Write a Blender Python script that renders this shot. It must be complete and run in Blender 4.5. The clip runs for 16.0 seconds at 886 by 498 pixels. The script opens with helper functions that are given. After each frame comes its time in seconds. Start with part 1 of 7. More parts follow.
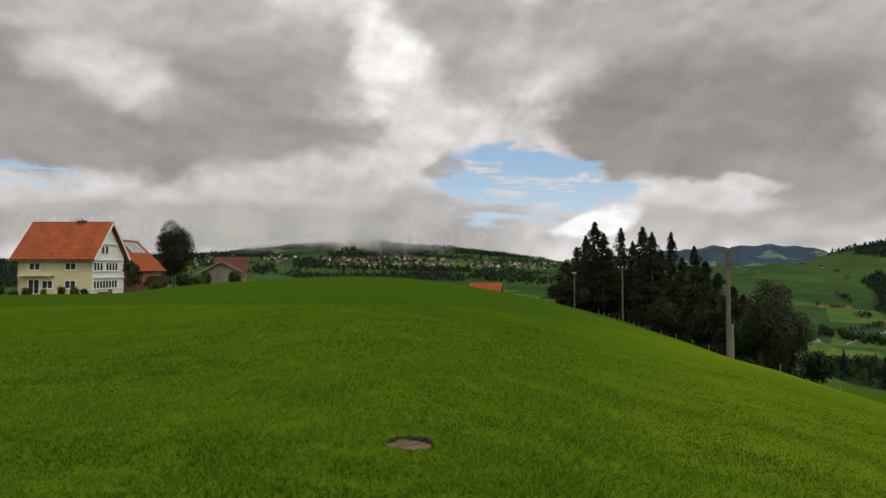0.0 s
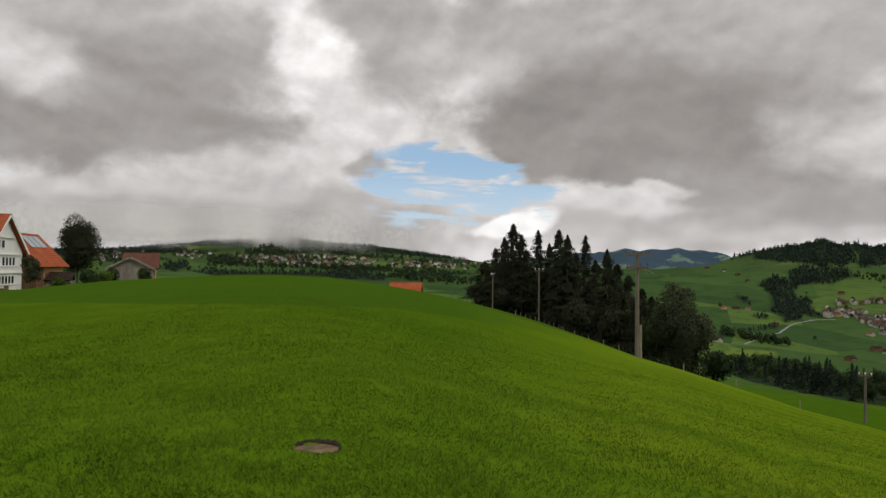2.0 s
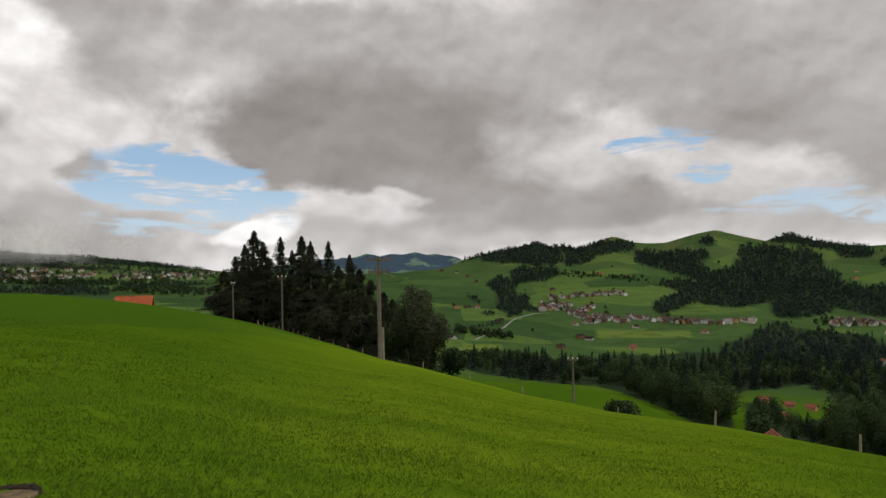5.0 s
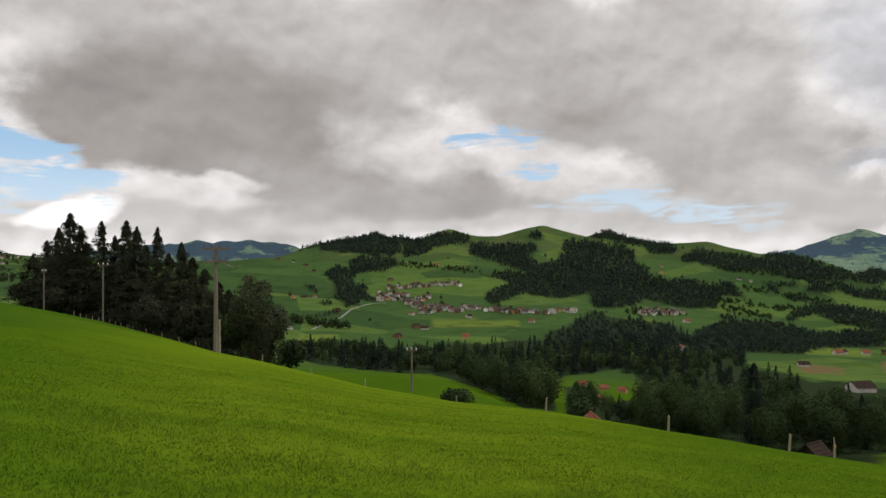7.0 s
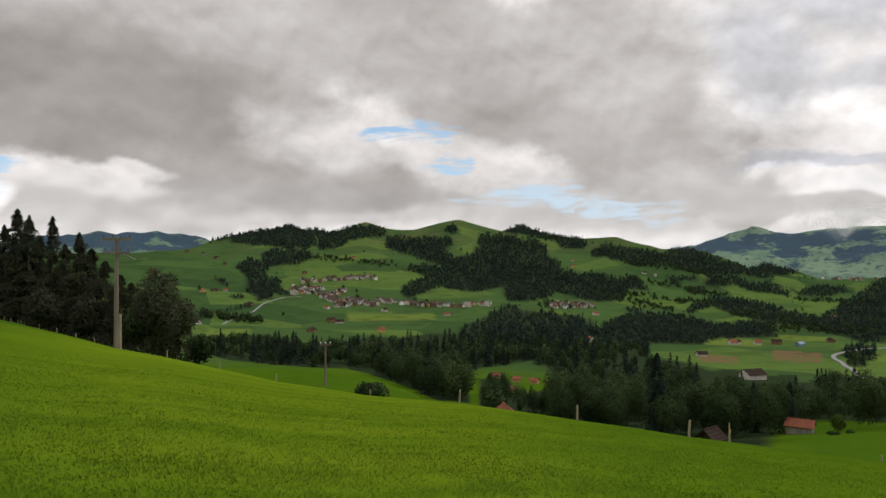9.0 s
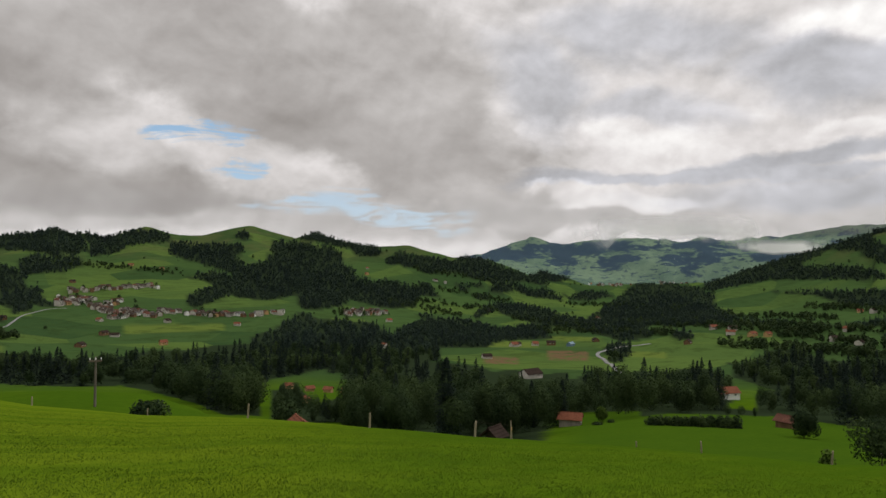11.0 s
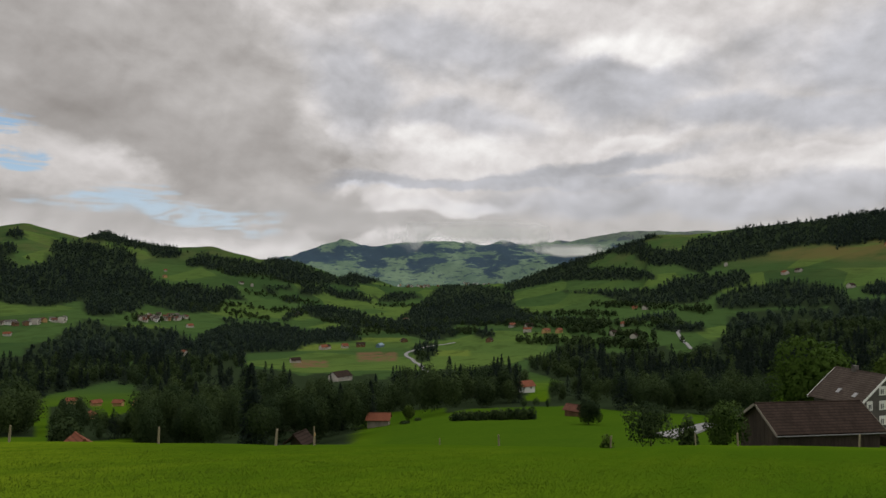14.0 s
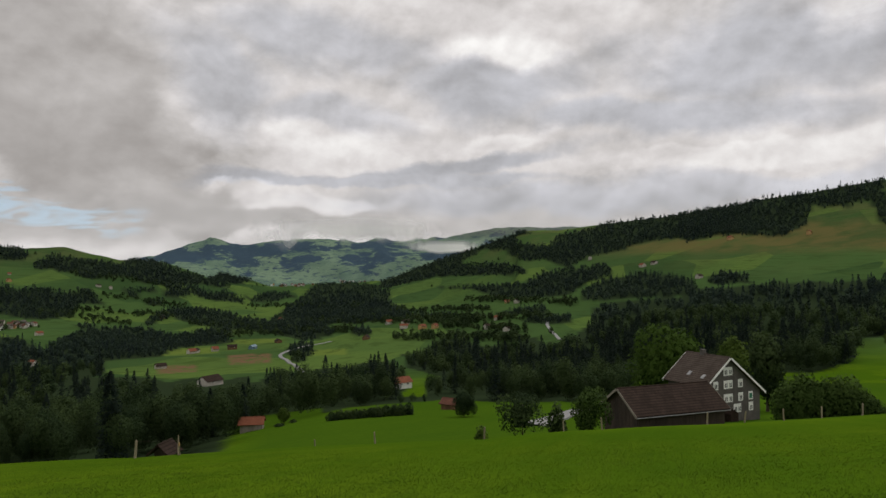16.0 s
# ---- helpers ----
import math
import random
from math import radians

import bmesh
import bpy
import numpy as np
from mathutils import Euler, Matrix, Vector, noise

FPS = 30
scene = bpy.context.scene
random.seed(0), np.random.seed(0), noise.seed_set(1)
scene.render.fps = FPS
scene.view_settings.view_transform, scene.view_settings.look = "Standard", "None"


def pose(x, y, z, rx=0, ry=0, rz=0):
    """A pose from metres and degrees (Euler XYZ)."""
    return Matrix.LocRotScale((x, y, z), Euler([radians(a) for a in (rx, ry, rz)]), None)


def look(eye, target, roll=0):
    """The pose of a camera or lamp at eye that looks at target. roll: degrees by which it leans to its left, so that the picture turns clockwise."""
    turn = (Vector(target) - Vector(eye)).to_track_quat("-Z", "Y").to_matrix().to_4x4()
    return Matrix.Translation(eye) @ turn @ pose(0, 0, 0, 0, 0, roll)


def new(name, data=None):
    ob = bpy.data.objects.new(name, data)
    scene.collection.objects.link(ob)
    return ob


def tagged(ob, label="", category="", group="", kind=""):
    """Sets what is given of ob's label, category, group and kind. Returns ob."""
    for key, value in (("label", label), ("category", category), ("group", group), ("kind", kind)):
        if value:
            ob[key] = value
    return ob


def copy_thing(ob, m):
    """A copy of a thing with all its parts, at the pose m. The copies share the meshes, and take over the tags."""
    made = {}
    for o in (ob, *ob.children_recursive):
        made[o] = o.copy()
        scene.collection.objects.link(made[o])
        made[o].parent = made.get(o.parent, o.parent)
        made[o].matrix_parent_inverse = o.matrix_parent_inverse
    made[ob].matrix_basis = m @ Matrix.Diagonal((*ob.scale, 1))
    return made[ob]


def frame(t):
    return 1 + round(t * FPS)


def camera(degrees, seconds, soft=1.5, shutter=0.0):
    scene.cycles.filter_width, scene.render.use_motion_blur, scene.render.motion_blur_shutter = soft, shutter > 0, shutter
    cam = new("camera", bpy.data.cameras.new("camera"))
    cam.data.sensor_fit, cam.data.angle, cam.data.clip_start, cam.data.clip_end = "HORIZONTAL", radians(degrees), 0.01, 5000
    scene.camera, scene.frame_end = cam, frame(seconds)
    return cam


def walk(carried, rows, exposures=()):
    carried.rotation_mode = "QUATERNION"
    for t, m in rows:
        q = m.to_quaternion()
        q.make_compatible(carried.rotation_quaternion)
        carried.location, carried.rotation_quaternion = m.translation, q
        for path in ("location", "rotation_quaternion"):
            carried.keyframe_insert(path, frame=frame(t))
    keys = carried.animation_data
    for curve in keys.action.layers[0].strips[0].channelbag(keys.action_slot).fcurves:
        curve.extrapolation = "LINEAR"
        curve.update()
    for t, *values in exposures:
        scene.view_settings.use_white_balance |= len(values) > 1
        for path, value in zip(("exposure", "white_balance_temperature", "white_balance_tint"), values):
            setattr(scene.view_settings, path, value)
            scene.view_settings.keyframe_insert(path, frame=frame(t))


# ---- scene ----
LENS = 65.07
EYE = 1.7                       # the lookout's eye above the grass
cam = camera(LENS, 16.0)
# seconds, metres east, north and up of the start, then yaw, pitch and lean in degrees
STEPS_A = [
    (0.0, -0.000, -0.000, -0.000, 0.00, 1.44, 0.10),
    (0.5, -0.009, -0.104, 0.031, -2.61, 1.37, -0.12),
    (1.0, -0.009, -0.148, 0.046, -4.57, 1.21, -0.20),
    (1.5, 0.044, -0.194, 0.057, -5.72, 1.15, -0.62),
    (2.0, 0.094, -0.158, 0.061, -6.52, 1.43, -0.65),
    (2.5, 0.145, -0.190, 0.070, -8.12, 1.53, -0.45),
    (3.0, 0.186, -0.195, 0.073, -10.43, 1.78, -0.15),
    (3.5, 0.211, -0.120, 0.053, -12.60, 1.87, 0.00),
    (4.0, 0.235, -0.088, 0.046, -15.59, 1.91, -0.33),
    (4.5, 0.222, 0.022, 0.016, -21.76, 1.99, 0.18),
    (4.7, 0.223, 0.038, 0.008, -24.23, 1.98, 0.63),
    (6.8, -0.309, 0.212, 0.243, -39.72, 0.95, 0.36),
    (7.0, -0.312, 0.222, 0.233, -40.73, 0.90, 0.17),
]
STEPS_B = [
    (7.5, -0.197, 0.270, 0.193, -43.40, 0.67, -0.21),
    (8.0, -0.132, 0.340, 0.164, -45.89, 0.07, -0.37),
    (8.2, -0.118, 0.353, 0.166, -46.45, 0.13, -0.29),
    (10.3, -0.021, 0.358, 0.190, -55.18, 0.75, -0.80),
    (10.5, -0.005, 0.381, 0.182, -58.01, 0.70, -0.95),
    (11.0, 0.276, 0.497, 0.173, -64.41, 1.08, -0.39),
    (11.5, 0.324, 0.506, 0.144, -67.70, 0.86, 0.16),
    (12.0, 0.405, 0.492, 0.177, -70.67, 0.83, 0.01),
    (12.5, 0.513, 0.497, 0.173, -73.51, 0.85, 0.58),
    (13.0, 0.612, 0.506, 0.146, -75.61, 0.91, 0.39),
    (13.5, 0.782, 0.464, 0.127, -77.89, 0.92, 0.03),
    (14.0, 0.895, 0.392, 0.137, -79.95, 1.36, -0.42),
    (14.5, 0.931, 0.323, 0.121, -81.66, 1.42, -0.94),
    (15.0, 0.970, 0.293, 0.106, -83.11, 1.50, 0.25),
    (15.5, 1.006, 0.233, 0.107, -85.32, 1.39, 0.31),
    (16.0, 1.179, 0.274, 0.102, -90.17, 1.12, 0.47),
]
walk(cam, [(t, pose(x, y, EYE + z, 90 + p, 0, yaw) @ pose(0, 0, 0, 0, 0, -lean))
           for t, x, y, z, yaw, p, lean in STEPS_A + STEPS_B],
     [(0, 0), (4.5, 0), (7, 0.22), (8.2, 0.28), (10.5, 0.08), (12, -0.06), (16, -0.1)])

# ---- sky, sun ----
# clouds from far to near: bearing, height, half width and half height in degrees, tilt, brightness, softness, cover
HAZE = [
    (17.4, 3.5, 33.0, 2.6, 0, 0.44, 0.38, 0.95),
    (21.5, 6.0, 13.8, 1.2, 0, 0.64, 0.45, 0.84),
    (-26.7, 3.2, 11.8, 1.8, 0, 0.48, 0.38, 0.95),
    (-42.6, 3.8, 17.7, 1.6, 0, 0.51, 0.45, 0.95),
    (-48.2, 3.3, 20.5, 1.1, 0, 0.54, 0.45, 0.95),
    (-81.0, 4.6, 27.8, 1.9, 0, 0.60, 0.45, 0.84),
    (-108.9, 3.2, 25.8, 2.1, 0, 0.54, 0.45, 0.89),
    (-58.8, 3.2, 15.4, 1.6, 0, 0.50, 0.45, 0.89),
]
WEST_BANK = [
    (25.5, 11.8, 18.8, 5.0, 2, 0.31, 0.22, 1.00),
    (16.6, 15.9, 11.4, 4.8, 0, 0.36, 0.38, 0.95),
    (23.6, 18.8, 17.2, 2.5, 0, 0.48, 0.45, 0.95),
    (25.9, 14.2, 4.2, 2.1, 8, 0.63, 0.52, 0.89),
    (31.3, 9.2, 7.4, 2.2, 0, 0.35, 0.38, 0.84),
    (13.9, 10.0, 8.5, 2.1, -4, 0.34, 0.30, 0.95),
    (6.2, 7.5, 9.7, 1.9, -6, 0.64, 0.45, 0.84),
    (1.1, 3.6, 9.3, 2.1, 18, 0.45, 0.38, 0.95),
    (3.9, 16.5, 6.3, 2.9, 62, 0.83, 0.41, 1.00),
    (4.4, 18.6, 3.2, 2.1, 20, 0.95, 0.45, 0.84),
    (-0.8, 11.9, 4.4, 4.0, 50, 0.68, 0.45, 0.95),
    (-5.7, 13.6, 3.5, 2.3, 30, 0.70, 0.45, 0.84),
]
WEST_BANK += [
    (-0.5, 8.1, 2.3, 0.9, -8, 0.40, 0.38, 0.95),
    (10.3, 5.8, 6.8, 1.4, 0, 0.58, 0.45, 0.63),
]
NORTH_BANK = [
    (-21.3, 15.0, 18.1, 6.3, 8, 0.34, 0.26, 1.00),
    (-27.5, 8.7, 12.9, 3.2, 6, 0.30, 0.22, 1.00),
    (-13.6, 10.0, 5.4, 2.8, 28, 0.30, 0.26, 1.00),
    (-2.2, 18.6, 6.1, 4.0, 25, 0.41, 0.38, 0.95),
    (-9.2, 16.3, 5.5, 2.3, 10, 0.58, 0.52, 0.73),
    (-23.0, 18.8, 13.6, 2.1, 0, 0.51, 0.45, 0.84),
    (-23.5, 11.3, 11.2, 4.9, 10, 0.28, 0.30, 0.95),
    (-30.0, 6.4, 8.7, 2.2, 8, 0.34, 0.26, 1.00),
    (-38.6, 18.4, 14.0, 4.8, 0, 0.43, 0.45, 0.95),
    (-51.5, 11.3, 7.6, 3.0, 12, 0.36, 0.38, 0.95),
    (-17.9, 16.6, 5.6, 2.8, 40, 0.45, 0.52, 0.53),
]
HEAPS = [
    (-12.7, 3.6, 4.0, 1.0, -8, 0.90, 0.22, 1.00),
    (-19.4, 5.5, 5.1, 1.0, 6, 0.64, 0.38, 0.95),
    (-24.0, 6.2, 2.4, 0.6, 0, 0.73, 0.45, 0.73),
    (-37.6, 10.2, 5.7, 3.7, 20, 0.63, 0.45, 0.95),
    (-44.2, 7.6, 6.2, 1.7, 8, 0.70, 0.34, 1.00),
    (-39.7, 5.2, 8.2, 1.3, 0, 0.45, 0.38, 0.84),
    (-49.6, 6.2, 5.0, 1.4, 0, 0.53, 0.38, 0.84),
    (-37.3, 10.3, 4.1, 2.5, 35, 0.58, 0.45, 0.84),
    (-39.2, 7.2, 6.9, 2.1, 5, 0.50, 0.38, 0.73),
    (-35.5, 4.9, 9.6, 1.9, 0, 0.40, 0.34, 0.84),
    (-51.2, 7.1, 6.5, 1.7, 12, 0.58, 0.38, 0.95),
]
SOUTH_BANK = [
    (-53.5, 15.9, 16.6, 4.4, 8, 0.38, 0.38, 0.95),
    (-61.1, 9.8, 11.9, 3.4, 20, 0.31, 0.29, 1.00),
    (-24.3, 11.9, 13.8, 3.6, 0, 0.29, 0.38, 0.84),
    (-56.2, 18.3, 10.9, 2.3, 0, 0.45, 0.45, 0.84),
    (-59.2, 11.0, 11.0, 3.7, 26, 0.33, 0.21, 1.00),
    (-65.7, 6.5, 7.9, 2.3, 24, 0.36, 0.17, 1.00),
    (-47.4, 15.9, 15.2, 3.0, 6, 0.44, 0.45, 0.73),
    (-40.0, 5.2, 10.1, 1.9, 2, 0.36, 0.30, 1.00),
    (-37.2, 9.0, 4.5, 2.2, 20, 0.58, 0.45, 0.84),
    (-74.5, 4.2, 12.5, 1.5, 4, 0.50, 0.22, 1.00),
    (-75.9, 5.3, 6.9, 1.1, 0, 0.73, 0.19, 1.00),
    (-68.5, 9.7, 2.8, 1.9, 30, 0.55, 0.26, 0.84),
]
SOUTH_BANK += [
    (-81.7, 4.7, 3.1, 0.8, 0, 0.73, 0.22, 0.95),
    (-61.0, 9.7, 8.8, 4.6, 25, 0.40, 0.34, 0.95),
    (-59.6, 14.3, 7.5, 3.0, 10, 0.50, 0.45, 0.73),
    (-68.7, 5.2, 6.3, 1.8, 12, 0.45, 0.26, 0.95),
]
BANDS = [
    (-80.4, 6.9, 10.3, 0.5, -3, 0.51, 0.38, 1.00),
    (-91.7, 8.1, 10.2, 0.7, -6, 0.50, 0.45, 1.00),
    (-95.6, 13.7, 7.4, 1.9, -12, 0.53, 0.45, 0.95),
    (-72.2, 15.0, 4.2, 3.7, 30, 0.54, 0.52, 0.84),
    (-81.3, 12.0, 6.3, 1.2, 5, 0.58, 0.52, 0.73),
    (-86.3, 6.9, 14.9, 0.6, 0, 0.54, 0.38, 0.95),
    (-93.8, 13.7, 6.0, 2.1, 5, 0.54, 0.41, 0.95),
    (-79.9, 17.7, 8.6, 2.3, 8, 0.53, 0.45, 0.84),
    (-114.4, 15.3, 10.6, 3.3, 0, 0.55, 0.45, 0.95),
    (-108.2, 11.5, 14.3, 1.5, 4, 0.54, 0.45, 0.95),
    (-100.2, 5.2, 19.1, 1.4, 0, 0.60, 0.45, 0.84),
    (-115.0, 5.5, 12.1, 1.0, -4, 0.58, 0.38, 0.84),
]
LIT_EDGES = [
    (-93.7, 9.8, 7.2, 0.6, -6, 0.85, 0.45, 0.95),
    (-77.7, 10.8, 6.8, 0.9, 3, 0.83, 0.38, 0.95),
    (-95.2, 16.7, 4.3, 1.4, 0, 0.95, 0.52, 0.95),
    (-72.2, 18.0, 2.8, 3.2, 40, 0.70, 0.52, 0.63),
    (-114.2, 7.9, 12.2, 1.1, -3, 0.78, 0.22, 1.00),
    (-83.5, 9.7, 13.8, 0.9, 3, 0.75, 0.41, 0.84),
    (-94.8, 16.8, 4.2, 1.4, 0, 0.85, 0.52, 0.84),
    (-120.0, 17.0, 6.1, 1.5, 0, 0.95, 0.52, 0.84),
    (-72.8, 11.2, 3.0, 1.0, 0, 0.83, 0.38, 0.84),
    (-86.3, 4.9, 11.6, 0.7, 0, 0.70, 0.45, 0.73),
]
# gaps of open sky: bearing, height, half width and half height, tilt, cover, softness
BLUE = [
    (-7.5, 6.8, 7.6, 2.4, 8, 1.00, 0.35),
    (-5.4, 4.0, 5.1, 1.0, 0, 0.80, 0.50),
    (28.8, 6.3, 3.8, 0.8, 8, 0.60, 0.50),
    (7.0, 6.9, 0.8, 0.3, 0, 0.80, 0.50),
    (-14.0, 5.0, 2.7, 0.9, 20, 0.60, 0.50),
    (-45.2, 9.6, 4.0, 1.1, 0, 0.90, 0.45),
    (-48.0, 7.3, 1.9, 0.7, 0, 0.80, 0.50),
    (-42.2, 9.7, 2.3, 0.7, -10, 0.80, 0.45),
    (-46.3, 10.0, 2.4, 1.1, 10, 0.90, 0.45),
    (-47.6, 7.3, 1.4, 0.6, 0, 0.70, 0.50),
    (-56.3, 4.2, 10.5, 0.7, 2, 0.60, 0.50),
    (-14.3, 6.0, 2.6, 1.1, 0, 0.80, 0.40),
    (-59.2, 4.1, 5.5, 0.6, 4, 0.50, 0.50),
    (-59.7, 4.0, 7.1, 1.2, 6, 0.60, 0.40),
]
SUN_BEARING, SUN_HEIGHT = -128.0, 48.0


class Nodes:
    """A short way to write a node tree."""

    def __init__(self, tree):
        self.tree = tree
        tree.nodes.clear()

    def add(self, kind, inputs=(), **props):
        n = self.tree.nodes.new(kind)
        if "operation" in props:
            n.operation = props["operation"]
        if "use_clamp" in props:
            n.use_clamp = props["use_clamp"]
        if "interpolation_type" in props:
            n.interpolation_type = props["interpolation_type"]
        if "data_type" in props:
            n.data_type, n.blend_type = props["data_type"], props["blend_type"]
        if "attribute_name" in props:
            n.attribute_name = props["attribute_name"]
        if "feature" in props:
            n.feature = props["feature"]
        if "sky_type" in props:
            n.sky_type, n.sun_disc = props["sky_type"], False
            n.sun_elevation, n.sun_rotation = props["sun_elevation"], props["sun_rotation"]
        pairs = inputs.items() if isinstance(inputs, dict) else enumerate(inputs)
        for key, value in pairs:
            if value is None:
                continue
            if isinstance(value, bpy.types.NodeSocket):
                self.tree.links.new(value, n.inputs[key])
            else:
                n.inputs[key].default_value = value
        return n

    def math(self, op, a, b=None, c=None, clamp=False):
        return self.add("ShaderNodeMath", [a, b, c], operation=op, use_clamp=clamp).outputs[0]

    def vec(self, op, a, b=None):
        n = self.add("ShaderNodeVectorMath", [a, b], operation=op)
        return n.outputs["Value" if op in ("LENGTH", "DOT_PRODUCT", "DISTANCE") else "Vector"]

    def noise(self, vector, scale, detail=4.0, rough=0.55, lac=2.0, warp=0.0):
        return self.add("ShaderNodeTexNoise", {"Vector": vector, "Scale": scale, "Detail": detail, "Roughness": rough,
                                               "Lacunarity": lac, "Distortion": warp}).outputs["Fac"]

    def smooth(self, x, lo, hi, a=0.0, b=1.0):
        return self.add("ShaderNodeMapRange", {"Value": x, "From Min": lo, "From Max": hi, "To Min": a, "To Max": b},
                        interpolation_type="SMOOTHSTEP").outputs["Result"]

    def mix(self, fac, a, b, blend="MIX"):
        n = self.add("ShaderNodeMix", data_type="RGBA", blend_type=blend)
        for sock, value in ((n.inputs[0], fac), (n.inputs[6], a), (n.inputs[7], b)):
            if isinstance(value, bpy.types.NodeSocket):
                self.tree.links.new(value, sock)
            elif isinstance(value, (int, float)):
                sock.default_value = value
            else:
                sock.default_value = (*value, 1.0)
        return n.outputs[2]


def build_sky():
    world = bpy.data.worlds.new("sky")
    scene.world = world
    world.use_nodes = True
    k = Nodes(world.node_tree)
    way = k.add("ShaderNodeTexCoord").outputs["Generated"]
    xyz = k.add("ShaderNodeSeparateXYZ", [way]).outputs
    bearing = k.math("MULTIPLY", k.math("ARCTAN2", k.math("MULTIPLY", xyz[0], -1.0), xyz[1]), 180 / math.pi)
    # wrap the bearings behind the lookout so that the seam lies out of view
    bearing = k.math("SUBTRACT", k.math("MODULO", k.math("ADD", bearing, 360.0 + 225.0), 360.0), 225.0)
    height = k.math("MULTIPLY", k.math("ARCSINE", xyz[2]), 180 / math.pi)
    # the clouds' own grain: broad swells, billows and small puffs
    grain = k.add("ShaderNodeCombineXYZ", [k.math("MULTIPLY", bearing, 0.10), k.math("MULTIPLY", height, 0.135), 0.0]).outputs[0]
    above = k.vec("ADD", grain, (0.03, 0.11, 0.0))
    broad = k.noise(grain, 0.75, 3.0, 0.5, 2.1, 0.2)
    billow = k.noise(grain, 1.25, 8.0, 0.53, 2.1, 0.25)
    puff = k.noise(k.vec("ADD", grain, (3.3, 0.7, 0.0)), 2.1, 6.0, 0.50, 2.1, 0.2)
    puff_above = k.noise(k.vec("ADD", above, (3.3, 0.7, 0.0)), 2.1, 6.0, 0.50, 2.1, 0.2)
    shift_a = k.math("SUBTRACT", k.noise(k.vec("ADD", grain, (5.2, 1.7, 0.0)), 1.1, 6.0, 0.55), 0.5)
    shift_b = k.math("SUBTRACT", k.noise(k.vec("ADD", grain, (1.4, 8.3, 0.0)), 1.1, 6.0, 0.55), 0.5)
    place = k.add("ShaderNodeCombineXYZ", [
        k.math("ADD", bearing, k.math("MULTIPLY", shift_a, 9.0)),
        k.math("ADD", height, k.math("MULTIPLY", shift_b, 4.5)), 0.0]).outputs[0]
    # round heads crowd along the edges and catch the light on top
    stir = k.vec("MULTIPLY", k.add("ShaderNodeCombineXYZ", [shift_a, shift_b, 0.0]).outputs[0], (0.45, 0.45, 0.0))

    def heads(at):
        cells = k.add("ShaderNodeTexVoronoi", {"Vector": k.vec("ADD", at, stir), "Scale": 1.3, "Detail": 1.0, "Roughness": 0.45, "Lacunarity": 2.2, "Randomness": 1.0}, feature="F1")
        cells.voronoi_dimensions = "2D"
        return cells.outputs["Distance"]

    head = heads(grain)
    head_above = heads(k.vec("ADD", grain, (0.01, 0.05, 0.0)))
    torn = k.math("ADD", k.math("MULTIPLY", k.math("SUBTRACT", billow, 0.5), 1.9), k.math("MULTIPLY", k.math("SUBTRACT", head, 0.55), 0.7))

    def cover(b, h, w, d, tilt, soft, strength, ragged, after):
        # each cloud is worked out after the one before it, which keeps the shader small
        spot = k.add("ShaderNodeVectorMath", [after, (1e-5, 1e-5, 0.0), place], operation="MULTIPLY_ADD").outputs["Vector"]
        near = k.add("ShaderNodeMapping", {"Vector": spot, "Location": (b, h, 0.0), "Rotation": (0.0, 0.0, radians(tilt)), "Scale": (w, d, 1.0)})
        near.vector_type = "TEXTURE"
        edge = k.math("ADD", k.vec("LENGTH", near.outputs[0]), k.math("MULTIPLY", torn, ragged) if ragged else 0.0)
        return k.smooth(edge, 1.0 + soft, 1.0 - soft, 0.0, strength)

    def lay(light, rows, ragged):
        for b, h, w, d, tilt, value, soft, strength in rows:
            n = k.add("ShaderNodeMix", {0: cover(b, h, w, d, tilt, soft, strength, ragged, light), 2: light, 3: value})
            light = n.outputs[0]
        return light

    light = k.math("ADD", 0.68, k.smooth(height, 20.0, 75.0, 0.0, 0.42))
    light = lay(light, LIT_EDGES, 0.5)
    light = lay(light, BANDS, 0.6)
    light = lay(light, HAZE, 0.35)
    light = lay(light, WEST_BANK, 0.45)
    light = lay(light, NORTH_BANK, 0.45)
    light = lay(light, HEAPS, 0.5)
    light = lay(light, SOUTH_BANK, 0.45)
    band = k.math("MULTIPLY", light, 1e-5)
    for b, h, w, d, tilt, value, soft, strength in BANDS:
        band = k.math("MAXIMUM", band, cover(b, h, w, d, tilt, soft, strength, 0.6, band))
    # tops catch the light, hollows lie in shade
    swell = k.math("MULTIPLY", k.math("SUBTRACT", puff, puff_above), 0.75)
    swell = k.math("ADD", swell, k.math("MULTIPLY", k.math("SUBTRACT", head_above, head), 0.16))
    swell = k.math("ADD", swell, k.math("MULTIPLY", k.math("SUBTRACT", broad, 0.5), 0.45))
    swell = k.math("ADD", swell, k.math("MULTIPLY", k.math("SUBTRACT", billow, 0.5), 0.55))
    # the lit side of each bank has the stronger relief
    swell = k.math("MULTIPLY", swell, k.smooth(light, 0.25, 0.7, 0.75, 1.15))
    light = k.math("MULTIPLY", light, k.math("ADD", 1.0, swell))
    light = k.math("MAXIMUM", k.math("MINIMUM", light, 1.0), 0.13)
    tone = k.add("ShaderNodeValToRGB", [light])
    ramp = tone.color_ramp
    stops = ((0.10, (0.105, 0.097, 0.091)), (0.30, (0.315, 0.292, 0.277)), (0.50, (0.515, 0.490, 0.475)), (0.72, (0.75, 0.715, 0.705)), (1.0, (1.04, 1.02, 1.00)))
    ramp.elements[0].position, ramp.elements[0].color = stops[0][0], (*stops[0][1], 1)
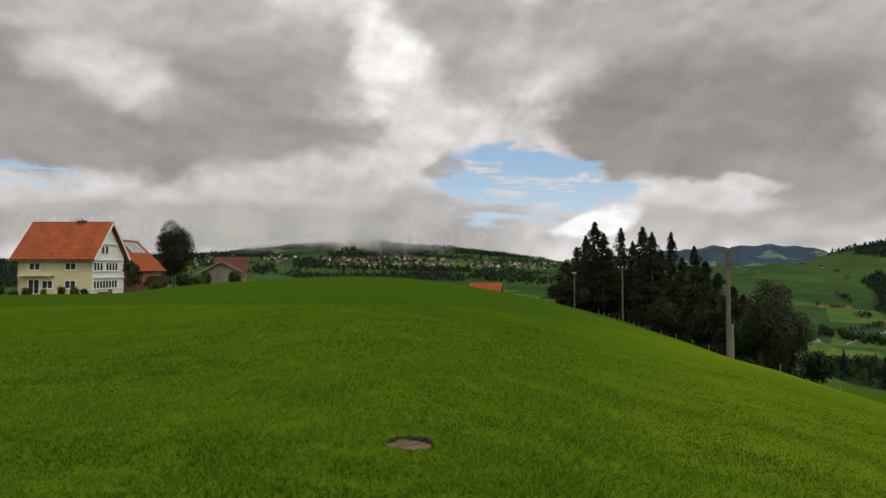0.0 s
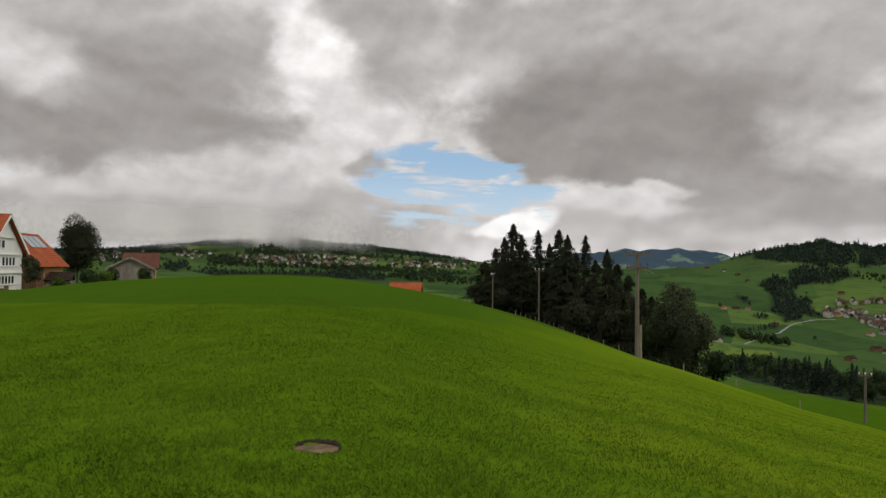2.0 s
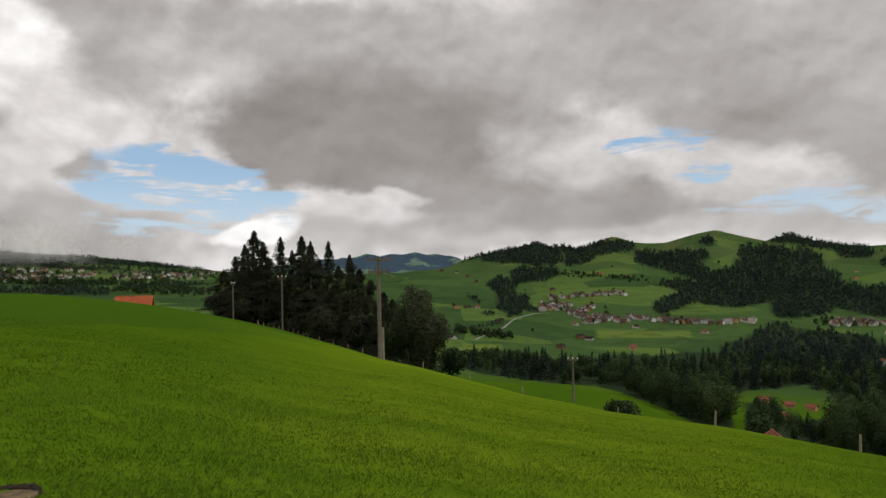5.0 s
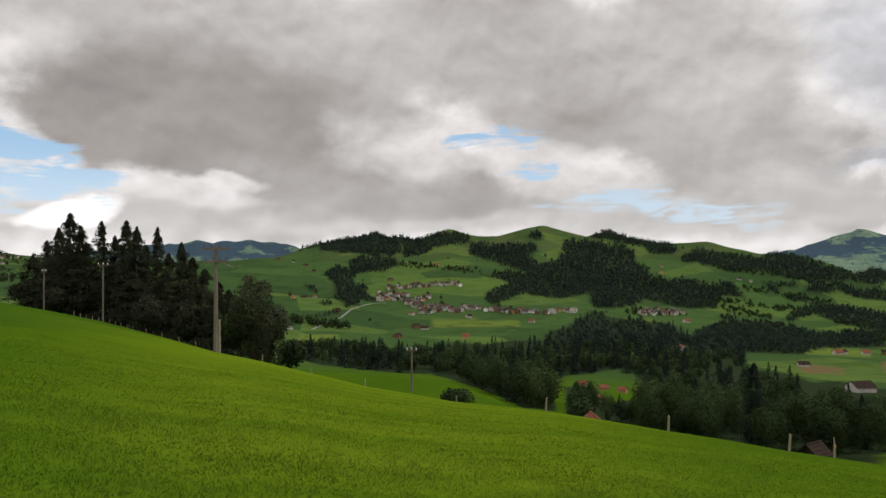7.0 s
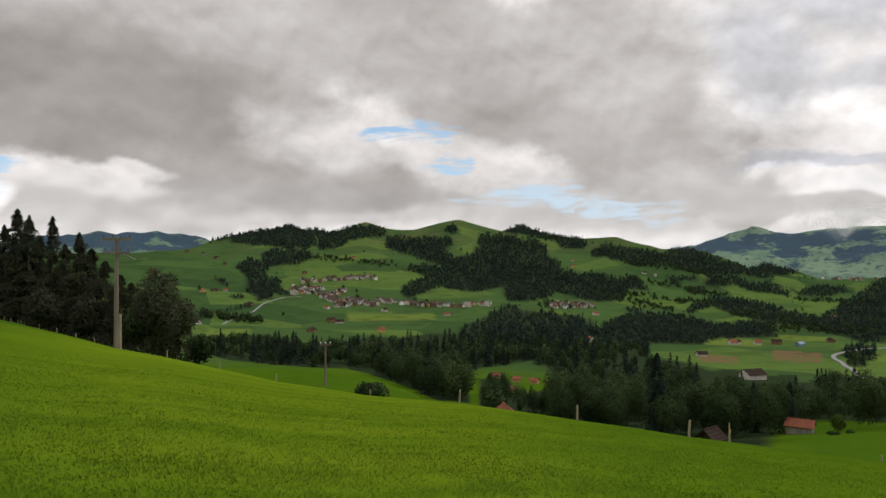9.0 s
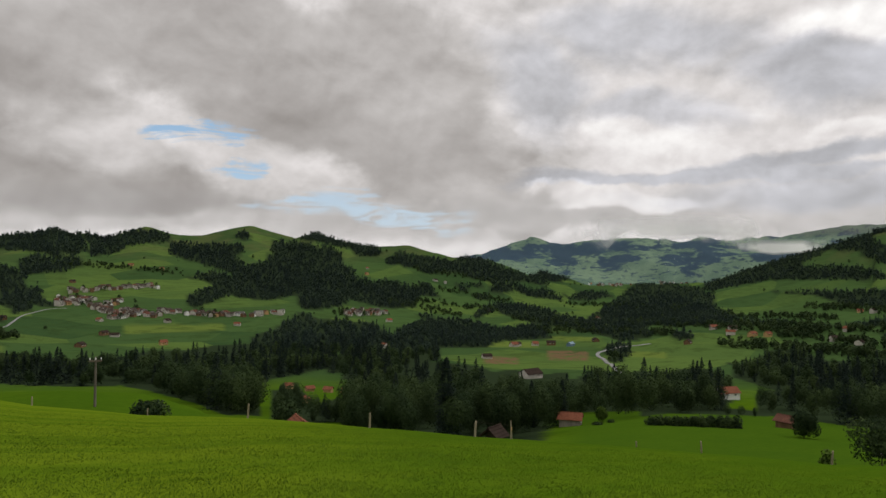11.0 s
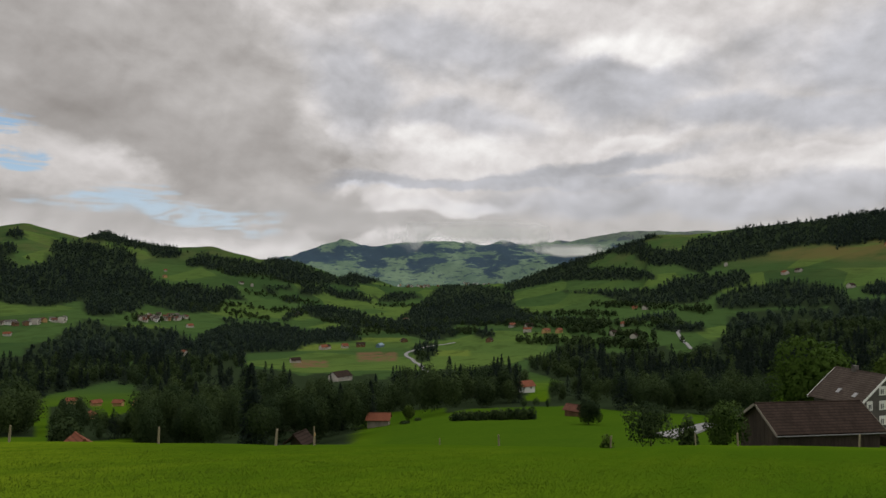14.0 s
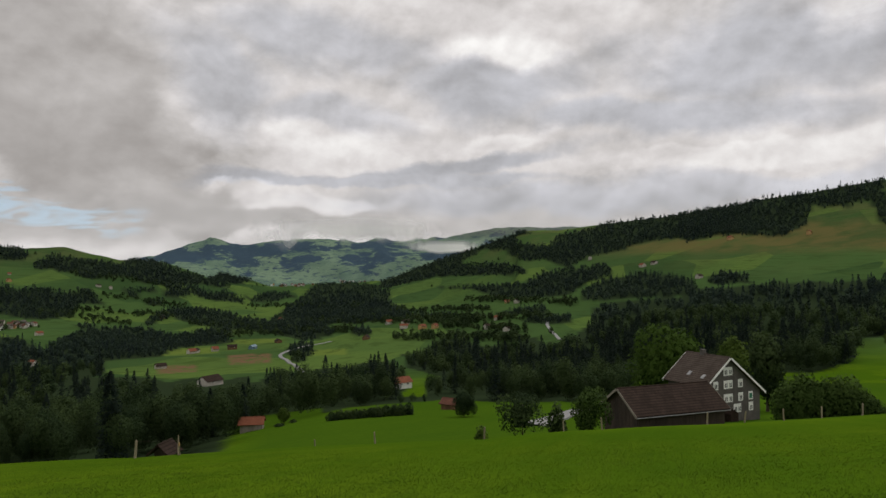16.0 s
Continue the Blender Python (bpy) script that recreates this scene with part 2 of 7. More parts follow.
    ramp.elements[1].position, ramp.elements[1].color = stops[-1][0], (*stops[-1][1], 1)
    for where, colour in stops[1:-1]:
        ramp.elements.new(where).color = (*colour, 1)
    cloud = k.mix(k.math("MULTIPLY", band, 0.9, clamp=True), tone.outputs[0], k.mix(1.0, tone.outputs[0], (0.93, 0.985, 1.08), "MULTIPLY"))
    air = k.add("ShaderNodeTexSky", sky_type="NISHITA", sun_elevation=radians(SUN_HEIGHT), sun_rotation=radians(-SUN_BEARING)).outputs[0]
    air = k.mix(1.0, air, (0.095, 0.095, 0.095), "MULTIPLY")
    air = k.mix(0.62, air, (0.36, 0.56, 0.80))
    air = k.mix(k.smooth(height, 9.0, 3.0, 0.0, 0.55), air, (0.66, 0.76, 0.84))
    # thin streaks of cloud lie across the gaps
    lines = k.add("ShaderNodeCombineXYZ", [k.math("MULTIPLY", bearing, 0.10), k.math("MULTIPLY", height, 0.62), 0.0]).outputs[0]
    streak = k.noise(lines, 1.4, 7.0, 0.62, 2.0, 0.6)
    gap = k.math("MULTIPLY", band, 1e-5)
    for b, h, w, d, tilt, strength, soft in BLUE:
        gap = k.math("MAXIMUM", gap, cover(b, h, w, d, tilt, soft, strength, 0.55, gap))
    hole = k.math("SUBTRACT", gap, k.smooth(streak, 0.40, 0.66, 0.0, 0.85))
    hole = k.smooth(hole, 0.0, 0.75)
    shade = k.mix(hole, cloud, air)
    back = k.add("ShaderNodeBackground", [shade, 1.0])
    k.add("ShaderNodeOutputWorld", [back.outputs[0]])
    world.cycles.sampling_method = "MANUAL"
    world.cycles.sample_map_resolution = 512


build_sky()
sun = new("sun", bpy.data.lights.new("sun", "SUN"))
sun.data.energy, sun.data.angle, sun.data.color = 0.9, radians(14), (1.0, 0.94, 0.85)
_b, _h = radians(SUN_BEARING), radians(SUN_HEIGHT)
sun.matrix_world = look((-math.sin(_b) * 900, math.cos(_b) * 900, 900 * math.tan(_h)), (0, 0, 0))


# ---- materials ----
def material(name, rough=0.8, metal=0.0, spec=0.3):
    m = bpy.data.materials.new(name)
    m.use_nodes = True
    k = Nodes(m.node_tree)
    bsdf = k.add("ShaderNodeBsdfPrincipled", {"Roughness": rough, "Metallic": metal, "Specular IOR Level": spec})
    k.add("ShaderNodeOutputMaterial", [bsdf.outputs[0]])
    return m, k, bsdf


def finish(k, bsdf, colour=None, relief=None, strength=0.3, distance=0.02):
    if colour is not None:
        k.tree.links.new(colour, bsdf.inputs["Base Color"])
    if relief is not None:
        bump = k.add("ShaderNodeBump", {"Height": relief, "Strength": strength, "Distance": distance})
        k.tree.links.new(bump.outputs[0], bsdf.inputs["Normal"])


def plain(name, a, b, scale=8.0, rough=0.8, metal=0.0, spec=0.3, grain=(1, 1, 1), bump=0.2, depth=0.01):
    """Two tones of one stuff, mixed at two scales, with a little relief."""
    m, k, bsdf = material(name, rough, metal, spec)
    at = k.add("ShaderNodeTexCoord").outputs["Object"]
    at = k.vec("MULTIPLY", at, grain)
    big = k.noise(at, scale * 0.15, 4.0)
    small = k.noise(at, scale, 6.0, 0.65)
    fac = k.math("ADD", k.math("MULTIPLY", big, 0.55), k.math("MULTIPLY", small, 0.45))
    fac = k.smooth(fac, 0.36, 0.64)
    rnd = k.add("ShaderNodeObjectInfo").outputs["Random"]
    fac = k.math("ADD", fac, k.math("MULTIPLY", k.math("SUBTRACT", rnd, 0.5), 0.3), clamp=True)
    finish(k, bsdf, k.mix(fac, a, b), small, bump, depth)
    return m


def foliage(name, a, b, c, through_light=0.3):
    """Leaves: every leaf cluster has a tone of its own, and every stand of trees another; some light passes through."""
    m, k, bsdf = material(name, 0.9, 0.0, 0.05)
    geo = k.add("ShaderNodeNewGeometry").outputs
    own = k.add("ShaderNodeAttribute", attribute_name="tone").outputs["Fac"]
    each = k.math("ADD", k.math("MULTIPLY", own, 0.66), k.math("MULTIPLY", geo["Random Per Island"], 0.34))
    stand = k.noise(geo["Position"], 0.035, 3.0)
    col = k.mix(each, a, b)
    col = k.mix(k.smooth(stand, 0.45, 0.7, 0.0, 0.45), col, c)
    finish(k, bsdf, col)
    glow = k.add("ShaderNodeBsdfTranslucent", [col]).outputs[0]
    both = k.add("ShaderNodeMixShader", [through_light, bsdf.outputs[0], glow]).outputs[0]
    k.add("ShaderNodeOutputMaterial", [both]).is_active_output = True
    return m


def ground_material():
    m, k, bsdf = material("meadow_ground", 1.0, 0.0, 0.0)
    at = k.add("ShaderNodeTexCoord").outputs["Object"]
    wood = k.add("ShaderNodeAttribute", attribute_name="wood").outputs["Fac"]
    far = k.add("ShaderNodeAttribute", attribute_name="height_belt").outputs["Fac"]
    near = k.noise(at, 11.0, 6.0, 0.75)
    mid = k.noise(at, 0.8, 7.0, 0.72)
    wide = k.noise(at, 0.035, 4.0, 0.55)
    # mowing stripes run across the slope
    across = k.vec("DOT_PRODUCT", at, (0.25, 0.97, 0.0))
    rows = k.noise(k.add("ShaderNodeCombineXYZ", [across, k.math("MULTIPLY", k.vec("DOT_PRODUCT", at, (0.97, -0.25, 0.0)), 0.06), 0.0]).outputs[0], 0.8, 5.0, 0.6)
    tuft = k.noise(k.vec("MULTIPLY", at, (0.6, 1.6, 1.0)), 2.6, 6.0, 0.7)
    col = k.mix(k.smooth(mid, 0.3, 0.7), (0.050, 0.100, 0.0046), (0.078, 0.140, 0.0060))
    col = k.mix(k.smooth(rows, 0.38, 0.68, 0.0, 0.6), col, (0.092, 0.146, 0.0074))
    col = k.mix(k.smooth(wide, 0.4, 0.62, 0.0, 0.75), col, (0.040, 0.092, 0.0046))
    col = k.mix(k.smooth(tuft, 0.46, 0.70, 0.0, 0.45), col, (0.040, 0.084, 0.0040))
    col = k.mix(k.smooth(near, 0.35, 0.75, 0.0, 0.45), col, (0.036, 0.070, 0.0036))
    darker_grass = k.add("ShaderNodeAttribute", attribute_name="darker_grass").outputs["Fac"]
    col = k.mix(k.math("MULTIPLY", darker_grass, 0.85), col, k.mix(k.smooth(mid, 0.3, 0.7), (0.034, 0.076, 0.0060), (0.044, 0.090, 0.0070)))
    # stronger light on the eastern slope, painted in as a brighter tone
    slope_light = k.add("ShaderNodeAttribute", attribute_name="painted_slope_light").outputs["Fac"]
    col = k.mix(k.math("MULTIPLY", slope_light, k.smooth(rows, 0.35, 0.6, 0.25, 0.7)), col, (0.120, 0.172, 0.0090))
    # fields of the valley: parcels of different cut and growth
    parcel = k.add("ShaderNodeTexVoronoi", {"Vector": at, "Scale": 0.0062, "Randomness": 0.9}, feature="F1").outputs["Color"]
    pr = k.add("ShaderNodeSeparateColor", [parcel]).outputs
    field = k.mix(pr[0], (0.028, 0.058, 0.021), (0.052, 0.096, 0.029))
    field = k.mix(k.smooth(pr[1], 0.72, 0.76, 0.0, 0.75), field, (0.090, 0.142, 0.032))
    field = k.mix(k.smooth(k.noise(at, 0.006, 5.0, 0.6), 0.46, 0.62, 0.0, 0.45), field, (0.050, 0.092, 0.027))
    field = k.mix(k.smooth(k.noise(at, 0.02, 7.0, 0.7), 0.50, 0.68, 0.0, 0.35), field, (0.030, 0.048, 0.018))
    field = k.mix(k.smooth(k.noise(at, 0.16, 5.0, 0.7), 0.46, 0.68, 0.0, 0.30), field, (0.056, 0.092, 0.020))
    rough_top = k.math("MULTIPLY", k.smooth(k.add("ShaderNodeSeparateXYZ", [at]).outputs[2], -40.0, 70.0), k.smooth(k.noise(at, 0.009, 6.0, 0.65), 0.42, 0.62, 0.0, 0.75))
    field = k.mix(rough_top, field, (0.078, 0.090, 0.034))
    hay = k.add("ShaderNodeAttribute", attribute_name="mown_hay").outputs["Fac"]
    field = k.mix(hay, field, k.mix(k.noise(at, 0.05, 5.0, 0.6), (0.125, 0.150, 0.034), (0.100, 0.160, 0.028)))
    terrace = k.noise(k.vec("MULTIPLY", at, (0.02, 0.02, 0.5)), 1.0, 4.0, 0.6)
    field = k.mix(k.smooth(terrace, 0.5, 0.66, 0.0, 0.4), field, (0.024, 0.040, 0.011))
    dry = k.add("ShaderNodeAttribute", attribute_name="dry").outputs["Fac"]
    field = k.mix(k.math("MULTIPLY", dry, k.smooth(k.noise(at, 0.012, 6.0, 0.6), 0.36, 0.6, 0.2, 0.9)), field, (0.105, 0.092, 0.034))
    soil = k.add("ShaderNodeAttribute", attribute_name="bare_earth").outputs["Fac"]
    field = k.mix(k.math("MULTIPLY", soil, k.smooth(k.noise(at, 0.08, 5.0, 0.65), 0.35, 0.55)), field, (0.135, 0.085, 0.048))
    radius = k.vec("LENGTH", k.vec("MULTIPLY", at, (1.0, 1.0, 0.0)))
    col = k.mix(k.smooth(radius, 360.0, 620.0), col, field)
    # alps: pasture, dark woods, grey rock, with blue haze painted into the colours
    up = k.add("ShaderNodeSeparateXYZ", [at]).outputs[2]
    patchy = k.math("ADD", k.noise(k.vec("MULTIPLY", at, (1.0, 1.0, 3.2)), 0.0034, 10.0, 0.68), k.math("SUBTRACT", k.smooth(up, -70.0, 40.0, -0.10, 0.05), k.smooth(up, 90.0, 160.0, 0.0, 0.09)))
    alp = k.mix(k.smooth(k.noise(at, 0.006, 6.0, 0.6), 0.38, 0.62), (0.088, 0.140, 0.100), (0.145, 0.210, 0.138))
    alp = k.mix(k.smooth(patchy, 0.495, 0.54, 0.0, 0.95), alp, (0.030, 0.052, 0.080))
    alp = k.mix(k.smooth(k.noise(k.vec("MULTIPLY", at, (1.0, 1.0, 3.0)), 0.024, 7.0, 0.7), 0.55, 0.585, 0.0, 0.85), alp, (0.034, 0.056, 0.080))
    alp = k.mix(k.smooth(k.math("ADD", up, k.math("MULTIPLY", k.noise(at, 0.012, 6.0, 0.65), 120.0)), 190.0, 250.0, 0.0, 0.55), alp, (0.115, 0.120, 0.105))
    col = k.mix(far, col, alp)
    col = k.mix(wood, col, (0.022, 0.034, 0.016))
    relief = k.math("ADD", k.math("MULTIPLY", near, 0.5), k.math("MULTIPLY", mid, 2.0))
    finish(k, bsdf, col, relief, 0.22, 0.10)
    return m


GROUND = ground_material()
FIR = foliage("fir_needles", (0.013, 0.022, 0.018), (0.026, 0.039, 0.028), (0.018, 0.029, 0.022))
# for trees beyond 900 m, with haze tint put into the base colour
HAZED_FIR = foliage("hazed_spruce_needles", (0.017, 0.029, 0.028), (0.042, 0.062, 0.055), (0.027, 0.043, 0.039))
HAZED_LEAF = foliage("hazed_hill_leaves", (0.019, 0.033, 0.026), (0.052, 0.077, 0.049), (0.032, 0.051, 0.037))
STAND_FIR = foliage("brownish_fir_needles", (0.028, 0.034, 0.020), (0.046, 0.052, 0.030), (0.036, 0.042, 0.024))
LEAF = foliage("leaves", (0.048, 0.082, 0.014), (0.095, 0.145, 0.028), (0.068, 0.108, 0.020))
WOODS = foliage("wood_leaves", (0.011, 0.023, 0.012), (0.064, 0.096, 0.031), (0.025, 0.045, 0.021))
BRIGHT_LEAF = foliage("light_leaves", (0.034, 0.068, 0.010), (0.062, 0.106, 0.018), (0.046, 0.084, 0.014))
BARK = plain("bark", (0.06, 0.045, 0.03), (0.12, 0.095, 0.07), 6.0, 0.9, bump=0.6, depth=0.03)
GRASS = foliage("grass_blades", (0.050, 0.098, 0.0056), (0.098, 0.158, 0.0094), (0.070, 0.126, 0.0072), 0.42)


def tiles(name, a, b, joint, course=0.30):
    """Roof tiles: courses one above the other, each tile with a tone of its own."""
    m, k, bsdf = material(name, 0.9, 0.0, 0.08)
    place = k.add("ShaderNodeTexCoord").outputs["Object"]
    xyz = k.add("ShaderNodeSeparateXYZ", [place]).outputs
    row = k.math("MULTIPLY", xyz[2], 1 / course)
    lip = k.math("FRACT", row)
    cell = k.add("ShaderNodeCombineXYZ", [k.math("FLOOR", row), k.math("FLOOR", k.math("MULTIPLY", xyz[1], 3.6)), 0.0]).outputs[0]
    each = k.add("ShaderNodeTexWhiteNoise", [cell]).outputs["Value"]
    stain = k.noise(place, 0.5, 5.0, 0.6)
    col = k.mix(k.math("ADD", k.math("MULTIPLY", each, 0.5), k.smooth(stain, 0.35, 0.65, 0.0, 0.5)), a, b)
    col = k.mix(k.smooth(lip, 0.45, 0.0, 0.0, 0.9), col, joint)
    finish(k, bsdf, col, lip, 0.5, 0.03)
    return m


TILE_RED = tiles("red_roof_tiles", (0.26, 0.060, 0.024), (0.40, 0.112, 0.046), (0.11, 0.034, 0.02), 0.32)
TILE_OLD = tiles("dull_red_tiles", (0.090, 0.040, 0.028), (0.150, 0.066, 0.046), (0.05, 0.024, 0.016))
TILE_GREY = tiles("grey_brown_tiles", (0.048, 0.037, 0.030), (0.086, 0.068, 0.056), (0.024, 0.018, 0.014))
TILE_DARK = tiles("weathered_brown_tiles", (0.024, 0.016, 0.012), (0.046, 0.031, 0.024), (0.012, 0.008, 0.006))
TILE_MID = tiles("old_red_tiles", (0.15, 0.052, 0.030), (0.23, 0.088, 0.050), (0.08, 0.032, 0.02))
PLASTER = plain("cream_plaster", (0.60, 0.54, 0.32), (0.68, 0.62, 0.40), 3.0, 0.85, bump=0.1)
WHITE = plain("white_paint", (0.72, 0.72, 0.68), (0.80, 0.80, 0.77), 4.0, 0.6, bump=0.1)
WOOD_GREY = plain("grey_weathered_wood", (0.16, 0.14, 0.115), (0.27, 0.24, 0.20), 5.0, 0.85, grain=(1, 1, 0.12), bump=0.5)
WOOD_BROWN = plain("brown_boards", (0.10, 0.055, 0.028), (0.19, 0.11, 0.055), 4.0, 0.8, grain=(1, 1, 0.15), bump=0.4)
SHINGLE = plain("dark_grey_shingles", (0.065, 0.060, 0.055), (0.115, 0.105, 0.095), 4.0, 0.8, bump=0.5)
GLASS = plain("dark_window_glass", (0.02, 0.023, 0.027), (0.04, 0.045, 0.05), 1.0, 0.12, spec=0.6, bump=0.0)
CONCRETE = plain("concrete", (0.17, 0.145, 0.10), (0.27, 0.235, 0.18), 14.0, 0.9, bump=0.5)
METAL = plain("galvanised_metal", (0.22, 0.22, 0.22), (0.32, 0.32, 0.32), 9.0, 0.45, 0.7)
ASPHALT = plain("pale_asphalt", (0.17, 0.17, 0.17), (0.23, 0.23, 0.225), 2.0, 0.9)
SOIL = plain("bare_soil", (0.016, 0.011, 0.006), (0.042, 0.029, 0.016), 9.0, 0.95, bump=0.8, depth=0.03)


# ---- mesh helpers ----
def mesh_object(name, verts, faces, mat, smooth=False, parent=None, normals=None, tones=None):
    """faces: an array of triangles or of quads."""
    verts, faces = np.asarray(verts, dtype=np.float32), np.asarray(faces, dtype=np.int32)
    me = bpy.data.meshes.new(name)
    n, side = faces.shape
    me.vertices.add(len(verts))
    me.vertices.foreach_set("co", verts.ravel())
    me.loops.add(n * side)
    me.loops.foreach_set("vertex_index", faces.ravel())
    me.polygons.add(n)
    me.polygons.foreach_set("loop_start", np.arange(0, n * side, side, dtype=np.int32))
    me.polygons.foreach_set("use_smooth", np.full(n, smooth))
    me.update(calc_edges=True)
    if normals is not None:
        me.attributes.new("custom_normal", "FLOAT_VECTOR", "POINT").data.foreach_set("vector", np.asarray(normals, dtype=np.float32).ravel())
    if tones is not None:
        me.attributes.new("tone", "FLOAT", "POINT").data.foreach_set("value", np.asarray(tones, dtype=np.float32))
    me.materials.append(mat)
    ob = new(name, me)
    if parent is not None:
        ob.parent = parent
    return ob


def part(name, bm, mat, parent=None, label="", smooth=False):
    me = bpy.data.meshes.new(name)
    bmesh.ops.recalc_face_normals(bm, faces=bm.faces)
    if smooth:
        for f in bm.faces:
            f.smooth = True
    bm.to_mesh(me)
    bm.free()
    me.materials.append(mat)
    ob = new(name, me)
    if parent is not None:
        ob.parent = parent
    return tagged(ob, label) if label else ob


def box(bm, x0, y0, z0, x1, y1, z1, m=None):
    made = bmesh.ops.create_cube(bm, size=1.0)["verts"]
    for v in made:
        v.co = Vector((x0 + (v.co.x + 0.5) * (x1 - x0), y0 + (v.co.y + 0.5) * (y1 - y0), z0 + (v.co.z + 0.5) * (z1 - z0)))
        if m is not None:
            v.co = m @ v.co
    return made


def box_part(name, size, mat, parent, label="", m=None):
    bm = bmesh.new()
    box(bm, *size, m)
    return part(name, bm, mat, parent, label)


def rod(bm, a, b, r0, r1, sides=8):
    a, b = Vector(a), Vector(b)
    turn = (b - a).to_track_quat("Z", "Y").to_matrix().to_4x4()
    bmesh.ops.create_cone(bm, cap_ends=True, segments=sides, radius1=r0, radius2=r1, depth=(b - a).length,
                          matrix=Matrix.Translation((a + b) / 2) @ turn)


def prism(bm, outline, y0, y1):
    """A block with the outline, given as x and z, from y0 to y1."""
    a = [bm.verts.new((x, y0, z)) for x, z in outline]
    b = [bm.verts.new((x, y1, z)) for x, z in outline]
    bm.faces.new(a)
    bm.faces.new(b[::-1])
    for i in range(len(a)):
        j = (i + 1) % len(a)
        bm.faces.new((a[i], b[i], b[j], a[j]))


def empty(name, label, category, m, group="", kind=""):
    ob = new(name)
    ob.matrix_world = m
    return tagged(ob, label, category, group, kind)


# ---- the land ----
def lattice(seed):
    return np.random.RandomState(seed).rand(64, 64)


LATTICES = [lattice(s) for s in range(8)]


def value_noise(x, y, which):
    g = LATTICES[which % 8]
    xi, yi = np.floor(x).astype(int), np.floor(y).astype(int)
    fx, fy = x - xi, y - yi
    fx, fy = fx * fx * (3 - 2 * fx), fy * fy * (3 - 2 * fy)
    a, b = g[xi % 64, yi % 64], g[(xi + 1) % 64, yi % 64]
    c, d = g[xi % 64, (yi + 1) % 64], g[(xi + 1) % 64, (yi + 1) % 64]
    return (a * (1 - fx) + b * fx) * (1 - fy) + (c * (1 - fx) + d * fx) * fy - 0.5


def fbm(x, y, size, octaves=5, which=0):
    total, amp = 0.0, 1.0
    for o in range(octaves):
        total = total + amp * value_noise(x / size + 7.3 * o, y / size + 3.1 * o, which + o)
        size, amp = size * 0.5, amp * 0.5
    return total


# the hill under the lookout: bearing (left is positive), level of its brow in degrees, metres to the brow
BROW = [(-127, -9.90, 60), (-122, -10.33, 60), (-116.4, -11.26, 58), (-111, -12.00, 55), (-103, -12.85, 51), (-99, -13.12, 48), (-92.8, -13.80, 45),
        (-84, -13.95, 42), (-74, -13.90, 40), (-66.6, -13.65, 38), (-58.2, -13.00, 40), (-49, -11.97, 43), (-41, -11.25, 45), (-34, -10.02, 50),
        (-29.6, -8.85, 56), (-25.6, -7.72, 61), (-22.4, -6.95, 68), (-18.6, -5.70, 95), (-14.5, -4.40, 118), (-10.8, -3.40, 115), (-8.1, -2.75, 110)]
BROW += [(-4.5, -2.0, 105), (-0.7, -1.39, 98), (3, -0.96, 95), (6.7, -0.81, 95), (10.3, -0.85, 98), (15.2, -1.09, 110), (19.4, -1.35, 130), (25, -1.95, 135),
         (33, -1.9, 140), (60, -2.5, 110), (110, -3.0, 100), (160, -4.5, 90), (200, -7.0, 75), (233, -10.0, 60)]
# the main skyline: bearing, level, metres to the crest
CREST = [(-127, 6.10, 1850), (-122.8, 5.70, 1850), (-118, 5.00, 1900), (-113, 4.40, 1950), (-109, 3.80, 2000), (-105, 3.30, 2050), (-102.4, 2.95, 2100), (-99.5, 2.60, 2150),
         (-97.4, 2.70, 2200), (-94.8, 2.15, 2300), (-91.7, 1.20, 2400), (-88.9, 0.30, 2500), (-85.3, -0.95, 2600), (-83, -1.45, 2800), (-76, -1.60, 2800), (-74.4, -1.0, 2800), (-72.6, -0.45, 2800),
         (-71.6, -0.90, 2700), (-69.9, -0.25, 2700), (-68.3, 0.35, 2700), (-66.9, 0.50, 2700), (-65.2, 0.50, 2700), (-63.2, 1.00, 2700), (-61.5, 1.42, 2700)]
CREST += [(-59.1, 1.35, 2700), (-57.8, 1.40, 2700), (-55.8, 1.75, 2700), (-54, 2.35, 2700), (-52.4, 1.85, 2700), (-50.5, 2.45, 2700), (-49, 2.88, 2700), (-47, 2.45, 2700), (-45.3, 2.10, 2700), (-43.8, 2.10, 2700), (-42.7, 2.20, 2700), (-41.3, 2.68, 2700), (-39.7, 2.20, 2700), (-38.5, 1.75, 2700), (-37.1, 2.10, 2700), (-36.5, 1.85, 2700), (-35.2, 2.30, 2700), (-34, 1.90, 2700), (-32.3, 1.60, 2700), (-30.4, 1.15, 2700), (-29.5, 0.92, 2700),
          (-27.5, 0.50, 2500), (-24, 0.20, 2400), (-18.7, 0.10, 2400), (-12, 0.20, 2500), (-9.1, 0.70, 2600), (-5.4, 1.15, 2700),
          (-2.6, 1.65, 2700), (1.1, 2.00, 2700), (6.2, 2.30, 2700), (11.2, 1.95, 2700), (14.3, 1.60, 2700), (19.9, 1.25, 2700), (33, 0.45, 2700), (60, 0.50, 2700), (140, 1.50, 2500), (190, 4.00, 2200), (233, 6.00, 1850)]
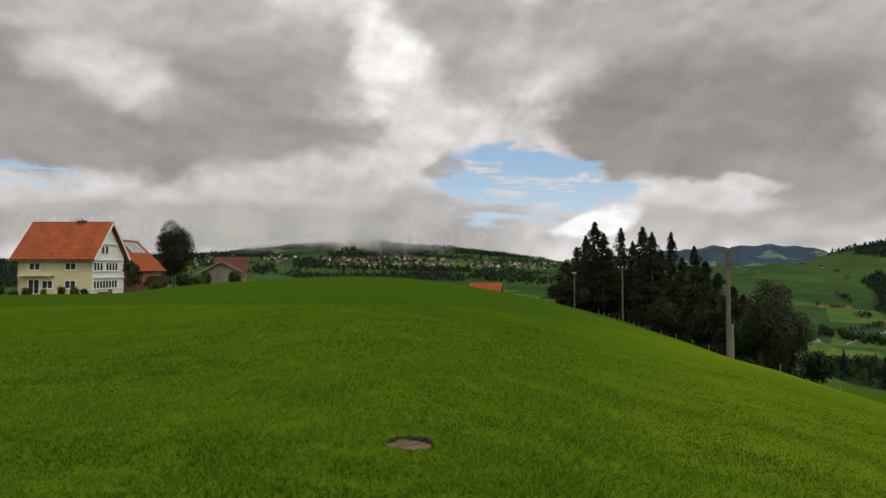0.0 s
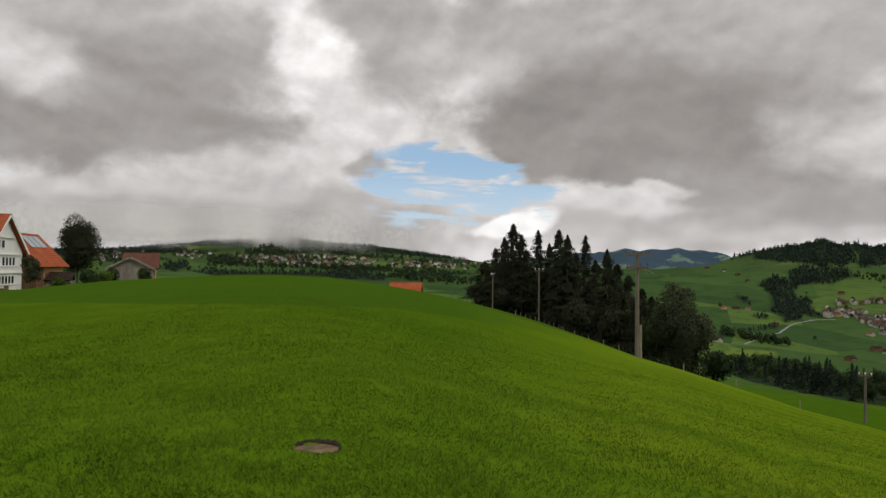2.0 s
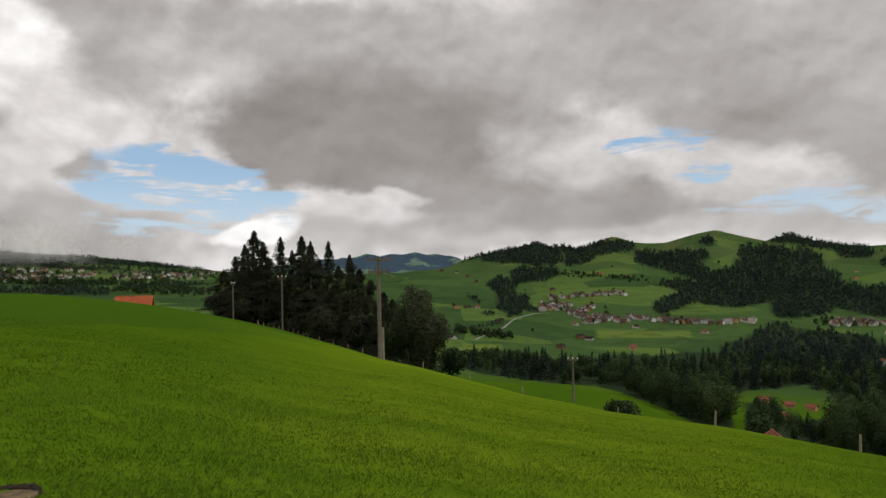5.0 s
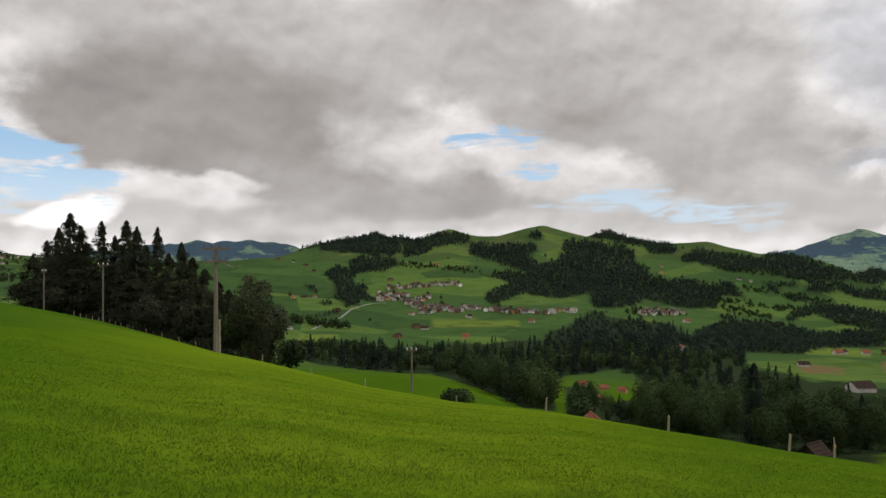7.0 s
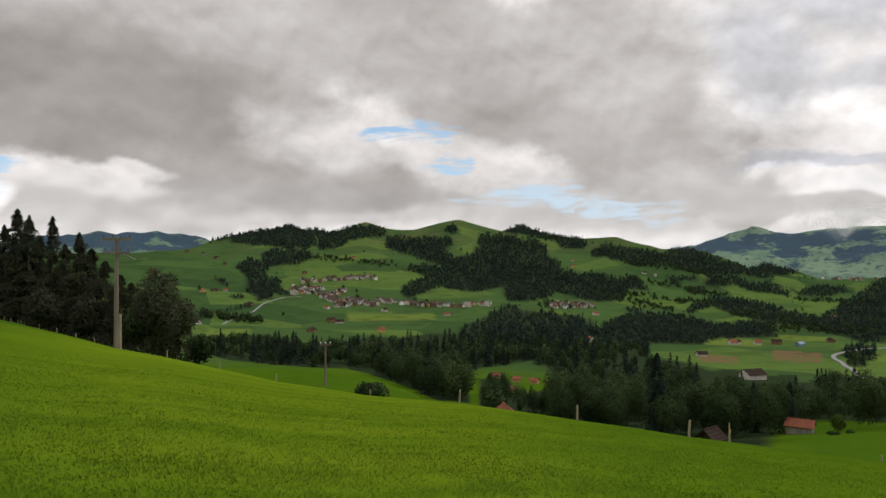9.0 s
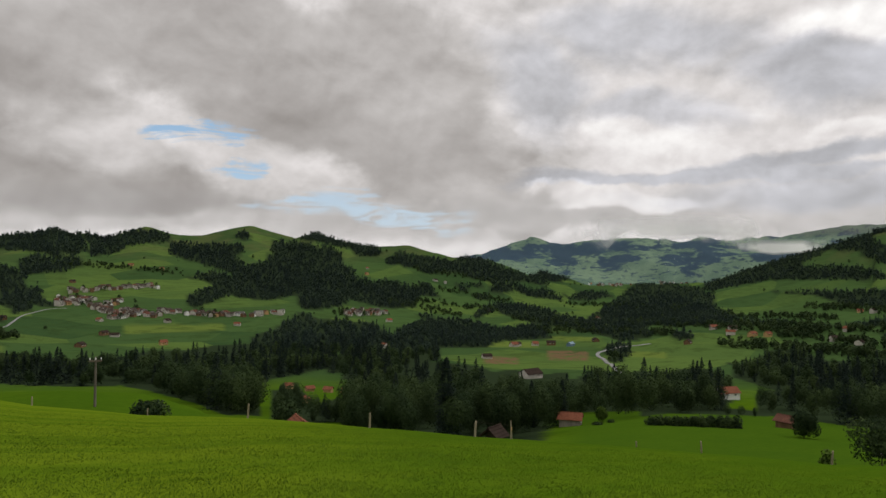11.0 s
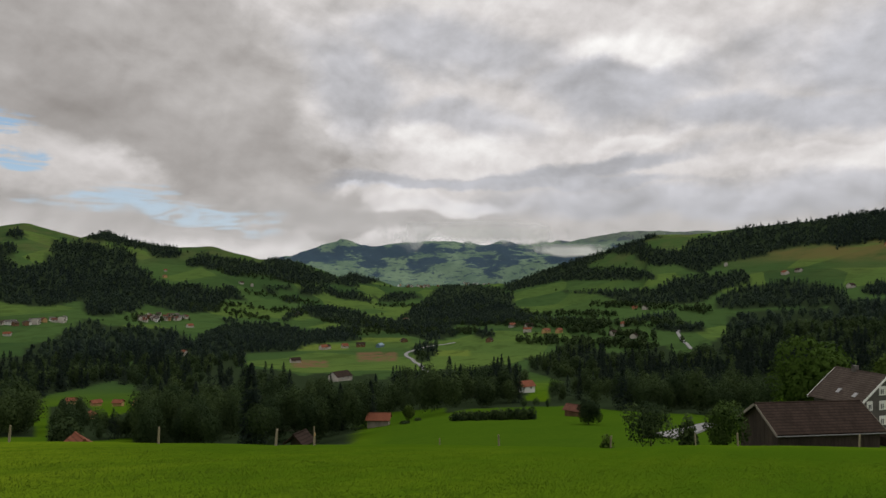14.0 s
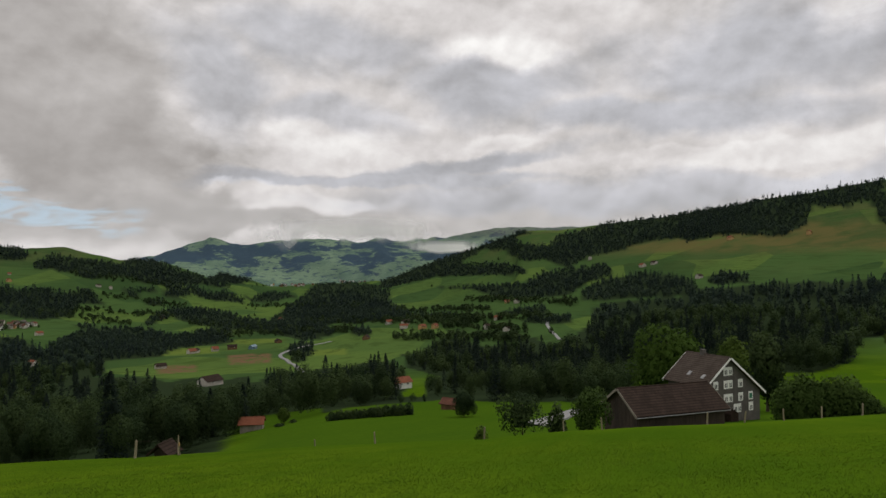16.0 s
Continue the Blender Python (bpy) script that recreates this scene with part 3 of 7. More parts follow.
# the mountains behind
ALPS = [(-127, 1.0), (-110, 2.0), (-100, 2.9), (-96, 2.89), (-92.9, 2.63), (-90.3, 2.13), (-87.2, 1.9), (-84.8, 2.05), (-83.2, 1.75), (-81.4, 1.95), (-79.3, 2.15), (-77.6, 1.95), (-75.9, 1.91), (-74.1, 1.5),
        (-72.9, 1.82), (-72.3, 2.1), (-71.8, 2.24), (-71.2, 2.02), (-70.5, 1.8), (-69.3, 1.42), (-67.6, 0.8), (-66, 0.45), (-60, -0.5), (-40, -0.5), (-30, 0.7), (-28.4, 1.25), (-27, 1.62), (-26.2, 1.5), (-25, 1.78), (-24, 1.5), (-22.6, 1.45), (-21.2, 1.75), (-20.2, 1.4), (-18.7, 1.3), (-15, 0.9), (-9, 0.0), (0, -1), (233, -1)]
RANGES = np.array([45, 110, 200, 330, 560, 900, 1300, 1800])
PROFILES = []


def profile(bearing, *levels):
    """How far the ground lies below the lookout, in degrees, at each of RANGES."""
    PROFILES.append((bearing, *levels))


profile(-127, -16, -11.6, -9.8, -8.2, -5.2, -2.6, 0.8, 4.8)
profile(-112, -17, -12.6, -10.8, -9.0, -6.4, -3.6, -0.4, 2.4)
profile(-100, -18, -13.4, -12.0, -10.4, -7.8, -5.0, -2.4, 0.6)
profile(-90, -18, -14.0, -12.0, -10.8, -8.6, -6.3, -4.4, -2.6)
profile(-80, -19, -14.6, -12.4, -11.2, -9.0, -7.0, -5.3, -3.6)
profile(-70, -20, -16.0, -14.0, -11.8, -9.4, -7.2, -5.6, -3.7)
profile(-60, -20, -16.2, -14.2, -11.6, -9.2, -7.1, -5.2, -3.0)
profile(-50, -20, -14.5, -13.4, -11.2, -9.0, -7.0, -5.0, -2.6)
profile(-45, -20, -11.1, -12.6, -10.8, -8.8, -6.9, -4.9, -2.4)
profile(-41, -20, -9.65, -12.0, -10.4, -8.6, -6.8, -4.7, -2.3)
profile(-36, -18, -9.1, -11.5, -10.0, -8.4, -6.6, -4.4, -2.2)
profile(-30, -18, -8.8, -10.8, -9.8, -8.0, -6.0, -4.0, -2.0)
profile(-24, -18, -12.0, -10.5, -9.4, -7.6, -5.4, -3.6, -1.7)
profile(-12, -14, -8.0, -6.4, -5.4, -4.0, -2.6, -1.6, -0.7)
profile(0, -14, -7.0, -5.2, -4.4, -3.3, -2.2, -1.4, -0.5)
profile(33, -14, -7.0, -5.0, -4.2, -3.2, -2.2, -1.4, -0.6)
profile(120, -14, -7.0, -5.5, -4.6, -3.5, -2.4, -1.4, -0.2)
profile(190, -16, -11.0, -9.0, -7.4, -5.0, -3.0, 0.0, 3.0)
profile(233, -16, -11.6, -9.8, -8.2, -5.2, -2.6, 0.8, 4.8)

PIT = (2.91, 6.4)                # bearing and distance of the sunken lid
PIT_XY = (-math.sin(radians(PIT[0])) * PIT[1], math.cos(radians(PIT[0])) * PIT[1])
BEARINGS = np.concatenate([np.arange(-124.0, 34.01, 0.4), np.arange(37.0, 235.0, 3.0)])
STEPS = np.concatenate([0.8 * 1.02 ** np.arange(414), np.linspace(2860.0, 4900.0, 80)])


def table(rows, col, b):
    rows = sorted(rows)
    return np.interp(b, [r[0] for r in rows], [r[col] for r in rows])


def blur(a, axis, n):
    kern = np.hanning(n + 2)[1:-1]
    kern /= kern.sum()
    pad = [(0, 0), (0, 0)]
    pad[axis] = (n // 2, n // 2)
    return np.apply_along_axis(lambda v: np.convolve(v, kern, "valid"), axis, np.pad(a, pad, mode="edge"))


def build_heights():
    b, r = BEARINGS[:, None], STEPS[None, :]
    x, y = -np.sin(np.radians(b)) * r, np.cos(np.radians(b)) * r
    te, rc = np.tan(np.radians(table(BROW, 1, b))), table(BROW, 2, b)
    hill = (te + 2 * EYE / rc) * r - EYE * r * r / rc ** 2
    hill += 0.10 * fbm(x, y, 14.0, 3, 1) * np.clip((r - 4) / 10, 0, 1)
    lv = np.zeros((len(BEARINGS), len(STEPS)))
    for i, one in enumerate(BEARINGS):
        top, dist = table(CREST, 1, one), table(CREST, 2, one)
        top += 0.32 * np.interp(one, [-70, -64, -31, -27], [0, 1, 1, 0])
        levels = [table(PROFILES, 1 + j, one) for j in range(len(RANGES))]
        keep = RANGES < dist * 0.8
        rr = np.log(np.concatenate([RANGES[keep], [dist, dist * 1.25, 5200]]))
        ll = np.concatenate([np.array(levels)[keep], [top, top - 1.6, top - 6]])
        lv[i] = np.interp(np.log(STEPS), rr, ll)
    lv = blur(lv, 1, 9)
    land = np.where(r < 40, -1e3, EYE + r * np.tan(np.radians(lv)))
    rough = np.clip((r - 150) / 600, 0, 1)
    land = land + rough * (fbm(x, y, 420.0, 4, 2) * 22.0 + fbm(x, y, 90.0, 3, 5) * 5.0) * np.clip(r / 1500, 0.2, 1)
    far_top = EYE + 4300 * np.tan(np.radians(table(ALPS, 1, b)))
    far_top = far_top + 34.0 * np.abs(fbm(b * 1.0, b * 0.0 + 3.3, 1.3, 5, 2)) - 8.0
    s = np.clip((r - 3000) / 1300, 0, 1)
    base = EYE + 3000 * np.tan(np.radians(-1.9))
    alps = base + (far_top - base) * (0.25 * s + 0.75 * s ** 2.0) - 620.0 * s * (1.12 - s) * np.abs(fbm(x, y, 620.0, 5, 4)) + 110 * s * (1.12 - s) * fbm(x, y, 260.0, 4, 1)
    alps = np.where(r > 4300, far_top - (r - 4300) * 0.35, alps)
    alps = np.where(r < 2950, -1e3, alps)
    z = np.maximum(np.maximum(hill, land), alps)
    near_join = (r < 900)
    soft = 2.5 * np.clip((r - 60) / 200, 0, 1) + 0.01
    z2 = 0.5 * (hill + land + np.sqrt((hill - land) ** 2 + soft ** 2))
    z = np.where(near_join, np.where(np.abs(hill - land) < 60, z2, z), z)
    away = np.hypot(x - PIT_XY[0], y - PIT_XY[1])
    z = z - 0.07 * np.clip((0.27 - away) / 0.05, 0, 1)
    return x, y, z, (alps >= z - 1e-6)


LAND_X, LAND_Y, LAND_Z, IS_ALP = build_heights()
LEVELS = np.degrees(np.arctan2(LAND_Z - EYE, STEPS[None, :]))


def column(bearing, grid):
    i = float(np.interp(bearing, BEARINGS, np.arange(len(BEARINGS))))
    a = int(i)
    b = min(a + 1, len(BEARINGS) - 1)
    return grid[a] * (1 - (i - a)) + grid[b] * (i - a)


def at(bearing, metres, lift=0.0):
    """The place on the ground at a bearing and a distance from the lookout."""
    z = float(np.interp(metres, STEPS, column(bearing, LAND_Z)))
    a = radians(bearing)
    return Vector((-math.sin(a) * metres, math.cos(a) * metres, z + lift))


def reach(bearing, level, beyond=0.0):
    """Metres to the first ground at a bearing that lies at that level, in degrees, past a given distance."""
    lv = column(bearing, LEVELS)
    ok = np.nonzero((lv >= level) & (STEPS > beyond))[0]
    if not len(ok):
        return 2600.0
    j = ok[0]
    if j == 0 or lv[j - 1] >= level:
        return float(STEPS[j])
    return float(np.interp(level, [lv[j - 1], lv[j]], [STEPS[j - 1], STEPS[j]]))


def site(bearing, level, beyond=0.0):
    return at(bearing, reach(bearing, level, beyond))


# woods: the outline of each, as bearings and levels in degrees from the lookout
OUTLINES = []


def wood_outline(kind, *corners):
    corners = np.array(corners)
    if kind == "ridge":
        corners[:, 1] += 0.22 * np.clip(corners[:, 1] - 0.4, 0, 1)
    if kind == "slope":
        corners[:, 1] += np.where((corners[:, 0] < -104) & (corners[:, 1] > 2.9), 0.5, 0.0)
    OUTLINES.append((kind, corners))


wood_outline("ridge", (-23.4, 0.20), (-26.4, 0.82), (-30.0, 1.19), (-30.5, 1.33), (-30.4, 0.96), (-27.7, 0.69), (-25.5, 0.42), (-23.4, 0.06))
wood_outline("ridge", (-30.5, 1.33), (-31.1, 1.65), (-33.1, 1.88), (-34.5, 2.25), (-36.4, 2.30), (-36.8, 1.88), (-37.1, 1.18), (-37.4, 0.63), (-36.6, 0.40), (-35.2, 0.26), (-34.0, 0.49), (-32.2, 0.59), (-30.6, 0.73))
wood_outline("ridge", (-34.0, 0.49), (-35.2, 0.26), (-36.8, 0.39), (-36.8, -0.44), (-35.9, -0.90), (-34.0, -1.03), (-33.1, -1.26), (-32.9, 0.03))
wood_outline("ridge", (-37.1, 2.12), (-37.8, 1.97), (-38.9, 1.88), (-40.6, 2.20), (-41.5, 2.20), (-42.9, 1.87), (-42.9, 1.26), (-41.5, 1.08), (-40.1, 0.94), (-38.9, 0.39), (-37.4, 0.21), (-37.4, 0.95), (-37.0, 1.42))
wood_outline("ridge", (-31.5, -0.42), (-32.2, -0.33), (-33.4, -0.89), (-33.5, -1.82), (-34.3, -1.59), (-34.5, -2.75), (-35.2, -2.98), (-35.2, -3.44), (-34.0, -3.30), (-33.1, -3.65), (-31.8, -3.18), (-31.9, -2.03), (-30.9, -1.11))
wood_outline("ridge", (-29.4, -1.87), (-30.0, -1.88), (-30.5, -2.34), (-30.3, -2.66), (-29.7, -2.42))
wood_outline("ridge", (-30.6, -3.17), (-31.3, -3.08), (-31.4, -3.63), (-30.8, -3.71))
wood_outline("ridge", (-32.7, -3.10), (-34.0, -3.20), (-33.8, -3.66), (-32.4, -3.97))
wood_outline("ridge", (-28.2, -4.62), (-30.4, -4.26), (-32.1, -3.87), (-32.2, -4.38), (-30.4, -4.67), (-28.4, -5.17))
wood_outline("ridge", (-42.9, 1.31), (-43.8, 1.40), (-45.2, 1.16), (-46.4, 1.29), (-48.2, 1.28), (-48.4, 0.68), (-47.7, 0.36), (-48.4, -0.10), (-48.6, -0.71), (-47.5, -0.94), (-45.7, -0.47), (-44.7, -0.09), (-43.3, 0.24), (-42.8, 0.47))
wood_outline("ridge", (-47.5, -0.94), (-48.7, -0.24), (-50.2, 0.21), (-50.7, 1.59), (-52.5, 1.57), (-53.4, 1.34), (-55.2, 1.23), (-56.2, 0.64), (-56.0, -0.04), (-57.1, -0.49), (-57.3, -1.16), (-58.6, -1.46), (-60.0, -1.37), (-61.7, -1.79), (-63.1, -1.56), (-64.1, -2.84), (-62.5, -2.86), (-62.0, -3.74), (-61.1, -3.84), (-59.4, -3.79), (-56.9, -3.17), (-56.2, -3.62), (-55.1, -3.86), (-52.9, -3.89), (-52.5, -2.76), (-50.2, -3.23), (-48.6, -3.01), (-47.3, -2.78), (-45.9, -3.25), (-44.7, -3.71), (-44.1, -3.25), (-44.4, -2.56), (-45.2, -2.09), (-46.1, -1.86), (-44.7, -1.40), (-44.3, -1.39), (-44.7, -0.93), (-46.1, -0.70))
wood_outline("ridge", (-52.7, 1.57), (-53.2, 2.25), (-54.1, 2.42), (-55.2, 2.13), (-56.5, 1.53), (-59.0, 1.28), (-59.4, 0.84), (-59.0, 0.40), (-57.3, 0.50), (-56.9, 0.86), (-56.0, 0.95), (-54.7, 1.24))
wood_outline("ridge", (-47.7, 1.93), (-48.2, 2.30), (-48.8, 2.16), (-48.8, 1.60), (-48.2, 1.37), (-47.7, 1.61))
wood_outline("ridge", (-59.6, 0.17), (-60.7, 0.83), (-62.1, 0.60), (-64.7, 0.37), (-65.3, -0.27), (-64.7, -0.91), (-63.1, -1.00), (-62.1, -0.49), (-60.7, -0.27), (-59.6, -0.27))
wood_outline("ridge", (-64.9, -0.15), (-65.5, 0.36), (-66.6, 0.77), (-67.7, 0.76), (-68.5, 0.14), (-70.2, -0.48), (-71.3, -0.88), (-73.0, -1.46), (-73.2, -1.65), (-73.2, -1.97), (-70.9, -1.57), (-68.8, -1.72), (-67.3, -1.53), (-65.8, -0.91), (-64.9, -0.83))
wood_outline("ridge", (-68.4, -1.51), (-70.9, -1.69), (-72.0, -2.27), (-73.2, -2.63), (-73.2, -2.91), (-71.6, -2.79), (-70.2, -2.30), (-69.2, -2.61), (-68.3, -2.34))
wood_outline("valley", (-65.4, -1.67), (-67.3, -1.65), (-67.7, -2.06), (-65.8, -2.13))
wood_outline("valley", (-65.7, -1.96), (-66.4, -1.95), (-66.4, -2.54), (-65.8, -2.55))
wood_outline("valley", (-67.1, -2.48), (-68.3, -2.46), (-68.2, -3.08), (-67.2, -3.11))
wood_outline("valley", (-67.3, -3.81), (-68.1, -3.29), (-69.2, -3.06), (-70.9, -3.41), (-73.2, -3.61), (-73.2, -4.20), (-70.9, -4.09), (-69.1, -3.83), (-67.5, -4.55), (-66.7, -4.66), (-66.9, -4.15))
wood_outline("valley", (-61.0, -5.19), (-63.1, -4.48), (-65.4, -4.41), (-67.3, -4.76), (-69.1, -5.30), (-71.6, -4.78), (-73.2, -4.90), (-73.2, -5.76), (-70.9, -6.17), (-67.3, -6.49), (-64.2, -6.52), (-61.4, -6.12))
wood_outline("valley", (-62.3, -4.16), (-63.5, -4.09), (-63.7, -4.59), (-62.5, -4.67))
wood_outline("belt", (-28.6, -6.43), (-30.4, -6.34), (-32.2, -6.29), (-34.5, -6.60), (-36.3, -6.99), (-39.6, -6.93), (-41.5, -6.61), (-43.8, -6.70), (-46.1, -6.37), (-48.8, -6.34), (-49.3, -5.52), (-50.7, -5.28), (-51.6, -4.58), (-52.9, -3.89), (-54.2, -4.32), (-55.6, -4.52), (-58.6, -4.69), (-59.8, -5.53), (-61.4, -6.34), (-64.2, -6.77), (-61.8, -7.05), (-59.4, -7.49), (-57.3, -7.36), (-56.0, -7.40), (-55.3, -8.08), (-55.1, -8.53), (-52.9, -9.04), (-50.6, -9.32), (-48.8, -10.03), (-46.1, -11.20), (-43.8, -10.55), (-41.4, -9.75), (-39.6, -9.29), (-36.8, -9.17), (-34.0, -8.90), (-30.4, -8.36), (-28.8, -7.87))
wood_outline("valley", (-60.1, -5.84), (-61.5, -4.92), (-63.8, -4.36), (-66.6, -4.48), (-68.9, -5.23), (-70.8, -4.97), (-72.6, -5.40), (-73.5, -6.15), (-71.2, -6.29), (-68.9, -6.51), (-68.0, -6.98), (-65.2, -7.02), (-63.4, -7.03), (-60.6, -6.76))
wood_outline("valley", (-77.3, -6.58), (-78.2, -6.06), (-79.5, -6.11), (-79.6, -7.07), (-78.6, -8.00), (-77.8, -7.81))
wood_outline("valley", (-77.1, -3.58), (-78.4, -2.65), (-79.3, -1.87), (-80.1, -1.05), (-81.4, -1.03), (-83.1, -1.45), (-84.8, -1.65), (-85.8, -2.28), (-85.6, -2.93), (-86.4, -3.55), (-87.2, -3.95), (-85.2, -4.67), (-83.1, -4.96), (-81.0, -4.82), (-79.3, -4.65), (-78.8, -4.21), (-77.3, -4.16))
wood_outline("valley", (-74.8, -2.48), (-75.7, -2.15), (-77.5, -2.12), (-78.0, -2.70), (-76.2, -3.05), (-74.4, -2.99))
wood_outline("valley", (-68.9, -3.39), (-70.8, -3.14), (-72.6, -3.57), (-74.4, -4.00), (-75.3, -4.20), (-76.6, -4.63), (-79.3, -4.78), (-81.4, -5.16), (-81.0, -5.92), (-78.9, -6.22), (-76.6, -5.62), (-74.4, -5.22), (-72.6, -5.12), (-71.7, -4.91), (-69.8, -4.48), (-68.9, -4.04))
wood_outline("valley", (-82.5, -5.43), (-83.3, -4.87), (-84.4, -5.27), (-84.2, -5.88), (-82.9, -6.02))
wood_outline("valley", (-71.7, -2.06), (-72.6, -1.96), (-74.4, -2.72), (-73.9, -3.18), (-72.1, -2.52))
wood_outline("belt", (-54.6, -8.06), (-56.9, -6.97), (-57.8, -6.29), (-60.6, -6.76), (-62.4, -7.81), (-65.2, -8.02), (-67.5, -8.22), (-68.5, -8.66), (-69.9, -8.40), (-72.2, -8.80), (-74.4, -8.51), (-74.9, -9.16), (-76.7, -8.21), (-78.9, -8.56), (-80.6, -8.04), (-81.4, -8.65), (-83.1, -7.91), (-85.2, -7.80), (-86.8, -8.54), (-87.2, -9.85), (-86.4, -10.95), (-81.0, -11.76), (-78.4, -12.35), (-77.1, -11.35), (-74.4, -12.56), (-74.0, -13.87), (-72.2, -14.16), (-69.9, -13.59), (-68.0, -12.76), (-63.4, -13.12), (-60.6, -12.94), (-56.9, -12.54), (-54.2, -12.25), (-53.8, -11.14), (-56.7, -10.55), (-56.9, -8.99), (-54.9, -8.96))
wood_outline("belt", (-51.1, -10.18), (-51.7, -9.46), (-52.6, -9.49), (-53.3, -10.69), (-53.5, -11.57), (-52.7, -12.19), (-51.1, -12.35), (-50.7, -11.47))
wood_outline("slope", (-84.8, -1.28), (-87.1, -0.31), (-89.4, 0.42), (-91.6, 1.15), (-93.4, 1.63), (-95.2, 2.32), (-96.7, 2.78), (-97.4, 2.34), (-96.1, 2.10), (-96.5, 1.66), (-98.7, 1.45), (-99.7, 2.35), (-102.4, 2.92), (-104.4, 3.43), (-106.0, 3.63), (-109.0, 3.47), (-110.1, 3.79), (-111.9, 4.36), (-114.2, 4.80), (-114.2, 1.94), (-111.9, 1.94), (-109.8, 1.53), (-108.3, 1.73), (-106.4, 1.51), (-104.4, 0.86), (-102.0, 0.39), (-100.4, -0.52), (-99.8, -0.31), (-98.3, 0.11), (-96.5, 0.08), (-95.2, 0.96), (-93.4, 1.08), (-92.1, 0.24), (-91.6, -0.00), (-95.2, 0.06), (-96.8, -0.37), (-96.8, -1.04), (-93.9, -1.10), (-91.7, -1.15), (-89.8, -1.18), (-87.1, -1.70), (-85.3, -2.20))
wood_outline("slope", (-89.9, -2.10), (-91.7, -1.74), (-93.9, -1.69), (-96.6, -1.63), (-98.3, -0.69), (-100.4, -0.43), (-102.4, -0.17), (-103.5, 0.06), (-103.7, -1.10), (-101.6, -1.80), (-101.2, -2.25), (-100.4, -2.72), (-97.0, -3.05), (-94.4, -2.90), (-92.6, -2.27))
wood_outline("slope", (-101.4, -2.25), (-102.5, -1.48), (-104.5, -0.99), (-106.4, -0.73), (-108.3, -0.89), (-109.8, -1.26), (-110.3, -2.14), (-109.8, -2.57), (-107.6, -2.88), (-104.5, -3.00), (-101.4, -3.21))
wood_outline("slope", (-111.0, -1.10), (-111.9, -0.68), (-113.3, -0.88), (-113.3, -1.43), (-111.9, -1.80), (-111.0, -1.83))
wood_outline("valley", (-96.6, -4.98), (-97.4, -4.28), (-100.4, -4.16), (-100.6, -4.98), (-98.7, -5.07))
wood_outline("valley", (-91.7, -3.80), (-93.5, -4.20), (-96.1, -3.66), (-98.3, -3.36), (-98.7, -4.32), (-96.6, -4.27), (-93.5, -4.51))
wood_outline("valley", (-81.6, -3.33), (-84.8, -3.27), (-87.1, -3.91), (-89.4, -3.95), (-90.8, -4.05), (-91.7, -4.57), (-87.1, -4.69), (-83.9, -4.77), (-81.6, -4.35))
wood_outline("valley", (-77.4, -3.62), (-79.2, -3.13), (-82.5, -2.15), (-84.8, -3.04), (-87.1, -3.45), (-86.2, -4.26), (-82.5, -4.56), (-79.7, -5.29), (-77.9, -5.55), (-75.6, -5.56), (-75.1, -4.65))
wood_outline("belt", (-102.1, -3.44), (-104.5, -2.92), (-110.1, -2.48), (-114.2, -1.52), (-114.2, -4.52), (-113.9, -8.02), (-108.3, -8.58), (-105.7, -8.81), (-104.9, -7.63), (-103.7, -8.97), (-102.5, -10.12), (-99.6, -10.89), (-96.2, -10.88), (-94.4, -10.03), (-91.8, -9.72), (-90.0, -9.36), (-87.2, -8.56), (-86.7, -7.35), (-88.6, -7.07), (-89.9, -5.90), (-91.7, -6.06), (-93.5, -6.67), (-96.2, -6.33), (-97.5, -5.83), (-98.7, -6.65), (-100.8, -5.67), (-102.1, -4.74))
wood_outline("slope", (-108.9, 3.38), (-111.0, 3.97), (-113.0, 4.46), (-115.0, 4.67), (-118.0, 4.60), (-118.2, 3.69), (-117.7, 2.47), (-116.1, 1.68), (-114.1, 1.94), (-112.2, 1.99), (-110.1, 1.59), (-108.9, 1.84))
wood_outline("slope", (-118.0, 4.60), (-119.8, 5.03), (-122.8, 5.51), (-122.7, 2.30), (-122.3, 2.71), (-121.8, 3.72), (-120.4, 3.27), (-119.0, 3.24), (-118.1, 3.61))
wood_outline("slope", (-111.1, -1.17), (-112.1, -0.74), (-113.7, -0.96), (-114.1, -1.68), (-111.7, -1.90))
wood_outline("belt", (-108.8, -2.13), (-110.5, -1.91), (-112.9, -1.81), (-116.0, -1.38), (-119.0, -1.37), (-122.7, -1.15), (-122.6, -5.34), (-121.0, -5.61), (-120.3, -7.23), (-118.1, -8.17), (-114.0, -8.42), (-112.0, -6.83), (-108.8, -6.95))
wood_outline("village", (20.3, 0.77), (18.1, 1.01), (16.2, 1.47), (14.6, 1.71), (12.2, 1.85), (9.2, 1.91), (7.1, 2.08), (5.8, 2.56), (4.5, 2.13), (3.1, 1.69), (2.2, 1.84), (0.4, 1.96), (-1.9, 1.52), (-4.2, 1.31), (-6.1, 1.00), (-7.9, 0.65), (-8.9, 0.56), (-8.9, 0.42), (-5.1, 0.72), (-1.9, 1.06), (0.4, 1.27), (2.2, 0.92), (3.1, 1.00), (4.9, 0.98), (5.8, 1.43), (8.0, 1.39), (13.4, 1.48), (17.3, 0.94))
wood_outline("village", (34.0, 0.6), (24.0, 1.15), (18.5, 1.35), (14.0, 1.55), (13.6, 1.0), (17.0, 0.62), (21.0, 0.5), (34.0, 0.1))
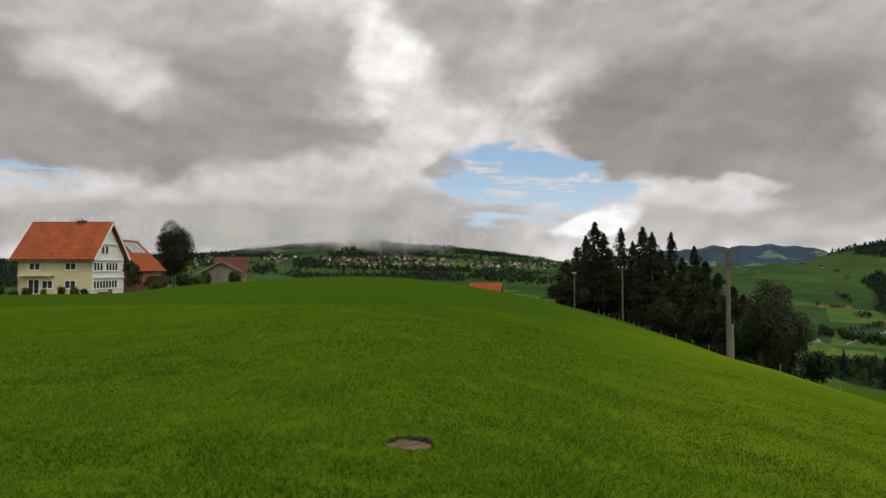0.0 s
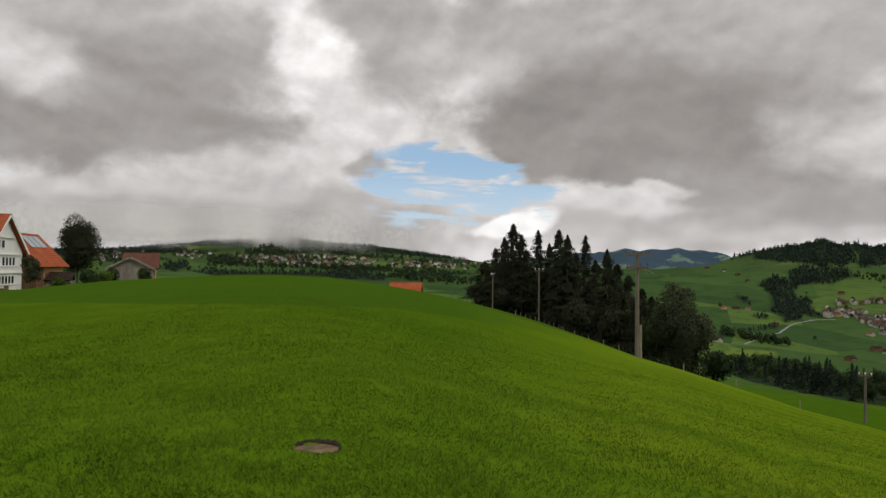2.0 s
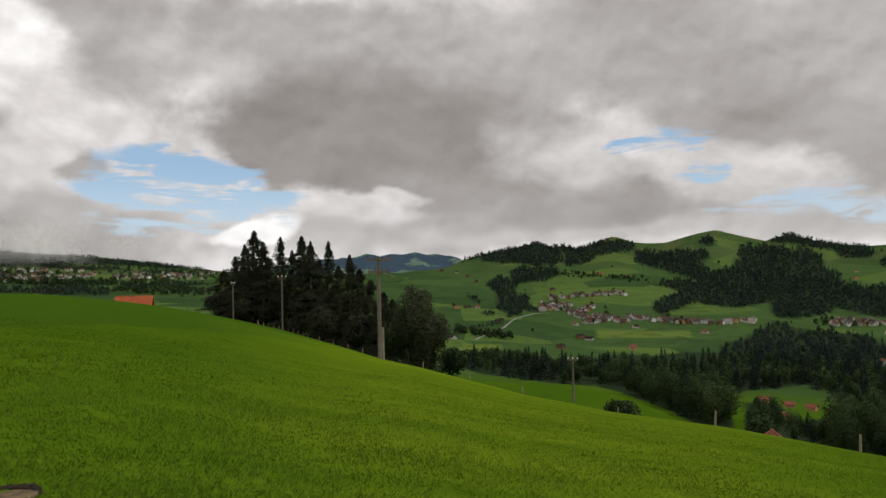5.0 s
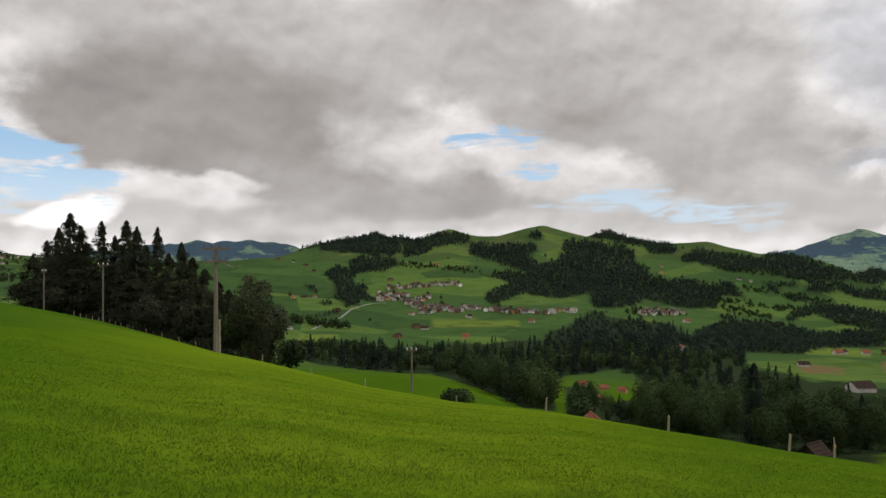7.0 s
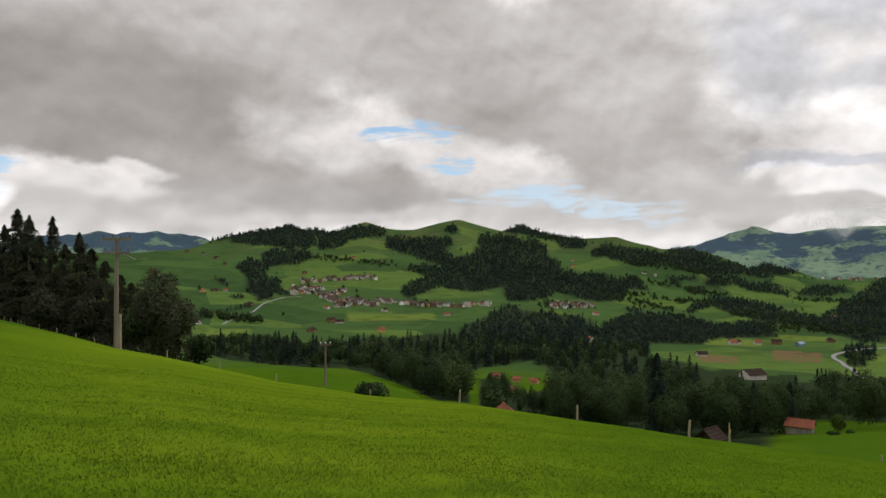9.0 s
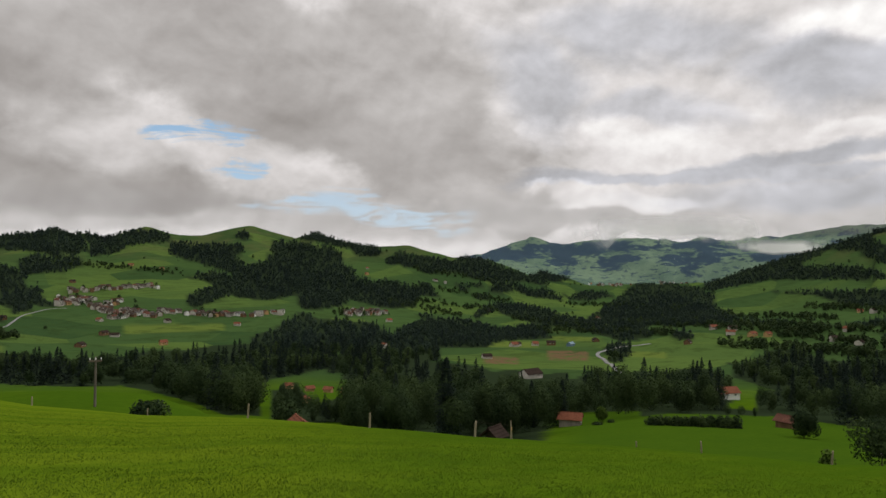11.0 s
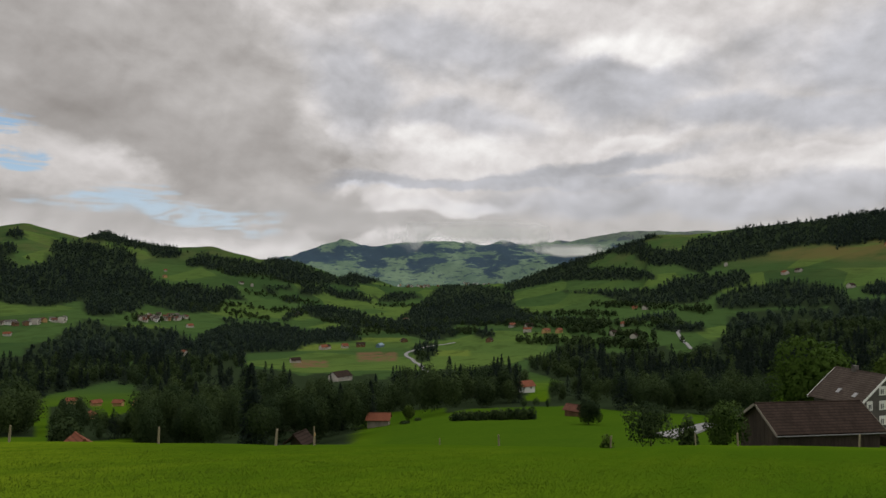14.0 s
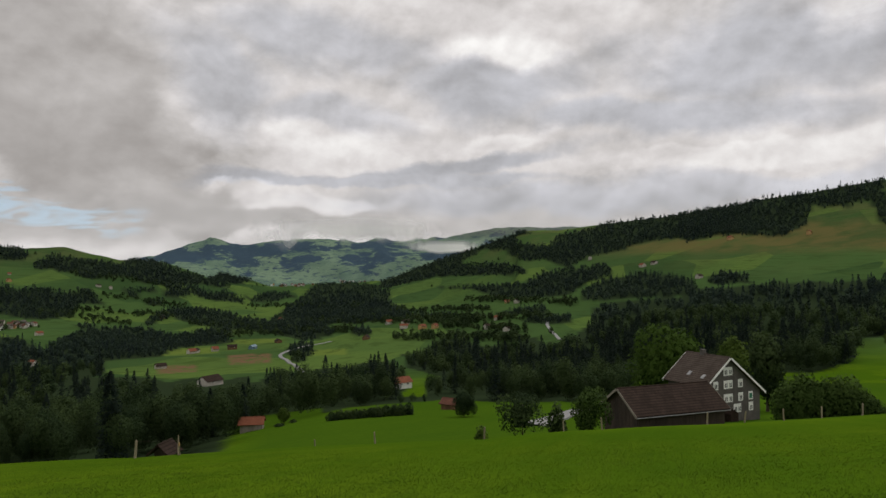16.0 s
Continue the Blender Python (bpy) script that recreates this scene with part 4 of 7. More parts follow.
wood_outline("village", (2.6, 0.0), (-1.0, 0.05), (-3.0, -0.25), (0.0, -0.45), (3.0, -0.3))
wood_outline("village", (9.5, 1.35), (5.5, 1.35), (4.0, 0.95), (6.5, 0.7), (9.5, 0.75))
wood_outline("village", (2.5, 1.2), (-2.0, 1.0), (-3.5, 0.6), (0.0, 0.62), (2.5, 0.8))
wood_outline("village", (-3.8, 0.75), (-8.5, 0.45), (-8.5, 0.2), (-4.0, 0.3))
wood_outline("village", (19.5, 0.5), (16.5, 0.75), (15.0, 0.3), (17.0, 0.0), (19.5, 0.05))
wood_outline("village", (12.4, 0.67), (10.5, 0.91), (9.6, 0.48), (9.4, 0.04), (11.7, -0.07))
wood_outline("village", (15.4, 0.20), (13.8, 0.43), (13.4, -0.21), (14.6, -0.65), (15.7, -0.44))
wood_outline("village", (13.4, -0.65), (12.1, -0.20), (9.2, -0.41), (7.1, -0.30), (4.0, -0.37), (0.4, -0.26), (-1.5, -0.57), (-2.4, -0.88), (-1.5, -1.26), (2.2, -1.14), (5.7, -0.93), (10.9, -1.08))
wood_outline("village", (-2.4, -0.24), (-5.2, -0.40), (-7.0, -0.20), (-8.9, -0.37), (-8.9, -0.65), (-5.2, -0.87), (-2.8, -0.79))
wood_outline("village", (5.8, 0.75), (4.9, 0.89), (4.0, 0.08), (5.3, 0.07))
wood_outline("valley", (-70.9, -0.35), (-71.8, 0.1), (-73.2, 0.1), (-74.3, -0.6), (-75.2, -1.2), (-73.9, -1.6), (-71.6, -1.35))
wood_outline("village", (34.0, 0.3), (31.0, 0.4), (31.0, -1.4), (34.0, -1.6))

wood_outline("belt", (-42.3, -7.48), (-46.2, -7.07), (-49.3, -7.87), (-49.9, -10.05), (-49.2, -11.91), (-47.0, -11.87), (-44.4, -10.72), (-42.3, -9.73))
wood_outline("belt", (-74.2, -12.5), (-74.4, -10.54), (-77.6, -9.58), (-81.6, -9.01), (-86.3, -8.82), (-86.5, -10.50), (-88.4, -10.60), (-88.9, -9.11), (-94.2, -8.35), (-100.2, -7.52), (-102.7, -8.2), (-102.0, -11.0), (-97.1, -11.28), (-94.2, -11.25), (-90.0, -11.12), (-81.2, -11.60), (-77.6, -11.95))
wood_outline("belt", (-52.9, -12.2), (-54.0, -11.5), (-57.4, -10.9), (-58.2, -12.4), (-56.0, -12.7), (-53.2, -12.7))
wood_outline("belt", (-50.6, -9.9), (-53.2, -10.2), (-54.0, -11.0), (-57.6, -11.1), (-57.9, -12.9), (-50.8, -12.7))
wood_outline("belt", (-45.4, -9.2), (-49.0, -9.0), (-49.9, -12.1), (-47.0, -11.9), (-45.4, -10.9))
wood_outline("belt", (-99.8, -7.4), (-104.6, -7.2), (-106.2, -8.3), (-104.8, -10.6), (-102.0, -11.1), (-99.8, -11.2))
wood_outline("village", (15.0, 1.75), (9.0, 2.05), (6.0, 2.4), (4.0, 1.8), (0.0, 1.65), (-5.0, 1.2), (-8.5, 0.75), (-8.5, 0.5), (-4.0, 0.85), (0.5, 1.1), (5.0, 1.35), (9.5, 1.45), (14.0, 1.35))
wood_outline("village", (30.0, 0.9), (24.0, 1.1), (17.0, 1.3), (11.5, 1.0), (12.0, 0.7), (18.0, 0.9), (25.0, 0.7), (30.0, 0.6))

def lower_edge(kind, b):
    """How much further down the belt of trees reaches behind the brow, in degrees."""
    return 1.3 * min(max((b + 74.6) / 1.6, 0.0), max((-56.0 - b) / 1.0, 0.0), 1.0) if kind == "belt" else 0.0


def spans(corners, b):
    """The levels between which an outline lies at a bearing."""
    hits = []
    for p, q in zip(corners, np.roll(corners, -1, 0)):
        if (p[0] <= b) != (q[0] <= b):
            hits.append(p[1] + (q[1] - p[1]) * (b - p[0]) / (q[0] - p[0]))
    hits.sort()
    return list(zip(hits[::2], hits[1::2]))


def build_ground():
    nb, nr = LAND_Z.shape
    verts = np.stack([LAND_X, LAND_Y, LAND_Z], -1).reshape(-1, 3)
    i, j = np.meshgrid(np.arange(nb), np.arange(nr - 1), indexing="ij")
    i2 = (i + 1) % nb
    faces = np.stack([i * nr + j, i * nr + j + 1, i2 * nr + j + 1, i2 * nr + j], -1).reshape(-1, 4)
    # the middle, under the lookout
    mid = len(verts)
    verts = np.concatenate([verts, [[0, 0, float(LAND_Z[:, 0].mean())]]])
    ring = np.arange(nb) * nr
    fan = np.stack([ring, np.roll(ring, -1), np.full(nb, mid), np.full(nb, mid)], -1)
    ob = mesh_object("ground", verts, faces, GROUND, True)
    bm = bmesh.new()
    bm.from_mesh(ob.data)
    bm.verts.ensure_lookup_table()
    for a, b, c, _ in fan:
        bm.faces.new((bm.verts[a], bm.verts[b], bm.verts[c])).smooth = True
    bm.to_mesh(ob.data)
    bm.free()
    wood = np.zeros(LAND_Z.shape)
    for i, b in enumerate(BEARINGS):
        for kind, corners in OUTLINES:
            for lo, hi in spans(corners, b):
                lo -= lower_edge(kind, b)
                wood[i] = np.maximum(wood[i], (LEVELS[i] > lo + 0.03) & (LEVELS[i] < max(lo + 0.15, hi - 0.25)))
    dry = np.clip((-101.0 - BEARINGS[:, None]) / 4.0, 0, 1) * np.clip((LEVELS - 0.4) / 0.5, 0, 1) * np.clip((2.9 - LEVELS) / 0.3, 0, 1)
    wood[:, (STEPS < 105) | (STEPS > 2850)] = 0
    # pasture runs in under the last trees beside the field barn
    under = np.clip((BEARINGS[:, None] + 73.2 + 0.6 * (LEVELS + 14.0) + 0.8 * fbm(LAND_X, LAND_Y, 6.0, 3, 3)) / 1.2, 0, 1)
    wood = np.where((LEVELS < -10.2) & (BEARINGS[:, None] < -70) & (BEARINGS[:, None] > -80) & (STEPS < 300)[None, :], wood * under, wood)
    # the far part of the meadow is another, darker parcel, and the knolls are darkened too; the slope to the east has
    # stronger light painted in
    edge = np.interp(-BEARINGS, [-40, -20, -7, 2.5, 7.6, 12.6, 18], [-2.9, -2.94, -3.17, -3.43, -4.06, -4.79, -6.0])[:, None]
    ragged = 0.10 * fbm(LAND_X, LAND_Y, 9.0, 3, 3)
    darker_grass = np.clip((LEVELS + ragged - edge) / 0.12, 0, 1) * (STEPS < 200)[None, :] * np.clip((BEARINGS + 19) / 4, 0, 1)[:, None]
    darker_grass = np.maximum(darker_grass, 0.85 * np.clip((-72.0 - BEARINGS) / 4, 0, 1)[:, None] * np.clip((STEPS - 52) / 8, 0, 1)[None, :] * (STEPS < 320)[None, :])
    darker_grass = np.maximum(darker_grass, 0.5 * (np.clip((-24.0 - BEARINGS) / 4, 0, 1) * np.clip((BEARINGS + 56.0) / 6, 0, 1))[:, None] * np.clip((STEPS - 62) / 12, 0, 1)[None, :] * (STEPS < 420)[None, :])
    slope_light = np.clip((-8.0 - BEARINGS) / 14, 0, 1)[:, None] * np.clip((BEARINGS + 62.0) / 14, 0, 1)[:, None] * np.clip((STEPS - 5) / 5, 0, 1)[None, :] * (STEPS < 75)[None, :]
    earth = np.zeros(LAND_Z.shape)
    for b0, l0, b1, l1 in [(-73.1, -7.78, -76.0, -7.07), (-68.0, -8.22, -70.5, -7.64)]:
        inside = np.clip((b0 + 0.3 - BEARINGS) / 0.3, 0, 1) * np.clip((BEARINGS - b1 + 0.3) / 0.3, 0, 1)
        earth = np.maximum(earth, inside[:, None] * (LEVELS > l0) * (LEVELS < l1) * (STEPS > 300)[None, :])
    hay = np.zeros(LAND_Z.shape)
    for b0, l0, b1, l1 in [(-39.9, -5.55, -43.4, -4.80), (-43.4, -5.50, -46.8, -4.95), (-28.9, -6.45, -31.9, -5.95), (-64.5, -6.9, -72.0, -6.4), (-73.0, -6.3, -77.0, -5.9), (-78.5, -7.4, -82.0, -6.9)]:
        inside = np.clip((b0 + 0.3 - BEARINGS) / 0.3, 0, 1) * np.clip((BEARINGS - b1 + 0.3) / 0.3, 0, 1)
        hay = np.maximum(hay, 0.8 * inside[:, None] * np.clip((LEVELS - l0) / 0.06, 0, 1) * np.clip((l1 - LEVELS) / 0.06, 0, 1) * (STEPS > 400)[None, :])
    for name, values in (("mown_hay", hay), ("wood", wood), ("bare_earth", earth), ("darker_grass", darker_grass), ("painted_slope_light", slope_light), ("dry", dry), ("height_belt", IS_ALP.astype(float))):
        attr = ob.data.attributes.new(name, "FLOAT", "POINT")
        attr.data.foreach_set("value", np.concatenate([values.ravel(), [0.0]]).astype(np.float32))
    ob.data.polygons.foreach_set("use_smooth", np.full(len(ob.data.polygons), True))
    return tagged(ob, "rolling green meadow hill running down to the valley fields", "ground", kind="structure")


build_ground()


# ---- trees ----
def triangles(centres, normals, size, rng, stretch=1.0, along=None):
    """A small leaf cluster at each centre: one triangle, facing about the normal."""
    n = len(centres)
    other = rng.randn(n, 3) if along is None else along + 0.35 * rng.randn(n, 3)
    u = other - (other * normals).sum(1, keepdims=True) * normals
    u /= np.linalg.norm(u, axis=1, keepdims=True) + 1e-9
    w = np.cross(normals, u)
    s = np.asarray(size).reshape(-1, 1) * (0.7 + 0.6 * rng.rand(n, 1))
    a = centres + u * s * stretch
    b = centres - u * s * 0.6 * stretch + w * s * 0.8
    c = centres - u * s * 0.6 * stretch - w * s * 0.8
    return np.stack([a, b, c], 1).reshape(-1, 3)


def unit(v):
    return v / (np.linalg.norm(v, axis=1, keepdims=True) + 1e-9)


def conifer_crown(n, height, radius, rng, start=0.08, size=None, ragged=0.42, jitter=0.5, taper=0.66):
    """Whorls of drooping branches, each a spray of needle clusters: corners, normals and tones."""
    whorls = max(7, int(height / 0.7)) if n > 600 else 9
    h = rng.rand(n) ** 0.8
    if n > 300:
        h = (np.floor(h * whorls) + rng.rand(n) * (0.85 if n > 2000 else 1.0)) / whorls
    h = np.clip(h, 0, 0.995)
    arm = rng.randint(0, 9, n)
    whorl = np.floor(h * whorls).astype(int)
    table_angle, table_len = rng.rand(whorls + 2, 9) * 6.283, 1 - ragged * rng.rand(whorls + 2, 9) * 1.6
    ang = table_angle[whorl, arm] + (0.24 if n > 2000 else 0.32) * rng.randn(n)
    reach_ = radius * (1 - h) ** taper * np.clip(table_len[whorl, arm], 0.25, 1) + 0.12 * radius * (1 - h)
    out = np.sqrt(0.06 + 0.94 * rng.rand(n))
    rad = reach_ * out
    z = height * (start + (1 - start) * h) - 0.30 * rad + 0.12 * rad * out + 0.02 * height / 14 * rng.randn(n)
    c = np.stack([np.cos(ang) * rad, np.sin(ang) * rad, z], -1)
    nrm = unit(np.stack([np.cos(ang) * 0.5, np.sin(ang) * 0.5, np.full(n, 0.9)], -1) + jitter * rng.randn(n, 3))
    along = np.stack([np.cos(ang), np.sin(ang), np.full(n, -0.35)], -1)
    s = size if size is not None else 4.3 * math.sqrt(radius * height * 0.22) / math.sqrt(n)
    tip = np.array([[0, 0, height * 1.0], [0.16 * radius, 0, height * 0.86], [-0.1 * radius, 0.14 * radius, height * 0.85]])
    # needles shade as the soft slope of the branch that carries them
    soft = unit(np.stack([np.cos(ang) * (0.35 + 0.65 * out), np.sin(ang) * (0.35 + 0.65 * out), np.full(n, 0.55)], -1) + 0.22 * rng.randn(n, 3))
    shade = np.concatenate([np.repeat(soft, 3, 0), np.repeat([[0.0, 0.0, 1.0]], 3, 0)])
    tone = np.concatenate([np.repeat(rng.rand(whorls + 2, 9)[whorl, arm], 3), [0.5] * 3])
    return np.concatenate([triangles(c, nrm, s * (0.55 + 0.6 * (1 - h)), rng, 1.25 if n < 2000 else 1.9, along), tip]), shade, tone


def leafy_crown(n, height, radius, rng, lobes=10, base=0.22, size=None, flat=1.0, loose=0.0, jitter=0.6):
    """A crown of several bulging lobes, covered in leaf clusters, with gaps between: corners, normals and tones."""
    lc = unit(rng.randn(lobes, 3))
    lc *= (0.62 + 0.2 * loose) * rng.rand(lobes, 1) ** (0.5 - 0.3 * loose)
    lr = 0.36 + 0.2 * rng.rand(lobes)
    lc[0], lr[0] = (0, 0, 0.0), 0.78 - 0.34 * loose
    pick = rng.choice(lobes, n, p=lr ** 2 / (lr ** 2).sum())
    d = rng.randn(n, 3)
    d[:, 2] += 0.25
    d = unit(d)
    shell = 1 - 0.35 * rng.rand(n, 1) ** 2 + 0.06 * rng.randn(n, 1)
    p = lc[pick] + d * lr[pick][:, None] * shell
    soft = unit(d * 0.75 + p * 0.35 + (0.0, 0.0, 0.12) + 0.2 * rng.randn(n, 3))
    mid, half = height * (1 + base) / 2, height * (1 - base) / 2
    p = p / 0.98 * np.array([radius, radius, half * flat]) + np.array([0, 0, mid])
    nrm = unit(d + jitter * rng.randn(n, 3))
    s = size if size is not None else 2.4 * math.sqrt(radius * height * 0.5) / math.sqrt(n) * 1.7
    return triangles(p, nrm, s, rng), np.repeat(soft, 3, 0), np.repeat(rng.rand(lobes)[pick], 3)


def tri_faces(verts):
    return np.arange(len(verts)).reshape(-1, 3)


def crown_object(made, mat, parent):
    verts, shade, tone = made
    return mesh_object("crown", verts, tri_faces(verts), mat, True, parent, shade, tone)


def trunk_mesh(bm, height, r, rng, limbs=6, spread=2.0, lean=0.0, first=0.35):
    pts = [Vector((lean * t * t + 0.05 * height * 0.2 * rng.randn() * t, 0.04 * height * 0.2 * rng.randn() * t, height * t)) for t in np.linspace(0, 1, 6)]
    for i in range(5):
        rod(bm, pts[i], pts[i + 1], r * (1 - 0.17 * i) * (1.35 if i == 0 else 1), r * (1 - 0.17 * (i + 1)), 8)
    for i in range(limbs):
        t = first + (0.95 - first) * (i + 0.5) / limbs
        j = min(4, int(t * 5))
        p = pts[j].lerp(pts[j + 1], t * 5 - j)
        a = i * 2.4 + rng.rand()
        q = p + Vector((math.cos(a) * spread * (1.1 - t * 0.6), math.sin(a) * spread * (1.1 - t * 0.6), spread * (0.5 + 0.3 * rng.rand())))
        rod(bm, p, q, r * 0.4 * (1.1 - t), r * 0.12, 5)


def tree(place, height, radius, label, category="tree", crown="leafy", n=2500, mat=None, group="", seed=1, base=0.22, lean=0.0, name="tree", trunk_r=None, lobes=10, flat=1.0, loose=0.0, leaf=1.0):
    rng = np.random.RandomState(seed)
    ob = empty(name, label, category, Matrix.Translation(place), group)
    bm = bmesh.new()
    tr = trunk_r or height * 0.016
    if crown == "leafy":
        trunk_mesh(bm, height * (0.75 if base >= 0 else 0.4), tr, rng, 7, radius * (0.6 if base >= 0 else 0.3), lean, max(0.2, base))
        crown_mesh = leafy_crown(n, height, radius, rng, lobes, base, leaf * 4.1 * math.sqrt(radius * height * 0.5) / math.sqrt(n), flat, loose)
    else:
        rod(bm, (0, 0, -0.4), (0, 0, height * 0.96), tr * 1.2, 0.03, 8)
        for i in range(22):
            t = 0.12 + 0.8 * i / 22
            a = i * 2.39
            rod(bm, (0, 0, height * t), (math.cos(a) * radius * (1 - t) * 0.8, math.sin(a) * radius * (1 - t) * 0.8, height * t - 0.16 * radius), 0.05, 0.015, 4)
        crown_mesh = conifer_crown(n, height, radius, rng, base, 3.3 * math.sqrt(radius * height * 0.22) / math.sqrt(n), 0.70, 0.6, 0.70)
    part("trunk", bm, BARK, ob)
    crown_object(crown_mesh, mat or (LEAF if crown == "leafy" else FIR), ob)
    return ob


# sight lines from the camera to the farms, kept open by capping the trees: bearings, metres and the level that they
# reach
SIGHT_LINES = [(-74.3, -77.3, 255.0, -12.7), (-86.2, -88.7, 345.0, -10.35), (-89.3, -90.6, 215.0, -12.0), (-71.4, -73.2, 460.0, -9.4), (-107.0, -116.0, 140.0, -14.0)]


def grow_tree(into, template, height, turn, p, tone):
    """One of the uncounted trees: a template turned, scaled and set at its place, with a tone of its own."""
    v, nrm, own = template
    c, s = math.cos(turn), math.sin(turn)
    spin = np.array([[c, s, 0], [-s, c, 0], [0, 0, 1]])
    into.append((v @ spin * height + np.array(p), nrm @ spin, 0.72 * tone + 0.28 * own))


def joined_trees(name, made, mat):
    verts, shade, tone = (np.concatenate([m[i] for m in made]) for i in range(3))
    return mesh_object(name, verts, tri_faces(verts), mat, True, None, shade, tone)


def scatter_woods():
    """All the woods of valley and hills: joined, nobody could count them."""
    rng = np.random.RandomState(11)
    tiers = {}

    def template(kind, tier):
        key = (kind, tier)
        if key not in tiers:
            n = {-1: 2800, 0: 1300, 1: 420, 2: 110, 3: 40}[tier]
            calm = {-1: 0.5, 0: 0.45, 1: 0.35, 2: 0.22, 3: 0.18}[tier]
            rr = np.random.RandomState(len(tiers) + 5)
            made = []
            for q in range(7):
                if kind == 0:
                    made.append(conifer_crown(n, 1.0, 0.23 + 0.07 * rr.rand(), rr, 0.02, 0.46 / math.sqrt(n) * 1.5, jitter=calm))
                else:
                    made.append(leafy_crown(n, 1.0, 0.25 + 0.10 * rr.rand(), rr, 9, 0.02, 0.52 / math.sqrt(n) * 1.6, jitter=calm))
            tiers[key] = made
        return tiers[key]

    out = {0: [], 1: [], 2: [], 3: []}
    for sort, corners in OUTLINES:
        b0, b1 = max(corners[:, 0].min(), -124.0), min(corners[:, 0].max(), 34.0)
        b, pending = b0, 0.0
        while b < b1:
            step_b = 0.12
            b += step_b
            for lo, hi in spans(corners, b):
                lo -= lower_edge(sort, b)
                mid = reach(b, (lo + hi) / 2, 120.0)
                gap = 5.6 if mid < 700 else (6.5 if mid < 1600 else 7.5)
                tall = {"belt": 18.5, "valley": 13.0, "ridge": 15.0}.get(sort, 12.5)
                rise = math.degrees(tall / mid)
                top = max(lo + 0.03, hi - 0.5 * rise)
                pending += (step_b / math.degrees(gap / mid)) * max(1.0, (top - lo) / max(0.05, rise * (0.20 if sort == "belt" else 0.19)))
                while pending > 1:
                    pending -= 1
                    bb, ll = b - step_b * rng.rand(), lo + (top - lo) * rng.rand() ** (1.15 if sort == "belt" else 1.0)
                    dist = reach(bb, ll, 105.0)
                    if sort == "belt" and dist < 190.0:
                        dist = 185.0 + 70.0 * rng.rand()
                    if dist > 2900 or dist < 108:
                        continue
                    p = at(bb, dist * (1 + 0.006 * rng.randn()), -0.4)
                    tier = -1 if dist < 240 else 0 if dist < 420 else (1 if dist < 800 else (2 if dist < 1700 else 3))
                    stand = (0.36 if sort == "belt" else 0.30) + 0.9 * float(fbm(np.array(p.x), np.array(p.y), 140.0, 2, 3))
                    kind = 0 if rng.rand() < stand else 1
                    h = min(tall * (0.66 + 0.50 * rng.rand() ** 1.5) * (1.12 if kind == 0 else 0.88), max(6.0, math.radians(hi - ll) * dist * 1.35))
                    for b0_, b1_, near, cap in SIGHT_LINES:
                        if b1_ < bb < b0_ and dist < near:
                            h = min(h, EYE + dist * math.tan(radians(cap)) - p.z)
                    if h < 4.0:
                        continue
                    t = template(kind, tier)[rng.randint(7)]
                    a = rng.rand() * 6.283
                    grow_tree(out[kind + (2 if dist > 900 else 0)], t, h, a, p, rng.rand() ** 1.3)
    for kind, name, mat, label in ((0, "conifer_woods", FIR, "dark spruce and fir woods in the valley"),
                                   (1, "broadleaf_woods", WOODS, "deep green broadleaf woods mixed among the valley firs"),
                                   (2, "hill_conifer_woods", HAZED_FIR, "spruce woods covering the far hillsides, coloured bluer to imitate haze"),
                                   (3, "hill_broadleaf_woods", HAZED_LEAF, "broadleaf woods on the far hillsides, dulled to imitate haze")):
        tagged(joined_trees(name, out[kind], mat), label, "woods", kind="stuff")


scatter_woods()


# ---- buildings ----
def roof_slab(bm, x0, z0, x1, z1, y0, y1, thick=0.16):
    """A slope from the ridge (x0, z0) to the eave (x1, z1)."""
    d = Vector((x1 - x0, z1 - z0)).normalized()
    nx, nz = -d.y, d.x
    if nz < 0:
        nx, nz = -nx, -nz
    ring = [(x0, z0), (x1, z1), (x1 + nx * thick, z1 + nz * thick), (x0 + nx * thick, z0 + nz * thick)]
    prism(bm, ring, y0, y1)


